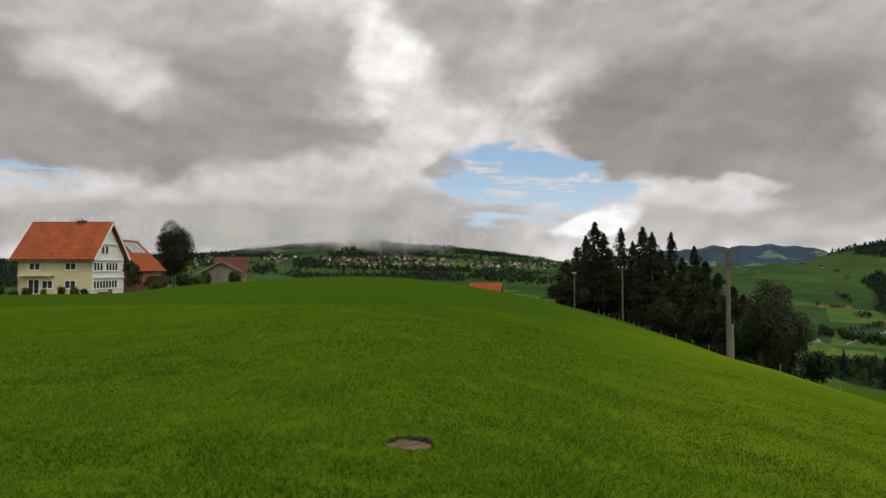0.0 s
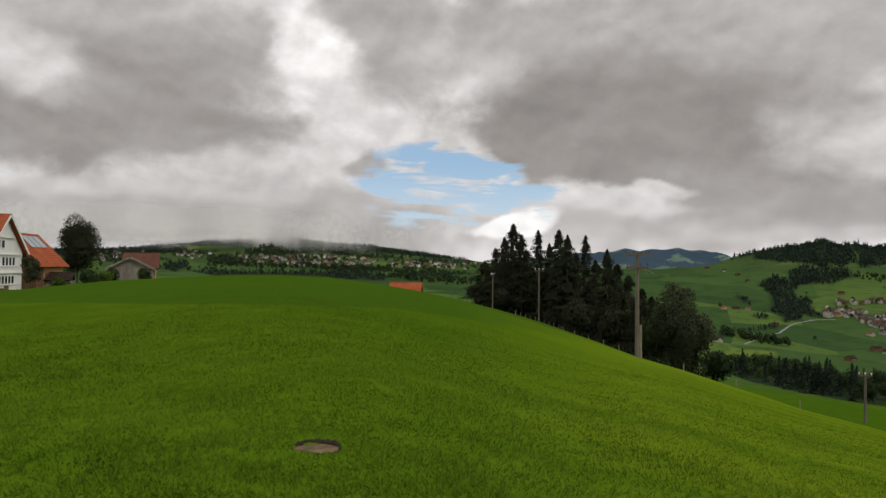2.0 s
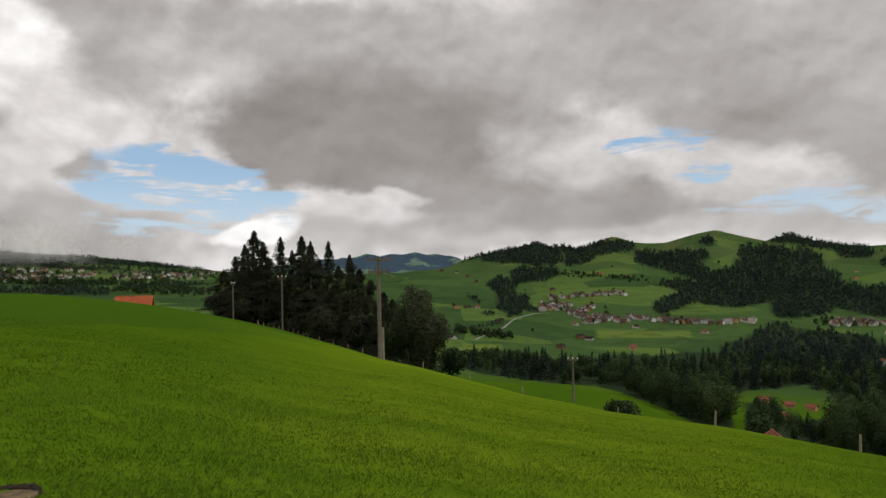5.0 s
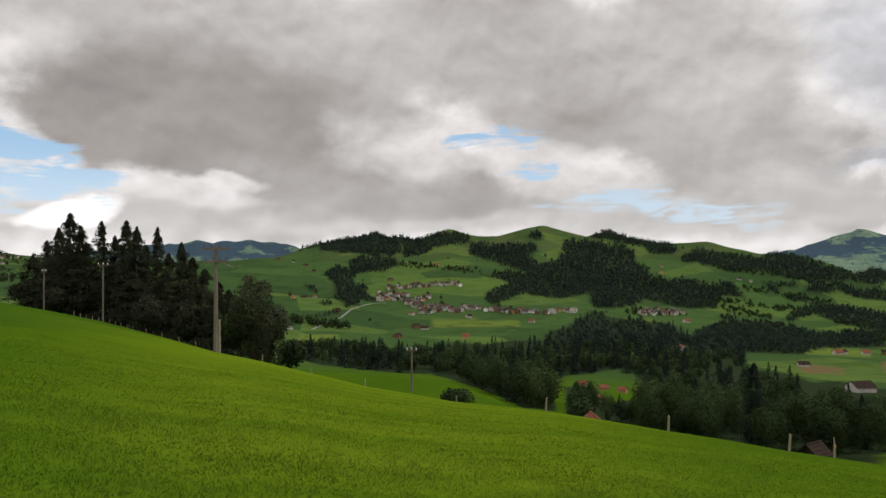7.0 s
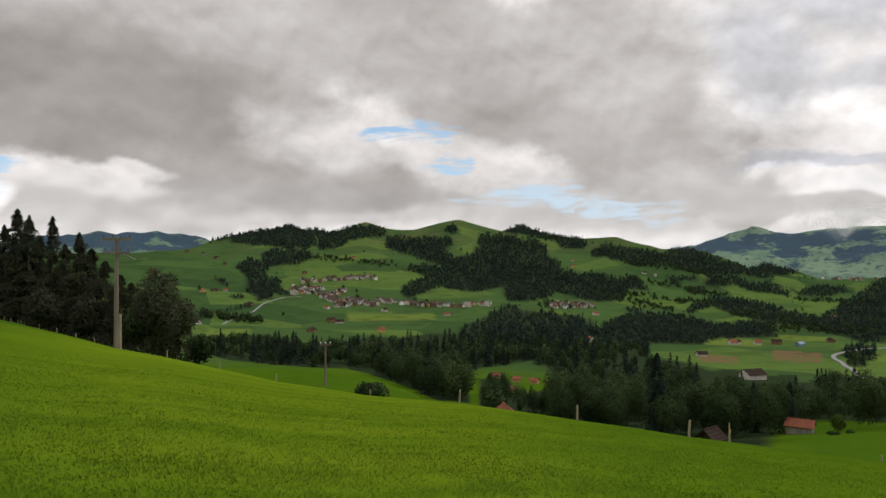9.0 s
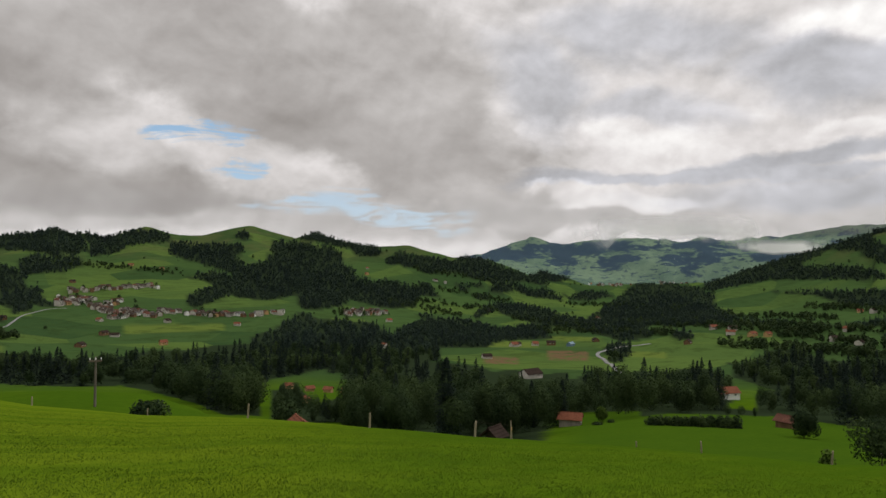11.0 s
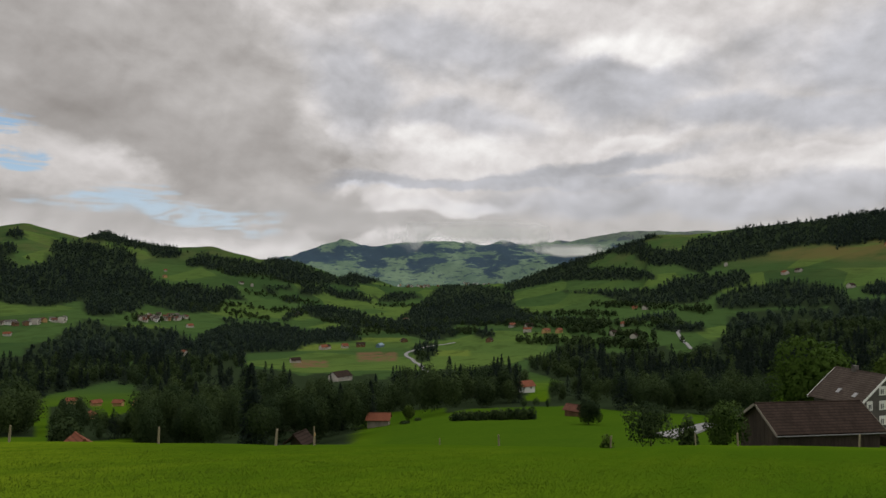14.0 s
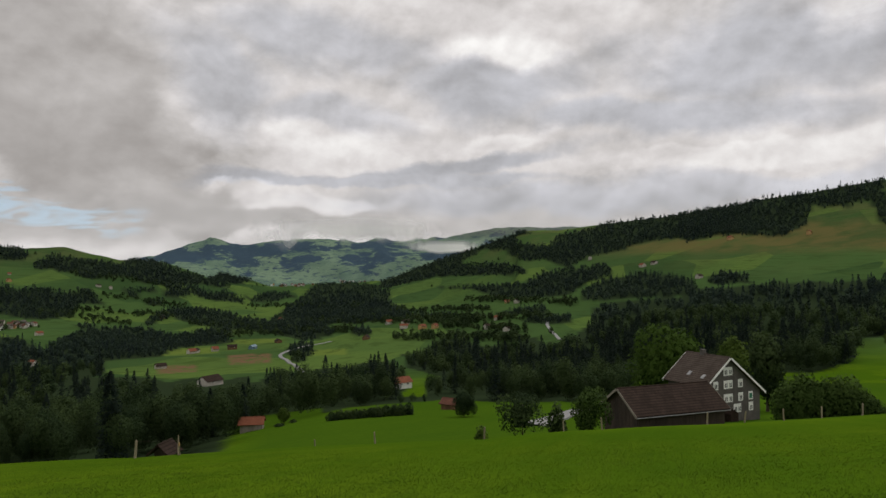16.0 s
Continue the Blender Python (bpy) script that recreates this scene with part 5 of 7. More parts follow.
class Gabled:
    """A gabled building: the ridge runs along its own y from the front gable at y = 0."""

    def __init__(self, name, label, category, m, length, left, right, top, slope, wall, roof, verge=None, over=0.5, sunk=1.5, group="", wall_name="wall"):
        self.left, self.right, self.length, self.top, self.slope = left, right, length, top, slope
        self.clad = 0.0                 # thickness of boarding on the front
        self.thing = empty(name, label, category, m, group)
        self.over, self.roof_mat, self.slopes = over, roof, {}
        zl, zr = top - slope * left, top - slope * right
        bm = bmesh.new()
        prism(bm, [(-left, -sunk), (right, -sunk), (right, zr - 0.08), (0, top - 0.08), (-left, zl - 0.08)], 0, length)
        part(wall_name, bm, wall, self.thing)
        for end in (-1, 1):
            w = left if end < 0 else right
            bm = bmesh.new()
            roof_slab(bm, 0, top, end * (w + over), top - slope * (w + over), -over, length + over)
            r = part("roof_slope", bm, roof, self.thing)
            self.slopes[end] = r
            if verge is not None:
                for y in (-over - 0.05, length + over):
                    bm = bmesh.new()
                    roof_slab(bm, 0, top - 0.18, end * (w + over), top - 0.18 - slope * (w + over), y, y + 0.05, 0.36)
                    part("verge_board", bm, verge, r)
        bm = bmesh.new()
        rod(bm, (0, -over, top + 0.13), (0, length + over, top + 0.13), 0.14, 0.14, 6)
        part("ridge_cap", bm, roof, self.thing)

    def courses(self, end, rise=0.32):
        """Overlapping rows of roof tiles on one slope, each with a lip over the row below."""
        w = (self.left if end < 0 else self.right) + self.over
        n = int(self.slope * w / rise)
        nx, nz = self.slope / math.hypot(1, self.slope), 1 / math.hypot(1, self.slope)
        for i in range(n):
            bm = bmesh.new()
            z0 = math.floor(self.top / rise) * rise - i * rise
            z1 = max(z0 - rise - 0.04, self.top - self.slope * w)
            x0, x1 = (self.top - z0) / self.slope, (self.top - z1) / self.slope
            ring = []
            for x, z, up in ((x0, z0, 0.01), (x1, z1, 0.055), (x1, z1, 0.0), (x0, z0, -0.03)):
                ring.append([bm.verts.new((end * (x + nx * up), y, z + nz * up + 0.012)) for y in (-self.over - 0.02, self.length + self.over + 0.02)])
            for a, b in zip(ring, ring[1:] + ring[:1]):
                bm.faces.new((a[0], a[1], b[1], b[0]))
            bm.faces.new([q[0] for q in ring])
            bm.faces.new([q[1] for q in reversed(ring)])
            bmesh.ops.recalc_face_normals(bm, faces=bm.faces[:])
            part("tile_course", bm, self.roof_mat, self.slopes[end])

    def face(self, side):
        """The place of a wall: its own x runs along the wall, its y points out of it."""
        if side == "front":
            return pose(0, 0, 0, 0, 0, 180)
        if side == "left":
            return pose(-self.left, 0, 0, 0, 0, 90)
        return pose(self.right, 0, 0, 0, 0, -90)

    def window(self, side, u0, u1, z0, z1, casements=2, frame_mat=None, pane_mat=None, label="", name="window", surround=0.09):
        """u runs along local x on the front and along local y on the sides."""
        holder = part_empty_window(self, side, u0, u1, z0, z1, casements, frame_mat or WHITE, pane_mat or GLASS, name, surround)
        return tagged(holder, label) if label else holder


def spot_on(b, side, u, out, z):
    out += b.clad if side == "front" else 0.0
    if side == "front":
        return (u, -out, z)
    if side == "left":
        return (-b.left - out, u, z)
    return (b.right + out, u, z)


def slab_on(b, name, side, u0, u1, z0, z1, out0, out1, mat, parent, label=""):
    p, q = spot_on(b, side, u0, out0, z0), spot_on(b, side, u1, out1, z1)
    bm = bmesh.new()
    box(bm, *[min(i, j) for i, j in zip(p, q)], *[max(i, j) for i, j in zip(p, q)])
    return part(name, bm, mat, parent, label)


def part_empty_window(b, side, u0, u1, z0, z1, casements, frame_mat, pane_mat, name, edge):
    bm = bmesh.new()

    def bar(a0, a1, c0, c1):
        p, q = spot_on(b, side, a0, 0.0, c0), spot_on(b, side, a1, 0.07, c1)
        box(bm, *[min(i, j) for i, j in zip(p, q)], *[max(i, j) for i, j in zip(p, q)])

    bar(u0 - edge, u0, z0 - edge, z1 + edge)
    bar(u1, u1 + edge, z0 - edge, z1 + edge)
    bar(u0, u1, z1, z1 + edge)
    bar(u0, u1, z0 - edge * 1.3, z0)
    step = (u1 - u0) / casements
    for i in range(1, casements):
        bar(u0 + i * step - 0.05, u0 + i * step + 0.05, z0, z1)
    frame_ob = part(name, bm, frame_mat, b.thing)
    for i in range(casements):
        slab_on(b, "pane", side, u0 + i * step + (0.05 if i else 0), u0 + (i + 1) * step - (0.05 if i < casements - 1 else 0), z0, z1, 0.004, 0.025, pane_mat, frame_ob)
    return frame_ob


def white_farmhouse():
    """The pale farmhouse with its steep orange roof."""
    b = Gabled("farmhouse", "cream and white farmhouse with a steep orange tiled roof", "house", pose(-52.0, 108, -2.25, 0, 0, 90),
               11.1, 5.0, 5.0, 10.75, 1.0, PLASTER, TILE_RED, WHITE, 0.75, 1.2)
    t = b.thing
    front = bmesh.new()
    prism(front, [(-5.02, -0.9), (5.02, -0.9), (5.02, 5.5), (0, 10.5), (-5.02, 5.5)], -0.06, 0.02)
    b.clad = 0.06
    gable = part("gable_boarding", front, WHITE, t, "white painted boarding")
    for z, half in ((2.25, 5.0), (4.95, 4.7), (7.45, 2.5)):
        slab_on(b, "string_course", "front", -half, half, z, z + 0.16, 0.0, 0.22, WHITE, gable)
    for z, half in ((3.35, 5.0), (0.65, 5.0)):
        slab_on(b, "sill_board", "front", -half, half * 0.72, z - 0.1, z, 0.0, 0.14, WHITE, gable)
    for i in range(3):
        u = -4.7 + i * 0.95
        b.window("front", u, u + 0.72, 3.45, 4.6, 1)
    for i in range(4):
        u = -0.95 + i * 0.98
        b.window("front", u, u + 0.74, 3.45, 4.6, 1)
    for i in range(8):
        u = -4.75 + i * 0.94
        b.window("front", u, u + 0.70, 0.75, 1.85, 1)
    for u in (-2.4, -1.2):
        b.window("front", u, u + 0.85, 6.0, 7.1, 1)
    slab_on(b, "door", "front", -0.2, 0.9, -0.6, 0.45, 0.06, 0.14, WOOD_BROWN, t, "dark brown cellar door")
    slab_on(b, "bench", "front", -3.6, -1.4, -0.3, 0.15, 0.1, 0.55, TILE_MID, t, "faded red bench")
    for v0, v1, z0, z1 in ((7.8, 9.3, 3.6, 4.5), (2.5, 3.95, 3.6, 4.5), (5.9, 7.35, 0.85, 1.9), (2.5, 4.0, 0.85, 1.9), (7.9, 9.4, 0.05, 2.05)):
        b.window("left", v0, v1, z0, z1, 2, surround=0.14)
    slab_on(b, "awning", "left", 5.6, 10.6, 2.62, 2.80, 0.0, 0.9, PLASTER, t, "pale awning case")
    bm = bmesh.new()
    rod(bm, (-5.78, -0.7, 4.9), (-5.78, 11.8, 4.9), 0.10, 0.10, 8)
    rod(bm, (-5.15, 11.0, 4.9), (-5.15, 11.0, -0.5), 0.06, 0.06, 8)
    part("gutter", bm, WOOD_BROWN, t, "dark brown gutter and downpipe")
    bm = bmesh.new()
    box(bm, -0.45, 3.7, 9.9, 0.45, 4.7, 11.1)
    stack = part("chimney", bm, SHINGLE, t, "dark slate chimney")
    bm = bmesh.new()
    box(bm, -0.6, 3.55, 11.1, 0.6, 4.85, 11.2)
    rod(bm, (0, 4.2, 11.2), (0, 4.2, 11.55), 0.14, 0.14, 8)
    part("chimney_cap", bm, METAL, stack)
    bm = bmesh.new()
    rod(bm, (-1.6, 10.2, 8.9), (-1.6, 10.2, 9.5), 0.09, 0.09, 8)
    part("vent_pipe", bm, METAL, t)
    b.courses(-1)


def orange_barn():
    b = Gabled("barn", "timber barn with an orange tiled roof behind the farmhouse", "barn", pose(-54.6, 113.9, -2.0, 0, 0, 0),
               9.6, 5.0, 4.4, 8.1, 1.02, WOOD_BROWN, TILE_RED, None, 0.7, 1.2)
    t = b.thing
    slab_on(b, "plaster_panel", "right", 2.4, 9.5, -0.6, 3.3, 0.0, 0.03, OCHRE, t, "ochre rendered wall")
    slab_on(b, "sliding_door", "right", 3.0, 4.0, -0.6, 2.0, 0.03, 0.12, WOOD_BROWN, t)
    slab_on(b, "sliding_door", "right", 5.2, 6.1, -0.6, 2.0, 0.03, 0.12, WOOD_BROWN, t)
    for i in range(4):
        slab_on(b, "white_slat", "right", 4.08 + i * 0.28, 4.22 + i * 0.28, -0.5, 1.9, 0.05, 0.1, WHITE, t)
    for v in (6.9, 8.3):
        b.window("right", v, v + 0.8, 1.0, 2.0, 1, WOOD_BROWN)
    # glass panels lie on the slope that faces the valley
    m = pose(0, 0, 0, 0, math.degrees(math.atan(1.02)), 0)
    tilt = Matrix.Translation((0, 0, 8.1)) @ m
    for i in range(3):
        bm = bmesh.new()
        box(bm, 0.5, 3.0 + i * 1.9, 0.18, 3.0, 4.75 + i * 1.9, 0.26, tilt)
        panel = part("solar_panel", bm, PANEL, t, "grey glass roof panel")
        for y in (2.94, 4.75):
            box_part("panel_edge", (0.42, y + i * 1.9, 0.17, 3.08, y + 0.06 + i * 1.9, 0.30), METAL, panel, "", tilt)
    b.courses(1)


def grey_barn():
    p = at(17.7, 168)
    b = Gabled("hay_barn", "grey weathered board barn with a low gable", "barn", Matrix.Translation(p) @ pose(0, 0, 0.2, 0, 0, 14), 11.0, 4.3, 4.6, 4.9, 0.52, WOOD_GREY, TILE_OLD, WOOD_GREY, 0.6)
    for u in (-2.9, -0.4, 1.9):
        b.window("front", u, u + 0.7, 0.9, 1.4, 1, WOOD_GREY)
    for i in range(9):
        slab_on(b, "wall_board", "front", -4.2 + i * 0.97, -3.27 + i * 0.97, -0.6, 2.5, 0.0, 0.03, WOOD_GREY, b.thing)
    q = at(15.9, 178)
    c = Gabled("farmhouse", "wooden farmhouse with a faded red tile roof", "house", Matrix.Translation(q) @ pose(0, 0, 0.2, 0, 0, -78), 6.2, 3.6, 3.6, 6.1, 0.8, OCHRE, TILE_OLD, WOOD_BROWN, 0.8)
    c.thing.matrix_world = Matrix.Translation(q) @ pose(0, 0, 0.2, 0, 0, 104)
    for v in (0.8, 3.4):
        c.window("left", v, v + 1.1, 1.9, 2.8, 2, WOOD_BROWN)
    for u in (-2.2, 0.6):
        c.window("front", u, u + 1.2, 1.8, 2.9, 2, WHITE)
    bm = bmesh.new()
    box(bm, -0.3, 2.6, 5.5, 0.3, 3.2, 7.0)
    part("chimney", bm, SHINGLE, c.thing)


def stone_hut():
    p = at(21.6, 128)
    b = Gabled("hut", "small stone hut with a brown roof among bushes", "hut", Matrix.Translation(p) @ pose(0, 0, -0.3, 0, 0, 105), 3.4, 1.5, 1.5, 2.0, 0.6, CONCRETE, TILE_DARK, None, 0.4)
    b.window("front", -0.4, 0.4, 0.8, 1.5, 1)


def dark_house():
    m = pose(126.2, -51.1, -27.2, 0, 0, -63.2)
    b = Gabled("gable_house", "dark shingled house with white window frames and a brown roof", "house", m, 8.9, 5.5, 8.2, 11.45, 0.765, SHINGLE, TILE_GREY, WHITE, 0.7, 3.0)
    t = b.thing
    rows = ((9.8, 8.3), (7.45, 5.95), (5.0, 3.5), (3.05, 1.5))
    wide = [(-1.15, 1.1, 0), (-1.15, 1.1, 1), (-1.15, 1.1, 2), (1.3, 3.2, 3)]
    slim = [(-3.75, -2.55, 1), (-3.75, -2.55, 2), (2.55, 3.75, 1), (2.55, 3.75, 2), (5.2, 6.35, 2), (5.2, 6.35, 3)]
    for u0, u1, r in wide + slim:
        z1, z0 = rows[r]
        green = (u0, r) == (5.2, 2)
        slab_on(b, "window_surround", "front", u0, u1, z0, z1, 0.0, 0.05, WHITE, t, "white painted surround")
        n = 2 if u1 - u0 > 1.5 else 1
        b.clad = 0.05
        for i in range(n):
            w = (u1 - u0) / n
            c = u0 + (i + 0.5) * w
            if green:
                slab_on(b, "shutter", "front", c - 0.38, c + 0.38, z0 + 0.25, z1 - 0.35, 0.0, 0.05, GREEN, t, "green closed shutter")
            else:
                b.window("front", c - 0.30, c + 0.30, z0 + 0.2, z0 + 1.0, 2, surround=0.07)
        b.clad = 0.0
    tilt = Matrix.Translation((0, 0, 11.45)) @ pose(0, 0, 0, 0, -math.degrees(math.atan(0.765)), 0)
    for y0, x0 in ((4.6, -5.7), (1.2, -6.0)):
        bm = bmesh.new()
        box(bm, x0, y0, 0.14, x0 + 1.0, y0 + 0.7, 0.24, tilt)
        part("skylight", bm, METAL, t, "pale metal skylight")
    bm = bmesh.new()
    prism(bm, [(0.2, 0.3), (-1.6, 0.3), (-1.6, 1.8), (-0.7, 2.6), (0.2, 1.8)], -2.0, -0.02)
    part("porch", bm, TILE_DARK, t, "small brown roofed porch")
    bm = bmesh.new()
    box(bm, -0.4, 5.2, 10.8, 0.4, 6.0, 12.4)
    part("chimney", bm, SHINGLE, t)
    # the long shed in front of it
    s = Gabled("shed", "long dark timber shed with a brown tiled roof", "shed", pose(106.8, -26.7, -24.7, 0, 0, 199), 15.6, 4.4, 4.4, 7.1, 0.66, WOOD_DARK, TILE_DARK, WOOD_GREY, 0.6, 3.0)
    for i in range(9):
        slab_on(s, "wall_board", "front", -4.35 + i * 0.97, -3.45 + i * 0.97, -0.5, 6.4 - 0.66 * (0.5 + abs(-3.9 + i * 0.97)), 0.0, 0.035, WOOD_DARK, s.thing)
    for i in range(15):
        slab_on(s, "wall_board", "right", 0.05 + i, 0.95 + i, -0.5, 3.3, 0.0, 0.035, WOOD_DARK, s.thing)
    bm = bmesh.new()
    rod(bm, (5.05, -0.6, 3.7), (5.05, 16.2, 3.7), 0.08, 0.08, 8)
    part("gutter", bm, METAL, s.thing, "grey metal gutter")
    s.courses(1)
    b.courses(-1)


OCHRE = plain("ochre_render", (0.36, 0.22, 0.09), (0.46, 0.30, 0.14), 2.0, 0.85)
PANEL = plain("grey_glass_panel", (0.20, 0.24, 0.26), (0.28, 0.32, 0.34), 1.0, 0.2, spec=0.6, bump=0.0)
WOOD_DARK = plain("dark_old_boards", (0.026, 0.019, 0.015), (0.056, 0.041, 0.031), 4.0, 0.85, grain=(1, 1, 0.15), bump=0.5)
GREEN = plain("green_paint", (0.03, 0.16, 0.09), (0.04, 0.20, 0.12), 3.0, 0.5)
LIGHT_WALL = plain("pale_house_wall", (0.32, 0.30, 0.26), (0.52, 0.49, 0.43), 0.5, 0.85, bump=0.0)
GREY_SHEET = plain("grey_roof_sheet", (0.10, 0.10, 0.105), (0.15, 0.152, 0.155), 1.5, 0.8)
BLUE_PAINT = plain("blue_grey_sheet", (0.10, 0.17, 0.22), (0.13, 0.21, 0.27), 1.0, 0.5)
white_farmhouse()
orange_barn()
grey_barn()
stone_hut()
dark_house()


def set_building(bearing, level, turn, length, half, top, slope, wall, roof, label, name="farmhouse", category="house", beyond=120.0, lift=0.2, panes=True, verge=None, metres=None, apex=None):
    """A building of the valley, at a bearing and a level."""
    p = at(bearing, metres) if metres else site(bearing, level, beyond)
    if apex is not None:
        p.z, lift = EYE + metres * math.tan(radians(apex)) - top, 0.0
    b = Gabled(name, label, category, Matrix.Translation(p + Vector((0, 0, lift))) @ pose(0, 0, 0, 0, 0, turn), length, half, half, top, slope, wall, roof, verge, 0.6, 3.0)
    if panes:
        z = top - slope * half
        for u in (-half * 0.55, half * 0.15):
            b.window("front", u, u + 1.1, max(0.6, z - 1.6), max(1.6, z - 0.5), 2)
        for v in (length * 0.2, length * 0.6):
            b.window("left", v, v + 1.1, max(0.5, z - 1.6), max(1.5, z - 0.6), 2)
            b.window("right", v, v + 1.1, max(0.5, z - 1.6), max(1.5, z - 0.6), 2)
    return b


set_building(-4.7, 0, 80, 8.8, 4.0, 7.0, 0.75, OCHRE, TILE_RED, "farmhouse with an orange tiled roof beyond the brow", metres=215, apex=-1.4)
set_building(-52.95, 0, -40, 3.4, 1.7, 5.0, 0.75, TILE_MID, TILE_MID, "small barn whose red gable shows over the brow", "barn", "barn", metres=92, apex=-12.5, panes=False)
set_building(-68.15, 0, -100, 1.6, 0.7, 2.6, 0.85, WOOD_DARK, TILE_DARK, "low dark hut with a brown roof below the brow", "hut", "hut", metres=82, apex=-13.2, panes=False)
set_building(-75.6, -12.75, 8, 6.6, 2.4, 3.4, 0.62, WOOD_GREY, TILE_MID, "open field barn with a red tiled roof", "barn", "barn", panes=False)
set_building(-90.1, -11.8, 150, 4.6, 2.0, 3.4, 0.6, WOOD_BROWN, TILE_OLD, "brown wooden barn beside a round tree", "barn", "barn", panes=False)
set_building(-87.2, -10.1, 35, 11.0, 4.0, 6.6, 0.6, WHITE, TILE_MID, "white farmhouse with a red roof among the trees")
set_building(-72.2, -9.25, 60, 16.0, 6.0, 8.0, 0.6, LIGHT_WALL, TILE_DARK, "large farm with a brown roof behind the firs")

FARMS = [(-24.8, -1.47), (-25.4, -1.56), (-28.7, -0.12), (-29.7, -0.45), (-30.3, -0.91), (-27.5, 0.05), (-28.6, -3.01), (-29.6, -3.01), (-30.4, -3.02), (-32.3, -4.18), (-30.9, -5.22), (-28.3, -5.53),
         (-38.7, -5.52), (-39.5, -5.71), (-37.1, -6.31), (-42.8, -6.42), (-48.2, -5.12), (-38.3, -4.55), (-43.0, -4.74), (-36.5, -1.65), (-40.4, -0.43), (-42.5, -0.70), (-68.4, -7.82), (-70.5, -6.82), (-72.2, -6.72), (-58.3, -0.59), (-58.1, -1.05)]
FARMS += [(-76.7, -6.24), (-75.0, -6.64), (-73.6, -6.65), (-70.7, -6.76), (-85.9, -4.96), (-87.3, -5.00), (-87.2, -5.32), (-88.6, -5.35), (-89.6, -5.33), (-83.9, -6.16), (-94.4, -4.71), (-94.0, -5.41), (-95.4, -5.58), (-96.3, -3.32), (-95.2, -3.36),
          (-106.9, -0.25), (-106.0, -0.45), (-110.5, -1.30), (-102.1, 0.18), (-68.3, -4.03), (-76.9, -4.54), (-63.9, -1.56), (-64.6, -1.70), (-59.5, -7.00), (-60.2, -4.91), (-112.5, 1.6), (-118.0, 1.9)]

def valley_farms():
    rng = np.random.RandomState(4)
    looks = [(OCHRE, TILE_MID, "valley farmhouse with timber walls and a red roof"), (LIGHT_WALL, TILE_MID, "pale rendered farmhouse with a red tiled roof"),
             (WOOD_BROWN, TILE_DARK, "brown wooden farm with a dark roof"), (LIGHT_WALL, TILE_DARK, "pale farmhouse with a weathered brown roof")]
    for i, (b, lv) in enumerate(FARMS):
        wall, roof, label = looks[rng.randint(4)]
        if i == 28:
            wall, roof, label = BLUE_PAINT, BLUE_PAINT, "farm shed clad in blue-grey sheet metal"
        set_building(b, lv, rng.randint(0, 180), 8 + 5 * rng.rand(), 3.4 + 1.4 * rng.rand(), 5.6 + 1.4 * rng.rand(), 0.7, wall, roof, label)


valley_farms()
for b, lv, turn in ((-52.3, -10.1, 20), (-53.9, -10.35, 60), (-53.3, -11.2, 100), (-56.3, -10.6, 150), (-55.4, -10.5, 10)):
    set_building(b, lv, turn, 4.6, 1.9, 3.2, 0.6, OCHRE, TILE_MID, "small tan wooden shed in the clearing", "shed", "shed", panes=False)

# villages: bearing, level, half width, half depth, houses
VILLAGES = [(-58.0, -4.2, 1.9, 0.22, 36), (-56.9, -4.35, 1.3, 0.12, 10),
            (3.9, 0.3, 5.0, 0.45, 110), (8.5, 0.4, 1.9, 0.35, 20), (-4.5, 0.05, 2.8, 0.3, 40), (19.0, 0.45, 1.2, 0.4, 24), (13.5, 0.65, 2.0, 0.3, 10), (-8.1, 0.05, 1.5, 0.3, 14), (-77.5, -1.75, 2.2, 0.1, 18), (-82.5, -1.5, 1.6, 0.1, 10)]
# streets of houses: bearing and level of both ends, spread, houses
STREETS = [(-35.4, -2.96, -37.8, -3.15, 0.26, 34), (-37.6, -3.34, -40.0, -4.28, 0.26, 34), (-39.7, -3.90, -42.5, -4.28, 0.20, 26), (-42.3, -3.90, -45.3, -4.17, 0.14, 14), (-45.1, -4.26, -48.7, -4.33, 0.13, 18),
           (-36.1, -2.31, -39.5, -2.12, 0.13, 18), (-39.5, -2.22, -42.1, -2.02, 0.15, 18), (-38.0, -3.71, -39.7, -3.06, 0.18, 18), (-38.9, -4.46, -40.8, -4.28, 0.12, 8), (-48.9, -4.35, -51.6, -4.15, 0.08, 8)]


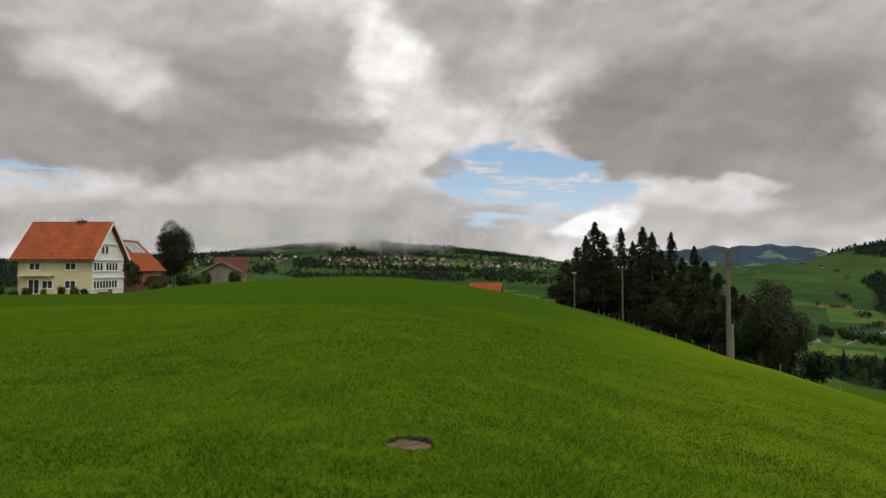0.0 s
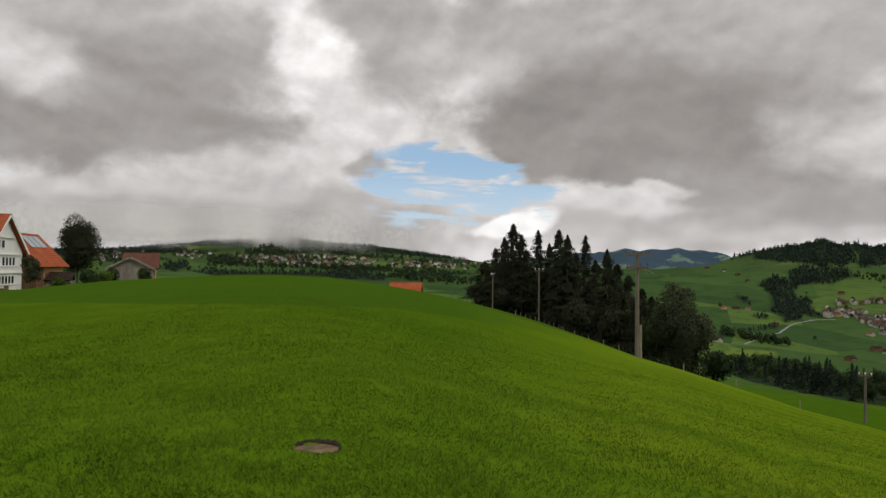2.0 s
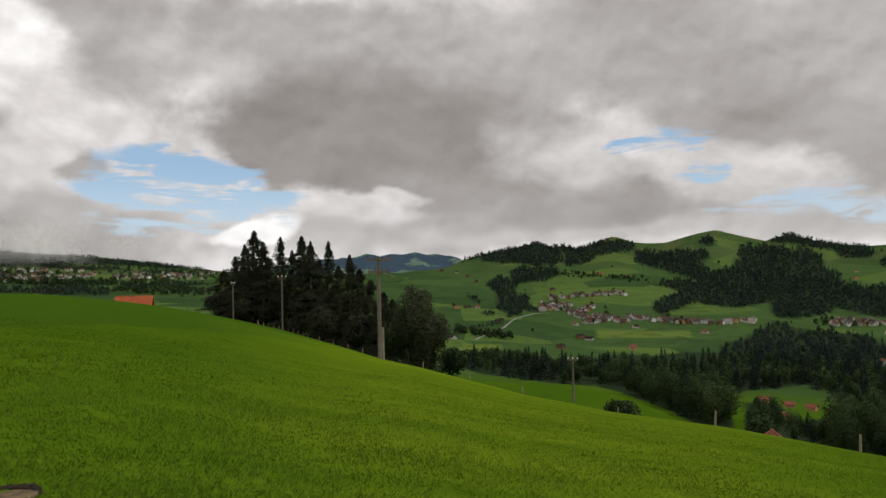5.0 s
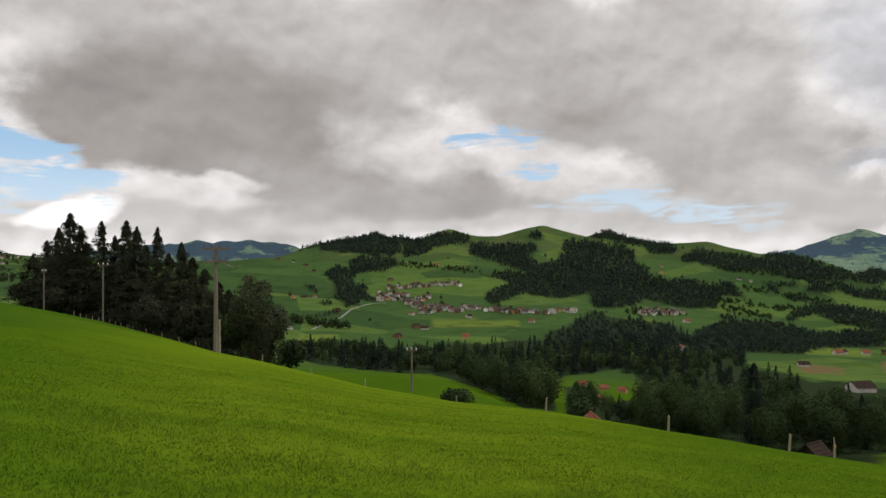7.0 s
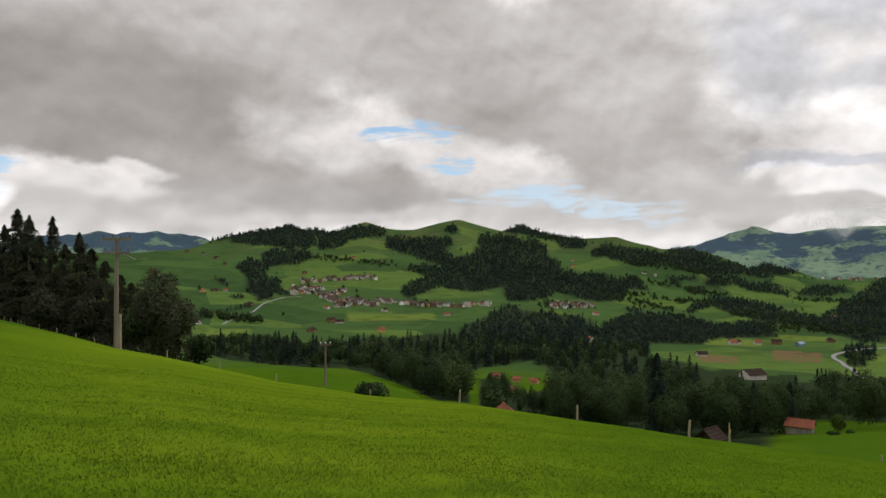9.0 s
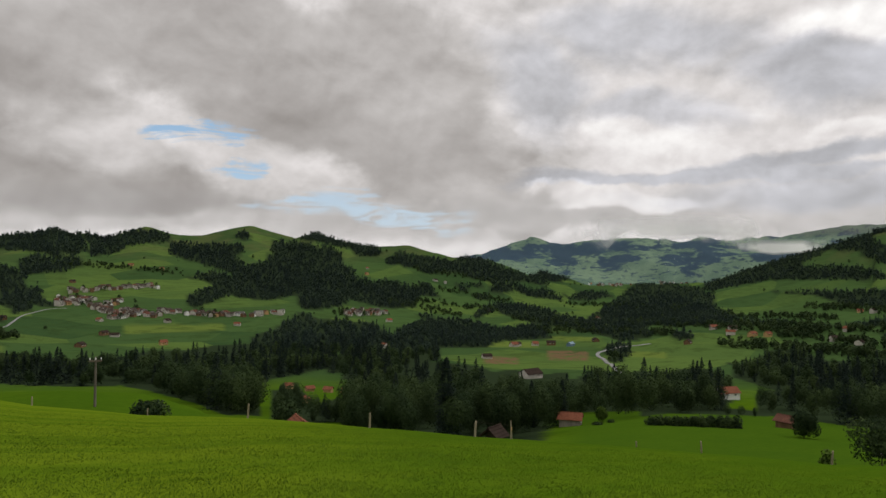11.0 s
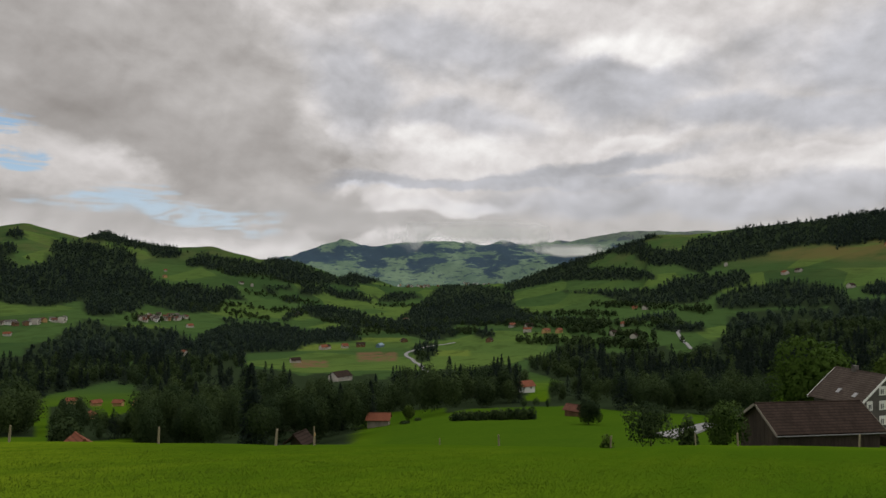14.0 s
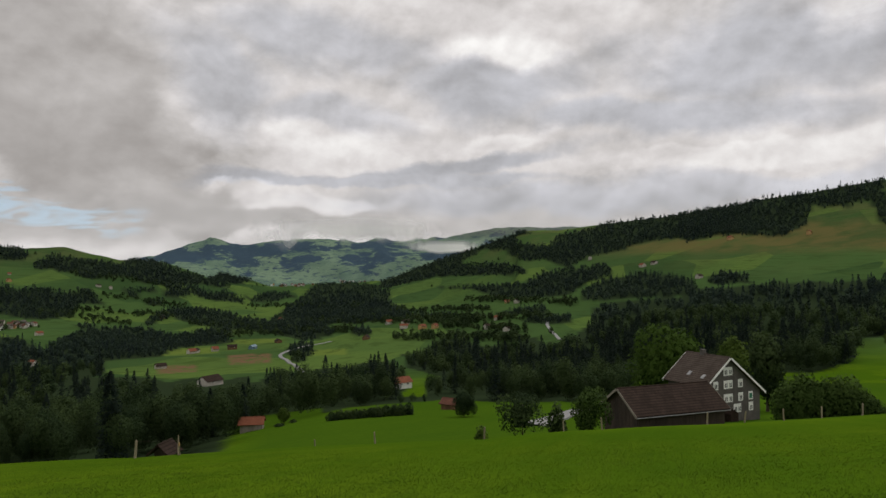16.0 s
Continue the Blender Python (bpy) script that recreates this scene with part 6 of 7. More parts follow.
def villages():
    rng = np.random.RandomState(9)
    kinds = []
    for wall, roof, label in ((LIGHT_WALL, TILE_OLD, "white village house with a red tiled roof"), (LIGHT_WALL, TILE_GREY, "white village house with a brown roof"),
                              (OCHRE, TILE_OLD, "tan village house with a red roof"), (WOOD_BROWN, TILE_GREY, "brown timber village house"),
                              (WHITE, SHINGLE, "white village house with a grey roof")):
        g = Gabled("village_house", label, "house", pose(0, 0, -400), 9.2, 3.7, 3.7, 7.6, 0.7, wall, roof, None, 0.6, 3.0, "village houses")
        for u in (-2.3, 0.9):
            slab_on(g, "window", "front", u, u + 1.4, 2.9, 4.4, 0.0, 0.06, GLASS, g.thing)
        for v in (1.2, 5.6):
            for side in ("left", "right"):
                slab_on(g, "window", side, v, v + 1.6, 2.2, 3.6, 0.0, 0.06, GLASS, g.thing)
        kinds.append(g.thing)
    used, far = set(), []
    spots = []
    for b, lv, w, d, n in VILLAGES:
        for _ in range(n):
            a, s = rng.rand() * 6.283, math.sqrt(rng.rand())
            spots.append((b + math.cos(a) * w * s, lv + math.sin(a) * d * s))
    for b0, l0, b1, l1, spread, n in STREETS:
        for i in range(n):
            f = (i + rng.rand()) / n
            spots.append((b0 + (b1 - b0) * f, l0 + (l1 - l0) * f + spread * rng.uniform(-1, 1)))
    for bb, lv in spots:
        p = site(bb, lv, 400.0)
        m = Matrix.Translation(p + Vector((0, 0, 0.3))) @ pose(0, 0, 0, 0, 0, rng.choice([20, 110, 35, 80, 150]) + rng.randint(-12, 12))
        k = rng.choice(5, p=[0.24, 0.34, 0.06, 0.18, 0.18])
        if bb > -12.0:
            far.append((k, m))
            continue
        if k not in used:
            used.add(k)
            kinds[k].matrix_world = m
        else:
            copy_thing(kinds[k], m)
    # the village on the far hill: too small and too many to pick apart
    verts, faces, mats, index = [], [], [], []
    for k, m in far:
        for ob in [c for c in kinds[k].children_recursive if c.type == "MESH"]:
            mat = ob.data.materials[0]
            if mat not in mats:
                mats.append(mat)
            local = kinds[k].matrix_world.inverted() @ ob.matrix_world if ob.parent != kinds[k] else ob.matrix_parent_inverse @ ob.matrix_basis
            start = len(verts)
            verts += [tuple(m @ local @ v.co) for v in ob.data.vertices]
            faces += [[start + q for q in f.vertices] for f in ob.data.polygons]
            index += [mats.index(mat)] * len(ob.data.polygons)
    me = bpy.data.meshes.new("far_village")
    me.from_pydata(verts, [], faces)
    for mat in mats:
        me.materials.append(mat)
    me.polygons.foreach_set("material_index", index)
    tagged(new("far_village", me), "village of small white and brown houses on the far hill", "village", kind="stuff")
    # blocks of flats at the village's edge
    for b, lv in ((-49.8, -4.3), (-51.4, -4.22), (-35.7, -3.3), (-36.4, -3.1)):
        p = site(b, lv, 400.0)
        g = Gabled("apartment_block", "pale apartment block with a shallow roof", "apartment building", Matrix.Translation(p) @ pose(0, 0, 0, 0, 0, 110), 16, 5, 5, 9.5, 0.12, LIGHT_WALL, SHINGLE, None, 0.4, 3.0)
        for v in (1.2, 4.8, 8.4, 12.0):
            for z in (1.0, 3.8, 6.6):
                for side in ("left", "right"):
                    slab_on(g, "window", side, v, v + 2.2, z, z + 1.6, 0.0, 0.06, GLASS, g.thing)


villages()


# ---- poles, posts and the covered pit ----
POLE_WOOD = plain("weathered_pole_wood", (0.11, 0.095, 0.075), (0.19, 0.165, 0.13), 5.0, 0.9, grain=(1, 1, 0.1), bump=0.5)
ARM_WOOD = plain("dark_crossarm_wood", (0.085, 0.065, 0.045), (0.15, 0.12, 0.085), 6.0, 0.85, grain=(0.15, 1, 1), bump=0.4)


def power_pole(bearing, metres, height, arms, label, width=0.17, stub=False):
    p = at(bearing, metres)
    t = empty("power_pole", label, "utility pole", Matrix.Translation(p) @ pose(0, 0, 0, 0, 0, bearing), "power poles on the slope")
    bm = bmesh.new()
    rod(bm, (0, 0, -0.6), (0, 0, height), width, width * 0.72, 12)
    part("post", bm, POLE_WOOD, t)
    if stub:
        bm = bmesh.new()
        rod(bm, (0.30, 0.05, -0.5), (0.28, 0.05, 2.9), 0.14, 0.13, 10)
        part("stub_post", bm, CONCRETE, t, "grey concrete stub")
    for z, half in arms:
        bm = bmesh.new()
        box(bm, -half, -0.24, z - 0.10, half, -0.08, z + 0.10)
        beam = part("crossarm", bm, ARM_WOOD, t)
        n = 4 if half > 0.9 else 3
        for i in range(n):
            x = -half + 0.12 + i * (2 * half - 0.24) / (n - 1)
            bm = bmesh.new()
            rod(bm, (x, -0.16, z + 0.07), (x, -0.16, z + 0.22), 0.02, 0.02, 6)
            rod(bm, (x, -0.16, z + 0.2), (x, -0.16, z + 0.40), 0.07, 0.045, 8)
            part("insulator", bm, GLASS if half > 0.9 else WHITE, beam)
    if stub:
        for x0, x1, z in ((-0.2, -0.95, height - 1.35), (0.2, 0.85, height - 1.35), (0.45, 1.5, height - 1.45)):
            bm = bmesh.new()
            rod(bm, (x0, 0.3, z), (x1, 1.2, z - 0.5), 0.045, 0.03, 6)
            part("line_bracket", bm, METAL, t)
    return t


power_pole(-22.3, 66.0, 9.55, [(9.3, 1.15), (8.15, 1.0)], "tall grey wooden power pole with two crossarms", 0.21, True)
power_pole(-14.48, 117.0, 8.9, [(8.5, 0.75)], "grey wooden power pole with white insulators before the firs", 0.14)
power_pole(-10.7, 128.0, 6.3, [(6.1, 0.4)], "thin grey power pole at the end of the firs", 0.11)
power_pole(-8.62, 185.0, 7.6, [], "bare wooden pole on the lower meadow", 0.13)
power_pole(-7.3, 230.0, 5.0, [], "bare wooden pole on the lower meadow", 0.13)
power_pole(-37.9, 98.0, 6.2, [(5.7, 0.75)], "dark wooden power pole on the meadow knoll", 0.17)


def fence_posts():
    bm = bmesh.new()
    rod(bm, (0, 0, -0.5), (0, 0, 1.05), 0.085, 0.075, 8)
    bmesh.ops.create_cone(bm, cap_ends=True, segments=8, radius1=0.075, radius2=0.03, depth=0.06, matrix=Matrix.Translation((0, 0, 1.08)))
    first = part("fence_post", bm, POST)
    tagged(first, "weathered pale wooden fence post standing in the grass", "fence post", "fence posts along the brow")
    rows = [(-12.6, 1.04), (-13.0, 1.03), (-13.4, 1.03), (-13.8, 1.02), (-14.2, 1.01), (-14.9, 1.01), (-15.3, 1.0), (-15.7, 1.0), (-16.1, 1.0), (-16.5, 0.99), (-17.4, 0.98), (-18.5, 0.97), (-19.7, 0.99), (-20.9, 1.0),
            (-25.8, 1.0), (-29.6, 1.0), (-33.9, 1.05), (-41.4, 1.25), (-48.6, 1.0), (-58.1, 1.0), (-66.6, 1.0), (-79.6, 1.5), (-84.3, 1.2), (-93.0, 1.05), (-99.4, 1.2), (-102.3, 1.0), (-110.1, 1.0), (-112.7, 1.0), (-115.35, 1.0), (-117.8, 1.0), (-120.3, 1.0)]
    rng = np.random.RandomState(2)
    for i, (b, f) in enumerate(rows):
        r = float(table(BROW, 2, b)) * f
        m = Matrix.Translation(at(b, r)) @ pose(0, 0, 0, rng.randn() * 3, rng.randn() * 3, rng.randint(0, 90))
        m = m @ Matrix.Diagonal((1.0, 1.0, 1.08, 1) if b < -45 else (0.75, 0.75, 0.72, 1))
        if i == 0:
            first.matrix_world = m
        else:
            copy_thing(first, m)
    # braced end post with a tag beside the hut
    t = empty("braced_post", "leaning braced wooden post with a yellow tag", "fence post", Matrix.Translation(at(-69.5, 39.5)))
    for a, c in (((0, 0, -0.3), (0.05, 0, 1.0)), ((0.55, 0.1, -0.3), (0.06, 0, 0.85)), ((-0.2, -0.1, -0.3), (0.02, 0, 0.6))):
        bm = bmesh.new()
        rod(bm, a, c, 0.035, 0.03, 6)
        part("brace", bm, POST, t)
    box_part("tag", (-0.1, -0.09, 0.5, 0.03, -0.06, 0.66), OCHRE, t, "yellow tag")
    a, c = at(-66.6, 38.0, 0.95), at(-69.5, 39.5, 0.9)
    for drop in (0.15, ):
        bm = bmesh.new()
        rod(bm, a - Vector((0, 0, drop)), c - Vector((0, 0, drop)), 0.005, 0.005, 5)
        tagged(part("fence_wire", bm, WOOD_DARK), "thin grey fence wire between two posts", "wire")


LID = plain("worn_tan_concrete", (0.075, 0.050, 0.024), (0.19, 0.135, 0.070), 16.0, 0.95, bump=0.7)
POST = plain("pale_post_wood", (0.20, 0.17, 0.11), (0.32, 0.27, 0.18), 8.0, 0.9, grain=(1, 1, 0.1), bump=0.5)
fence_posts()


def pit_cover():
    p = at(PIT[0], PIT[1])
    t = empty("pit_cover", "worn tan concrete lid sunk in dark bare soil in the grass", "manhole cover", Matrix.Translation(p - Vector((0, 0, 0.012))))
    rng = np.random.RandomState(3)
    bm = bmesh.new()
    bmesh.ops.create_circle(bm, cap_ends=True, segments=36, radius=0.205)
    made = bmesh.ops.extrude_face_region(bm, geom=list(bm.faces))
    for v in [g for g in made["geom"] if isinstance(g, bmesh.types.BMVert)]:
        v.co.z += 0.020
        v.co.x *= 0.97
        v.co.y *= 0.97
    for v in bm.verts:
        v.co.xy *= 1.0 + 0.07 * noise.noise(v.co * 9.0)
        v.co.x *= 1.08
        v.co.y *= 0.9
        v.co.z += 0.012
    part("lid", bm, LID, t)
    # the raised ring of soil round the lid, higher on the far side to fit the camera's view
    bm = bmesh.new()
    rings = []
    for q, (r, z) in enumerate(((0.02, 0.018), (0.190, 0.016), (0.204, 0.050), (0.210, 0.064), (0.224, 0.064), (0.246, 0.026))):
        ring = []
        for i in range(64):
            a = i * math.tau / 64
            far = 0.15 + 0.85 * min(1.0, max(0.0, 0.30 + math.sin(a)))
            g = noise.fractal(Vector((math.cos(a) * 6, math.sin(a) * 6, q * 0.7)), 0.7, 2.0, 4)
            rr = r + 0.018 * g + 0.012 * far * (q > 2)
            ring.append(bm.verts.new((math.cos(a) * rr, math.sin(a) * rr * 0.95, (z if q < 2 else z * far) + 0.010 * g * (1 < q < 5))))
        rings.append(ring)
    for a, b in zip(rings, rings[1:]):
        for i in range(64):
            bm.faces.new((a[i], a[(i + 1) % 64], b[(i + 1) % 64], b[i]))
    part("soil_rim", bm, SOIL, t)


pit_cover()


# ---- trees that can be told apart ----
def fir_stand():
    firs = [(-10.0, 0.5, 152, 3.2), (-10.9, 1.5, 146, 3.0), (-11.6, 2.4, 142, 3.4), (-12.35, 3.45, 138, 3.6), (-13.0, 2.6, 134, 3.0), (-13.4, 1.4, 146, 3.2), (-14.4, 2.95, 132, 2.5), (-15.3, 1.9, 134, 2.8),
            (-16.05, 3.0, 128, 3.0), (-16.75, 2.6, 124, 2.8), (-17.4, 1.2, 126, 3.0), (-18.2, 2.55, 116, 2.0), (-19.0, 0.6, 114, 2.8), (-19.9, 1.45, 108, 2.6), (-20.7, 0.3, 104, 2.6), (-21.6, -0.6, 98, 2.6), (-22.6, -1.6, 94, 2.4), (-23.4, -2.2, 92, 2.4)]
    for i, (b, top, r, rad) in enumerate(firs):
        p = at(b, r)
        h = EYE + r * math.tan(radians(top)) - p.z
        tree(p, h * 1.02, rad * 2.1, "tall dark green fir in the stand below the brow", "fir tree", "fir", 15000, STAND_FIR, "stand of firs", 20 + i, 0.03, name="fir_tree")
    for i, (b, top, r, rad) in enumerate([(-9.6, -1.2, 148, 3.0), (-11.4, -1.6, 132, 2.4), (-17.9, -2.6, 104, 2.6), (-20.4, -3.0, 96, 2.4)]):
        p = at(b, r)
        tree(p, EYE + r * math.tan(radians(top)) - p.z, rad, "dark broadleaf undergrowth tree among the firs", "tree", "leafy", 2600, STAND_FIR, "stand of firs", 60 + i, 0.0)


def single_trees():
    def put(b, r, top, rad, label, n=3000, mat=None, seed=1, base=0.12, name="tree", cat="tree", lobes=12, flat=1.0, drop=0.0, loose=0.0, leaf=1.0):
        p = at(b, r, -drop)
        h = max(0.8, EYE + r * math.tan(radians(top)) - p.z)
        base = -0.45 if cat in ("bush", "hedge") else base
        return tree(p, h, rad, label, cat, "leafy", n, mat or LEAF, "", seed, base, name=name, lobes=lobes, flat=flat, loose=loose, leaf=leaf)

    put(21.2, 150, 3.15, 3.9, "large dark round lime tree behind the hut", 26000, STAND_FIR, 71, 0.06, lobes=26, leaf=1.1, loose=0.45)
    put(24.1, 112, 0.45, 1.05, "slim young tree by the farmhouse corner", 1300, LEAF_GREY, 72, 0.2, lobes=12, loose=1.0)
    put(20.4, 124, -0.4, 1.8, "bushy shrub beside the hut", 1200, WOODS, 73, 0.02, "bush", "bush")
    put(19.3, 126, -0.55, 1.5, "bushy shrub beside the hut", 1000, LEAF, 74, 0.02, "bush", "bush")
    put(22.4, 122, -0.9, 1.2, "bushy shrub beside the hut", 900, LEAF, 75, 0.02, "bush", "bush")
    put(18.9, 166, -0.1, 1.5, "round shrub by the grey barn", 900, WOODS, 76, 0.02, "bush", "bush")
    put(16.7, 160, -0.2, 1.6, "round shrub by the grey barn", 900, WOODS, 77, 0.02, "bush", "bush")
    for i, (b, top, rad) in enumerate([(32.6, -1.35, 1.0), (31.7, -1.5, 0.8), (30.9, -1.35, 0.9), (29.9, -1.6, 0.6), (28.7, -1.3, 0.7), (27.9, -1.3, 0.8), (27.3, -1.5, 0.7), (33.4, -1.1, 1.3)]):
        put(b, 113, top, rad, "garden shrub in front of the farmhouse", 700, (WOODS, LEAF, RED_LEAF)[(i * 2) % 3 if i in (4, 5) else i % 2], 80 + i, 0.02, "shrub", "bush")
    put(-25.2, 80, -1.6, 2.3, "loose grey-green birch-like tree below the pole", 11000, LEAF_GREY, 90, 0.0, lobes=20, loose=1.0)
    put(-26.5, 84, -3.5, 2.5, "loose grey-green tree below the pole", 7000, LEAF_GREY, 91, 0.0, lobes=16, loose=0.9)
    put(-24.2, 82, -3.0, 2.6, "dark tree beside the fir stand", 3000, WOODS, 92, 0.05)
    put(-28.2, 90, -6.0, 2.2, "low tree at the edge of the slope", 2000, WOODS, 93, 0.03)
    put(-41.4, 92, -10.0, 2.6, "dark round bush on the meadow knoll", 1800, WOODS, 94, 0.02, "bush", "bush")
    put(-51.9, 108, -10.9, 2.6, "dark tree above the red barn roof", 2600, WOODS, 95, 0.03)
    put(-91.7, 178, -10.25, 3.5, "round dense dark green tree in the meadow", 5000, WOODS, 96, 0.04, lobes=8)
    put(-96.2, 66, -10.4, 2.5, "spreading old apple tree on the slope", 3000, WOODS, 97, 0.12, lobes=16, loose=1.0, leaf=0.7)
    put(-92.9, 70, -12.9, 0.9, "small bush beside a fence post", 700, LEAF, 98, 0.02, "bush", "bush")
    put(-77.2, 226, -11.2, 2.4, "light green tree beside the field barn", 2000, LEAF, 99, 0.05)
    put(-77.9, 222, -12.2, 1.6, "round shrub in the meadow", 1000, WOODS, 100, 0.02, "bush", "bush")
    put(-76.9, 215, -12.45, 2.2, "round shrub in the meadow", 1000, WOODS, 101, 0.02, "bush", "bush")
    for i in range(11):
        put(-81.0 - i * 0.62, 196 + (i % 3), -11.65 + 0.05 * i, 1.9, "clipped shrub in the long field hedge", 700, WOODS, 110 + i, 0.02, "hedge_shrub", "hedge")
    put(-108.3, 158, -5.3, 9.0, "broad bright green walnut tree behind the house", 13000, BRIGHT_LEAF, 130, 0.0, lobes=26, loose=0.5, leaf=1.3)
    put(-101.7, 84, -10.1, 2.0, "light green fruit tree beside the shed", 3800, LEAF_DEEP, 131, -0.1, lobes=14, loose=0.8)
    put(-99.0, 92, -11.2, 1.5, "small shrub by the grey outbuilding", 900, WOODS, 132, 0.02, "bush", "bush")
    put(-114.8, 172, -4.9, 4.6, "tall dark tree behind the house", 4600, WOODS, 133, 0.05)
    put(-112.6, 182, -5.4, 4.6, "light green tree behind the house", 4000, LEAF, 134, 0.05)
    for i, (b, top, rad) in enumerate([(-116.6, -7.6, 2.6), (-117.6, -8.0, 2.6), (-118.8, -7.7, 2.8), (-120.0, -8.2, 2.6), (-120.9, -9.2, 2.0), (-115.9, -8.6, 2.0)]):
        put(b, 84, top, rad, "dense green bush behind the fence", 4200, LEAF_DEEP, 140 + i, 0.02, "bush", "bush")
    p = at(-122.2, 63)
    t = empty("leaning_tree", "dark leaning bare trunk at the fence", "tree", Matrix.Translation(p) @ pose(0, 0, 0, 0, 0, -122))
    bm = bmesh.new()
    pts = [(0, 0, -0.4), (0.25, 0, 0.9), (0.6, 0, 2.2), (0.95, 0, 3.8), (1.3, 0, 5.6)]
    for i in range(4):
        rod(bm, pts[i], pts[i + 1], 0.15 - 0.02 * i, 0.13 - 0.02 * i, 8)
    rod(bm, pts[2], (-0.6, 0, 2.5), 0.06, 0.02, 6)
    rod(bm, pts[3], (1.9, 0.3, 5.0), 0.05, 0.02, 6)
    part("trunk", bm, BARK, t)
    verts, shade, tone = leafy_crown(1500, 7.5, 2.2, np.random.RandomState(8), 10, 0.6)
    crown_object((verts + np.array([1.6, 0, 0]), shade, tone), LEAF, t)


LEAF_DEEP = foliage("deep_green_leaves", (0.034, 0.062, 0.014), (0.062, 0.100, 0.024), (0.046, 0.078, 0.018))
LEAF_GREY = foliage("grey_green_leaves", (0.040, 0.048, 0.026), (0.066, 0.076, 0.042), (0.052, 0.060, 0.032))
RED_LEAF = foliage("dark_red_leaves", (0.05, 0.018, 0.014), (0.09, 0.035, 0.022), (0.06, 0.03, 0.02))
fir_stand()
single_trees()


def lone_valley_trees():
    """Single trees and hedgerows on the valley pastures."""
    rng = np.random.RandomState(21)
    out = []
    shapes = [leafy_crown(60, 1.0, 0.42, rng, 7, 0.02, 0.13) for _ in range(6)]
    hedges = [(-60.0, -3.4, -66.0, -4.4), (-64.0, -2.2, -70.0, -3.3), (-70.0, -4.6, -78.0, -5.3), (-79.0, -4.7, -93.0, -5.0), (-84.0, -4.1, -94.0, -3.9), (-90.0, -5.2, -97.0, -5.7), (-33.0, -5.6, -28.5, -4.9),
              (-35.0, -0.2, -44.0, -1.0), (-62.0, -0.6, -69.0, -1.6), (-2.0, -1.0, -9.0, -1.4), (12.0, 0.0, -6.0, -0.6),
              (-72.0, -5.6, -83.0, -5.5), (-86.0, -6.2, -97.0, -6.4), (-62.0, -3.2, -69.0, -4.0), (-74.0, -3.3, -84.0, -3.6), (-88.0, -4.6, -99.0, -4.7), (-92.0, -3.1, -101.0, -3.4)]
    spots = []
    for b0, l0, b1, l1 in hedges:
        n = int(abs(b1 - b0) * 13)
        for i in range(n):
            f = rng.rand()
            spots.append((b0 + (b1 - b0) * f, l0 + (l1 - l0) * f + 0.10 * rng.randn()))
    for _ in range(60):
        spots.append((-20 - 80 * rng.rand(), -6.5 + 7.5 * rng.rand()))
    for _ in range(260):
        spots.append((34 - 46 * rng.rand(), -0.7 + 1.5 * rng.rand()))
    for b, lv, w, deep, n in VILLAGES:
        for _ in range(int(n * 0.8)):
            spots.append((b + w * 1.1 * rng.uniform(-1, 1), lv + deep * 1.2 * rng.uniform(-1, 1)))
    for b0, l0, b1, l1, spread, n in STREETS:
        for _ in range(n // 3):
            f = rng.rand()
            spots.append((b0 + (b1 - b0) * f, l0 + (l1 - l0) * f + 1.3 * spread * rng.uniform(-1, 1)))
    for b, lv in spots:
        d = reach(b, lv, 300.0)
        if d > 2900:
            continue
        p = at(b, d, -0.3)
        h = 5.0 + 9 * rng.rand() ** 1.5 + (2.0 if b > -12 else 0.0)
        grow_tree(out, shapes[rng.randint(6)], h, 0.0, p, rng.rand())
    tagged(joined_trees("hedgerow_trees", out, WOODS), "scattered hedgerow and pasture trees of the valley", "trees", kind="stuff")


lone_valley_trees()


# ---- roads ----
def road(points, width, label, beyond=150.0):
    places = [at(b, reach(b, lv, beyond), 0.25) for b, lv in points]
    dense = []
    for i in range(len(places) - 1):
        p0, p1, p2, p3 = places[max(i - 1, 0)], places[i], places[i + 1], places[min(i + 2, len(places) - 1)]
        for j in range(8):
            f = j / 8
            q = 0.5 * (2 * p1 + (p2 - p0) * f + (2 * p0 - 5 * p1 + 4 * p2 - p3) * f * f + (3 * p1 - p0 - 3 * p2 + p3) * f ** 3)
            dense.append(q)
    dense.append(places[-1])
    dense = [at(math.degrees(math.atan2(-q.x, q.y)), math.hypot(q.x, q.y), 0.5) for q in dense]
    bm = bmesh.new()
    rows = []
    for i, q in enumerate(dense):
        d = (dense[min(i + 1, len(dense) - 1)] - dense[max(i - 1, 0)])
        s = Vector((-d.y, d.x, 0)).normalized() * width / 2
        rows.append([bm.verts.new(q + s), bm.verts.new(q - s), bm.verts.new(q - s * 1.1 - Vector((0, 0, 1.2))), bm.verts.new(q + s * 1.1 - Vector((0, 0, 1.2)))])
    for a, b in zip(rows, rows[1:]):
        for i in range(4):
            j = (i + 1) % 4
            bm.faces.new((a[i], b[i], b[j], a[j]))
    tagged(part("road", bm, ASPHALT, None), label, "road", kind="structure")


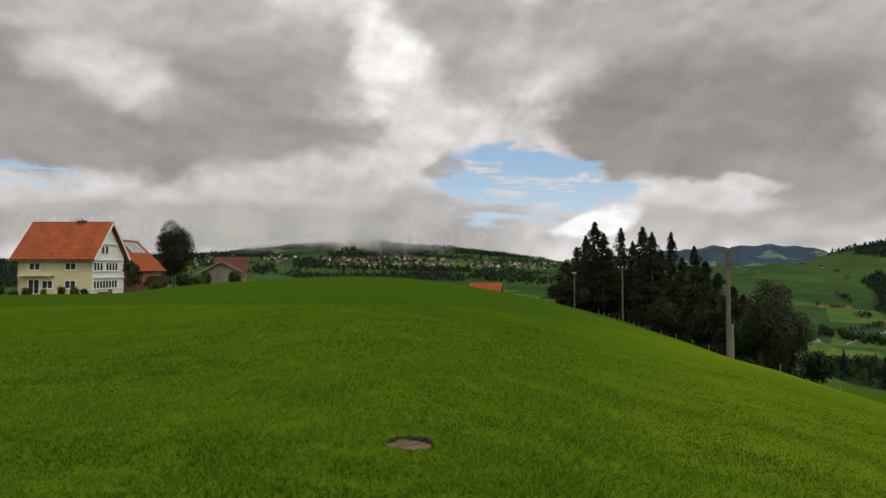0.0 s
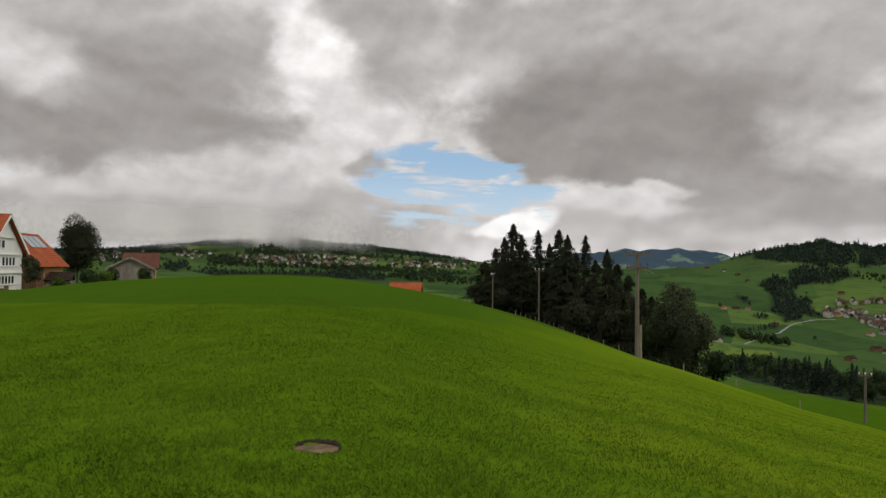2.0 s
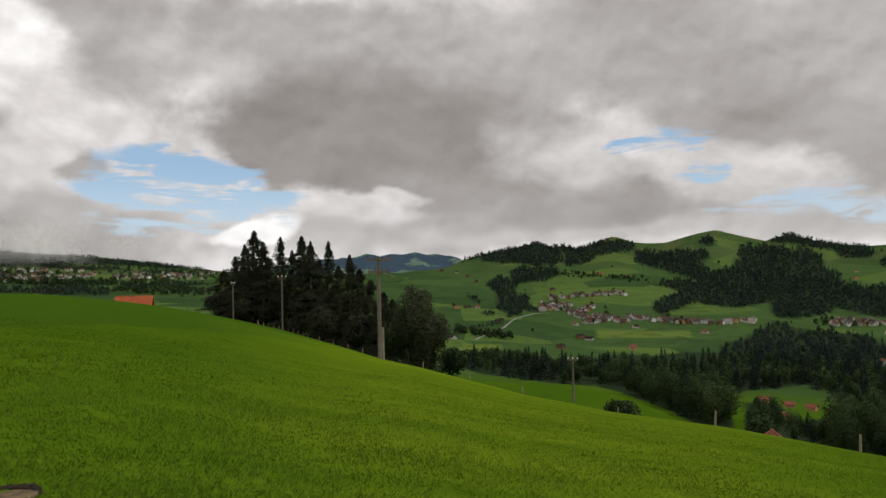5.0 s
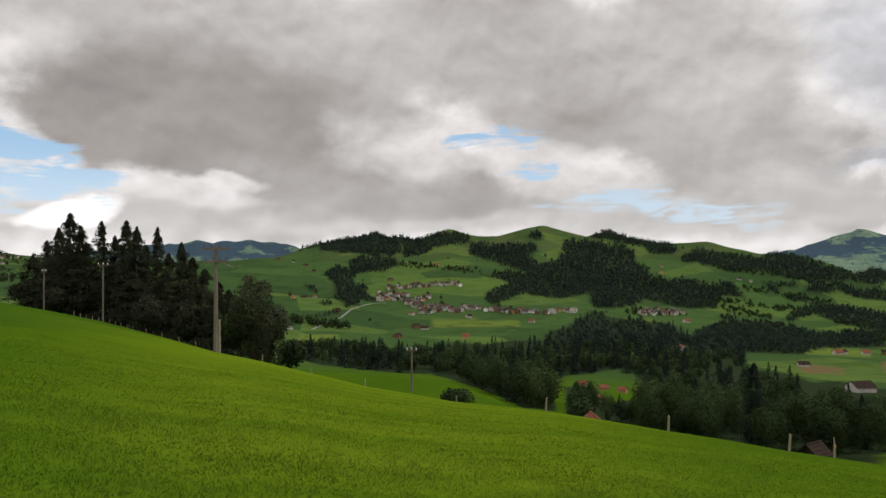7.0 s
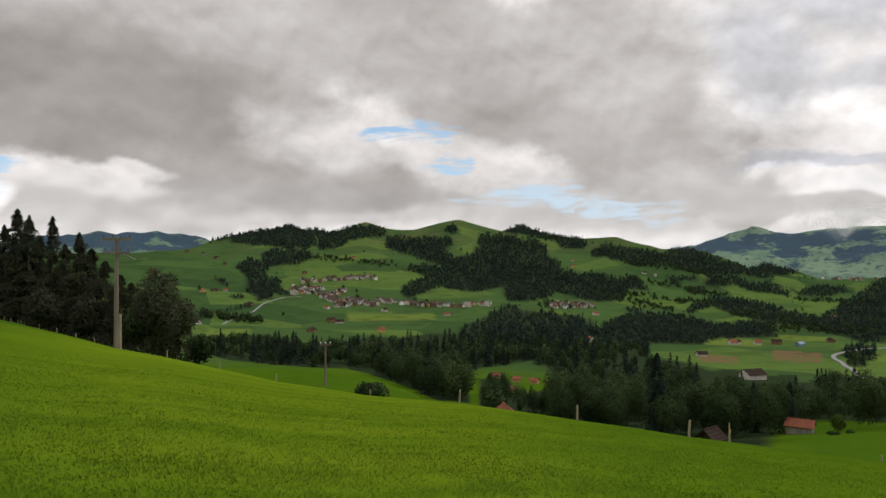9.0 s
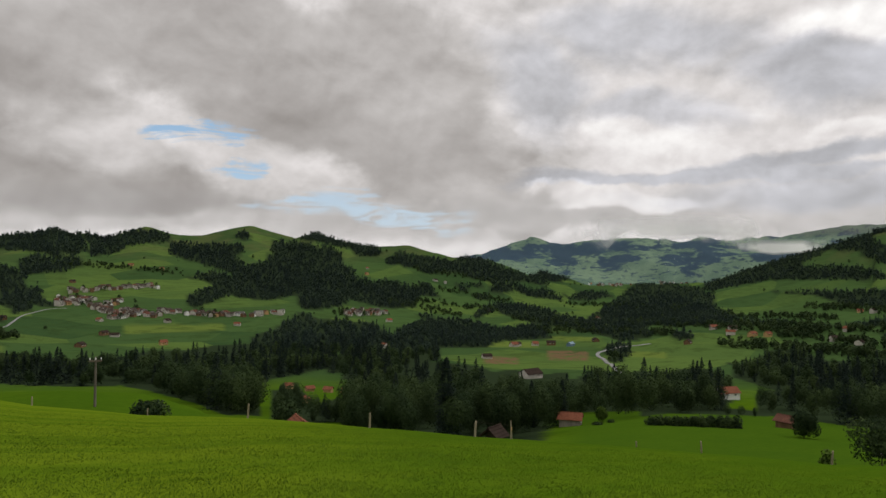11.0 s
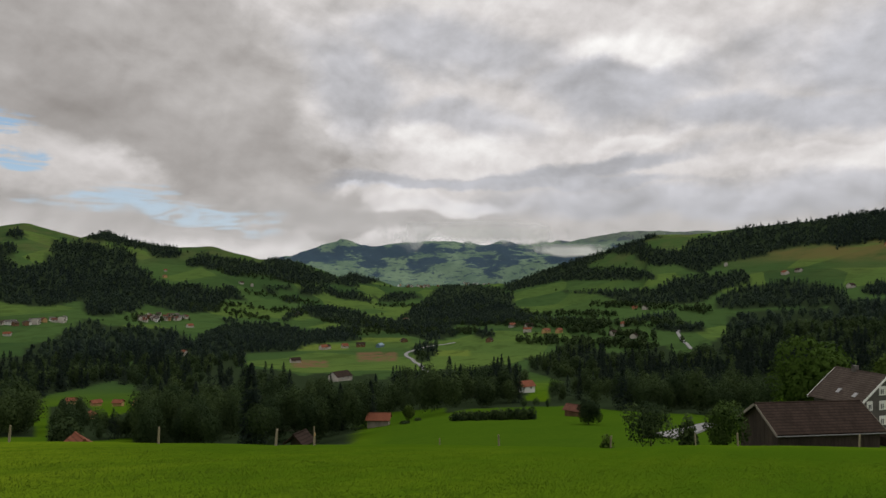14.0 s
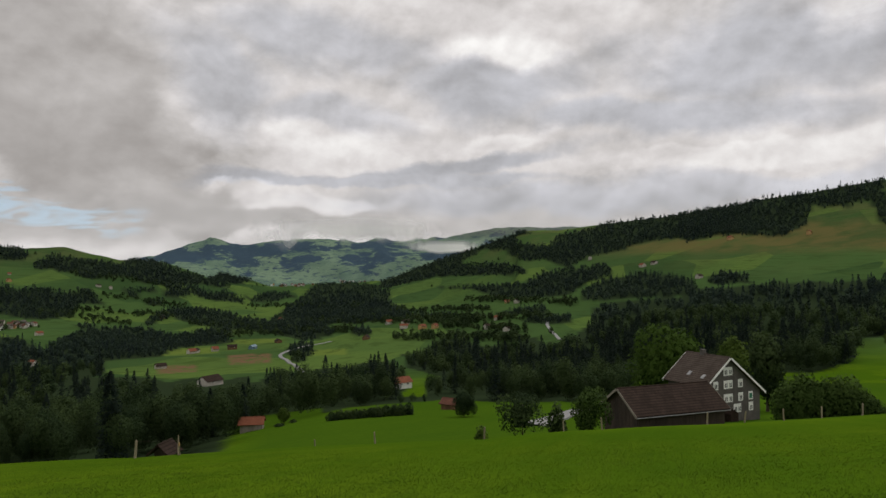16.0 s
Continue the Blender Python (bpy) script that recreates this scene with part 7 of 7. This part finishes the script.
road([(-78.9, -8.9), (-78.3, -8.3), (-77.6, -7.8), (-77.05, -7.45), (-77.0, -7.2), (-77.6, -6.95), (-79.0, -6.6), (-81.0, -6.3)], 4.6, "pale winding asphalt road through the valley meadows")
road([(-99.6, -6.3), (-99.0, -5.7), (-98.6, -5.1), (-98.7, -4.8)], 3.8, "pale asphalt road climbing the valley side")
road([(-30.0, -5.6), (-31.6, -4.9), (-32.8, -4.3), (-34.2, -3.7), (-36.0, -3.5)], 3.2, "narrow road leading into the village")
road([(-96.9, -13.02), (-98.0, -12.8), (-99.0, -12.5), (-100.0, -12.15), (-101.2, -11.8)], 5.0, "grey paved track leading to the shed", 62.0)


# ---- grass ----
def grass():
    rng = np.random.RandomState(5)
    n = 520000
    r = 4.0 + 36.0 * rng.rand(n) ** 2.0
    b = -124 + 158 * rng.rand(n)
    # short turf round the lookout itself and behind it
    round_about = rng.rand(n) < 0.16
    b = np.where(round_about, -124 + 358 * rng.rand(n), b)
    r = np.where(round_about, 0.3 + 13.0 * rng.rand(n) ** 0.8, r)
    a = np.radians(b)
    x, y = -np.sin(a) * r, np.cos(a) * r
    a_in = a
    # grass stands closer on the camera's side of the pit, to hide the lid's front in its view
    keep = np.hypot(x - PIT_XY[0], np.where(y < PIT_XY[1], 1.9, 1.0) * (y - PIT_XY[1])) > 0.222
    clump = fbm(x, y, 0.5, 3, 6) > -0.22
    keep &= clump | (rng.rand(n) < 0.5)
    r, b, x, y = r[keep], b[keep], x[keep], y[keep]
    n = len(r)
    bi = np.interp(b, BEARINGS, np.arange(len(BEARINGS)))
    ri = np.interp(r, STEPS, np.arange(len(STEPS)))
    i0, j0 = bi.astype(int), ri.astype(int)
    i1, j1 = np.minimum(i0 + 1, len(BEARINGS) - 1), np.minimum(j0 + 1, len(STEPS) - 1)
    fi, fj = bi - i0, ri - j0
    z = (LAND_Z[i0, j0] * (1 - fi) + LAND_Z[i1, j0] * fi) * (1 - fj) + (LAND_Z[i0, j1] * (1 - fi) + LAND_Z[i1, j1] * fi) * fj
    tall = (0.016 + 0.026 * rng.rand(n)) * np.clip((44 - r) / 30, 0.2, 1) * (1 + 0.6 * np.clip(fbm(x, y, 1.4, 3, 2), -0.5, 1.0))
    wide = 0.0022 + 0.0006 * r
    turn = a_in[keep] + (rng.rand(n) - 0.5) * 2.6
    comb = np.stack([fbm(x, y, 1.1, 2, 4), fbm(x, y, 1.1, 2, 7)], -1) * 1.5
    lean = (rng.randn(n, 2) * 0.8 + comb) * tall[:, None]
    c, s = np.cos(turn) * wide, np.sin(turn) * wide
    v = np.stack([np.stack([x - c, y - s, z - 0.01], -1), np.stack([x + c, y + s, z - 0.01], -1), np.stack([x + lean[:, 0], y + lean[:, 1], z + tall], -1)], 1).reshape(-1, 3)
    tone = np.clip(0.5 + 0.9 * fbm(x, y, 3.0, 4, 3) + 0.25 * rng.randn(n), 0, 1)
    tagged(mesh_object("grass", v, tri_faces(v), GRASS, True, None, np.repeat(unit(np.stack([0.3 * rng.randn(n), 0.3 * rng.randn(n), np.full(n, 1.0)], -1)), 3, 0), np.repeat(tone, 3)), "short mown green meadow grass", "grass", kind="stuff")


grass()


# ---- low cloud on the hills ----
def hanging_cloud(metres, left, right, low, thin, seed, label, torn=90.0, deep=75.0):
    """A long fold of grey cloud that comes down over the hilltop and dissolves at its lower edge."""
    m = bpy.data.materials.new("hill_cloud")
    m.use_nodes = True
    k = Nodes(m.node_tree)
    where = k.add("ShaderNodeNewGeometry").outputs["Position"]
    up = k.add("ShaderNodeSeparateXYZ", [where]).outputs[2]
    ragged = k.math("ADD", up, k.math("MULTIPLY", k.math("SUBTRACT", k.noise(where, 0.004, 5.0, 0.5), 0.5), torn))
    z0 = EYE + metres * math.tan(radians(low))
    veil = k.math("MULTIPLY", k.smooth(ragged, z0, z0 + deep, 0.0, thin), k.smooth(up, z0 + 2.5 * deep, z0 + 0.67 * deep))
    aside = k.math("ABSOLUTE", k.math("SUBTRACT", k.add("ShaderNodeAttribute", attribute_name="along").outputs["Fac"], 0.5))
    ends = k.smooth(k.math("ADD", aside, k.math("MULTIPLY", k.math("SUBTRACT", k.noise(where, 0.007, 5.0, 0.6), 0.5), 0.5)), 0.40, 0.12)
    veil = k.math("MULTIPLY", veil, ends)
    white = {"Color": (0.97, 0.96, 0.95, 1)}
    body = k.add("ShaderNodeMixShader", [0.5, k.add("ShaderNodeBsdfDiffuse", white).outputs[0], k.add("ShaderNodeBsdfTranslucent", white).outputs[0]]).outputs[0]
    k.add("ShaderNodeOutputMaterial", [k.add("ShaderNodeMixShader", [veil, k.add("ShaderNodeBsdfTransparent").outputs[0], body]).outputs[0]])
    n, rows = 90, 10
    b = np.linspace(left, right, n)[:, None]
    v = np.linspace(0.0, 1.0, rows)[None, :]
    d = metres + 60.0 * np.sin(b * 0.9 + seed) + 50.0 * (v - 0.5) ** 2
    x, y = -np.sin(np.radians(b)) * d, np.cos(np.radians(b)) * d
    z = z0 - 70.0 + 300.0 * v + 0.0 * b
    i, j = np.meshgrid(np.arange(n - 1), np.arange(rows - 1), indexing="ij")
    faces = np.stack([i * rows + j, (i + 1) * rows + j, (i + 1) * rows + j + 1, i * rows + j + 1], -1).reshape(-1, 4)
    ob = mesh_object("hill_cloud", np.stack([x, y, z], -1).reshape(-1, 3), faces, m, True)
    attr = ob.data.attributes.new("along", "FLOAT", "POINT")
    attr.data.foreach_set("value", np.repeat(np.linspace(0, 1, n), rows).astype(np.float32))
    tagged(ob, label, "cloud", kind="stuff")


hanging_cloud(2330, 40.0, -11.0, 0.90, 1.1, 1, "grey cloud resting on the wooded village hill")
hanging_cloud(3800, -72.5, -93.0, 1.55, 0.85, 4, "pale torn cloud along the mountain tops", 300.0)

hanging_cloud(3300, -85.6, -95.2, 0.75, 1.5, 8, "white cloud lying in the gap beside the wooded slope", 60.0, 30.0)


# ---- haze sheet across the valley ----
def valley_mist(metres, top, thin, label):
    """A tinted see-through sheet across the valley, added to imitate aerial haze."""
    m = bpy.data.materials.new("valley_mist")
    m.use_nodes = True
    k = Nodes(m.node_tree)
    where = k.add("ShaderNodeNewGeometry").outputs["Position"]
    up = k.add("ShaderNodeSeparateXYZ", [where]).outputs[2]
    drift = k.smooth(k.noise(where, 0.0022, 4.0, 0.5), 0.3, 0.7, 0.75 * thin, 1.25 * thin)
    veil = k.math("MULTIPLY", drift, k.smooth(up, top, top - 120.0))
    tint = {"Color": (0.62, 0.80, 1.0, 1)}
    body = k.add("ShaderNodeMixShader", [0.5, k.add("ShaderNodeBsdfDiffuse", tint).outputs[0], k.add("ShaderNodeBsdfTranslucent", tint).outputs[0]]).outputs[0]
    k.add("ShaderNodeOutputMaterial", [k.add("ShaderNodeMixShader", [veil, k.add("ShaderNodeBsdfTransparent").outputs[0], body]).outputs[0]])
    n, rows = 120, 4
    a = np.radians(np.linspace(37.0, -127.0, n))[:, None]
    v = np.linspace(0.0, 1.0, rows)[None, :]
    x, y, z = -np.sin(a) * metres + 0 * v, np.cos(a) * metres + 0 * v, -260.0 + (top + 260.0) * v + 0 * a
    i, j = np.meshgrid(np.arange(n - 1), np.arange(rows - 1), indexing="ij")
    faces = np.stack([i * rows + j, (i + 1) * rows + j, (i + 1) * rows + j + 1, i * rows + j + 1], -1).reshape(-1, 4)
    tagged(mesh_object("valley_mist", np.stack([x, y, z], -1).reshape(-1, 3), faces, m, True), label, "mist", kind="stuff")


valley_mist(2960, 330.0, 0.035, "thin bluish sheet imitating haze before the mountains")
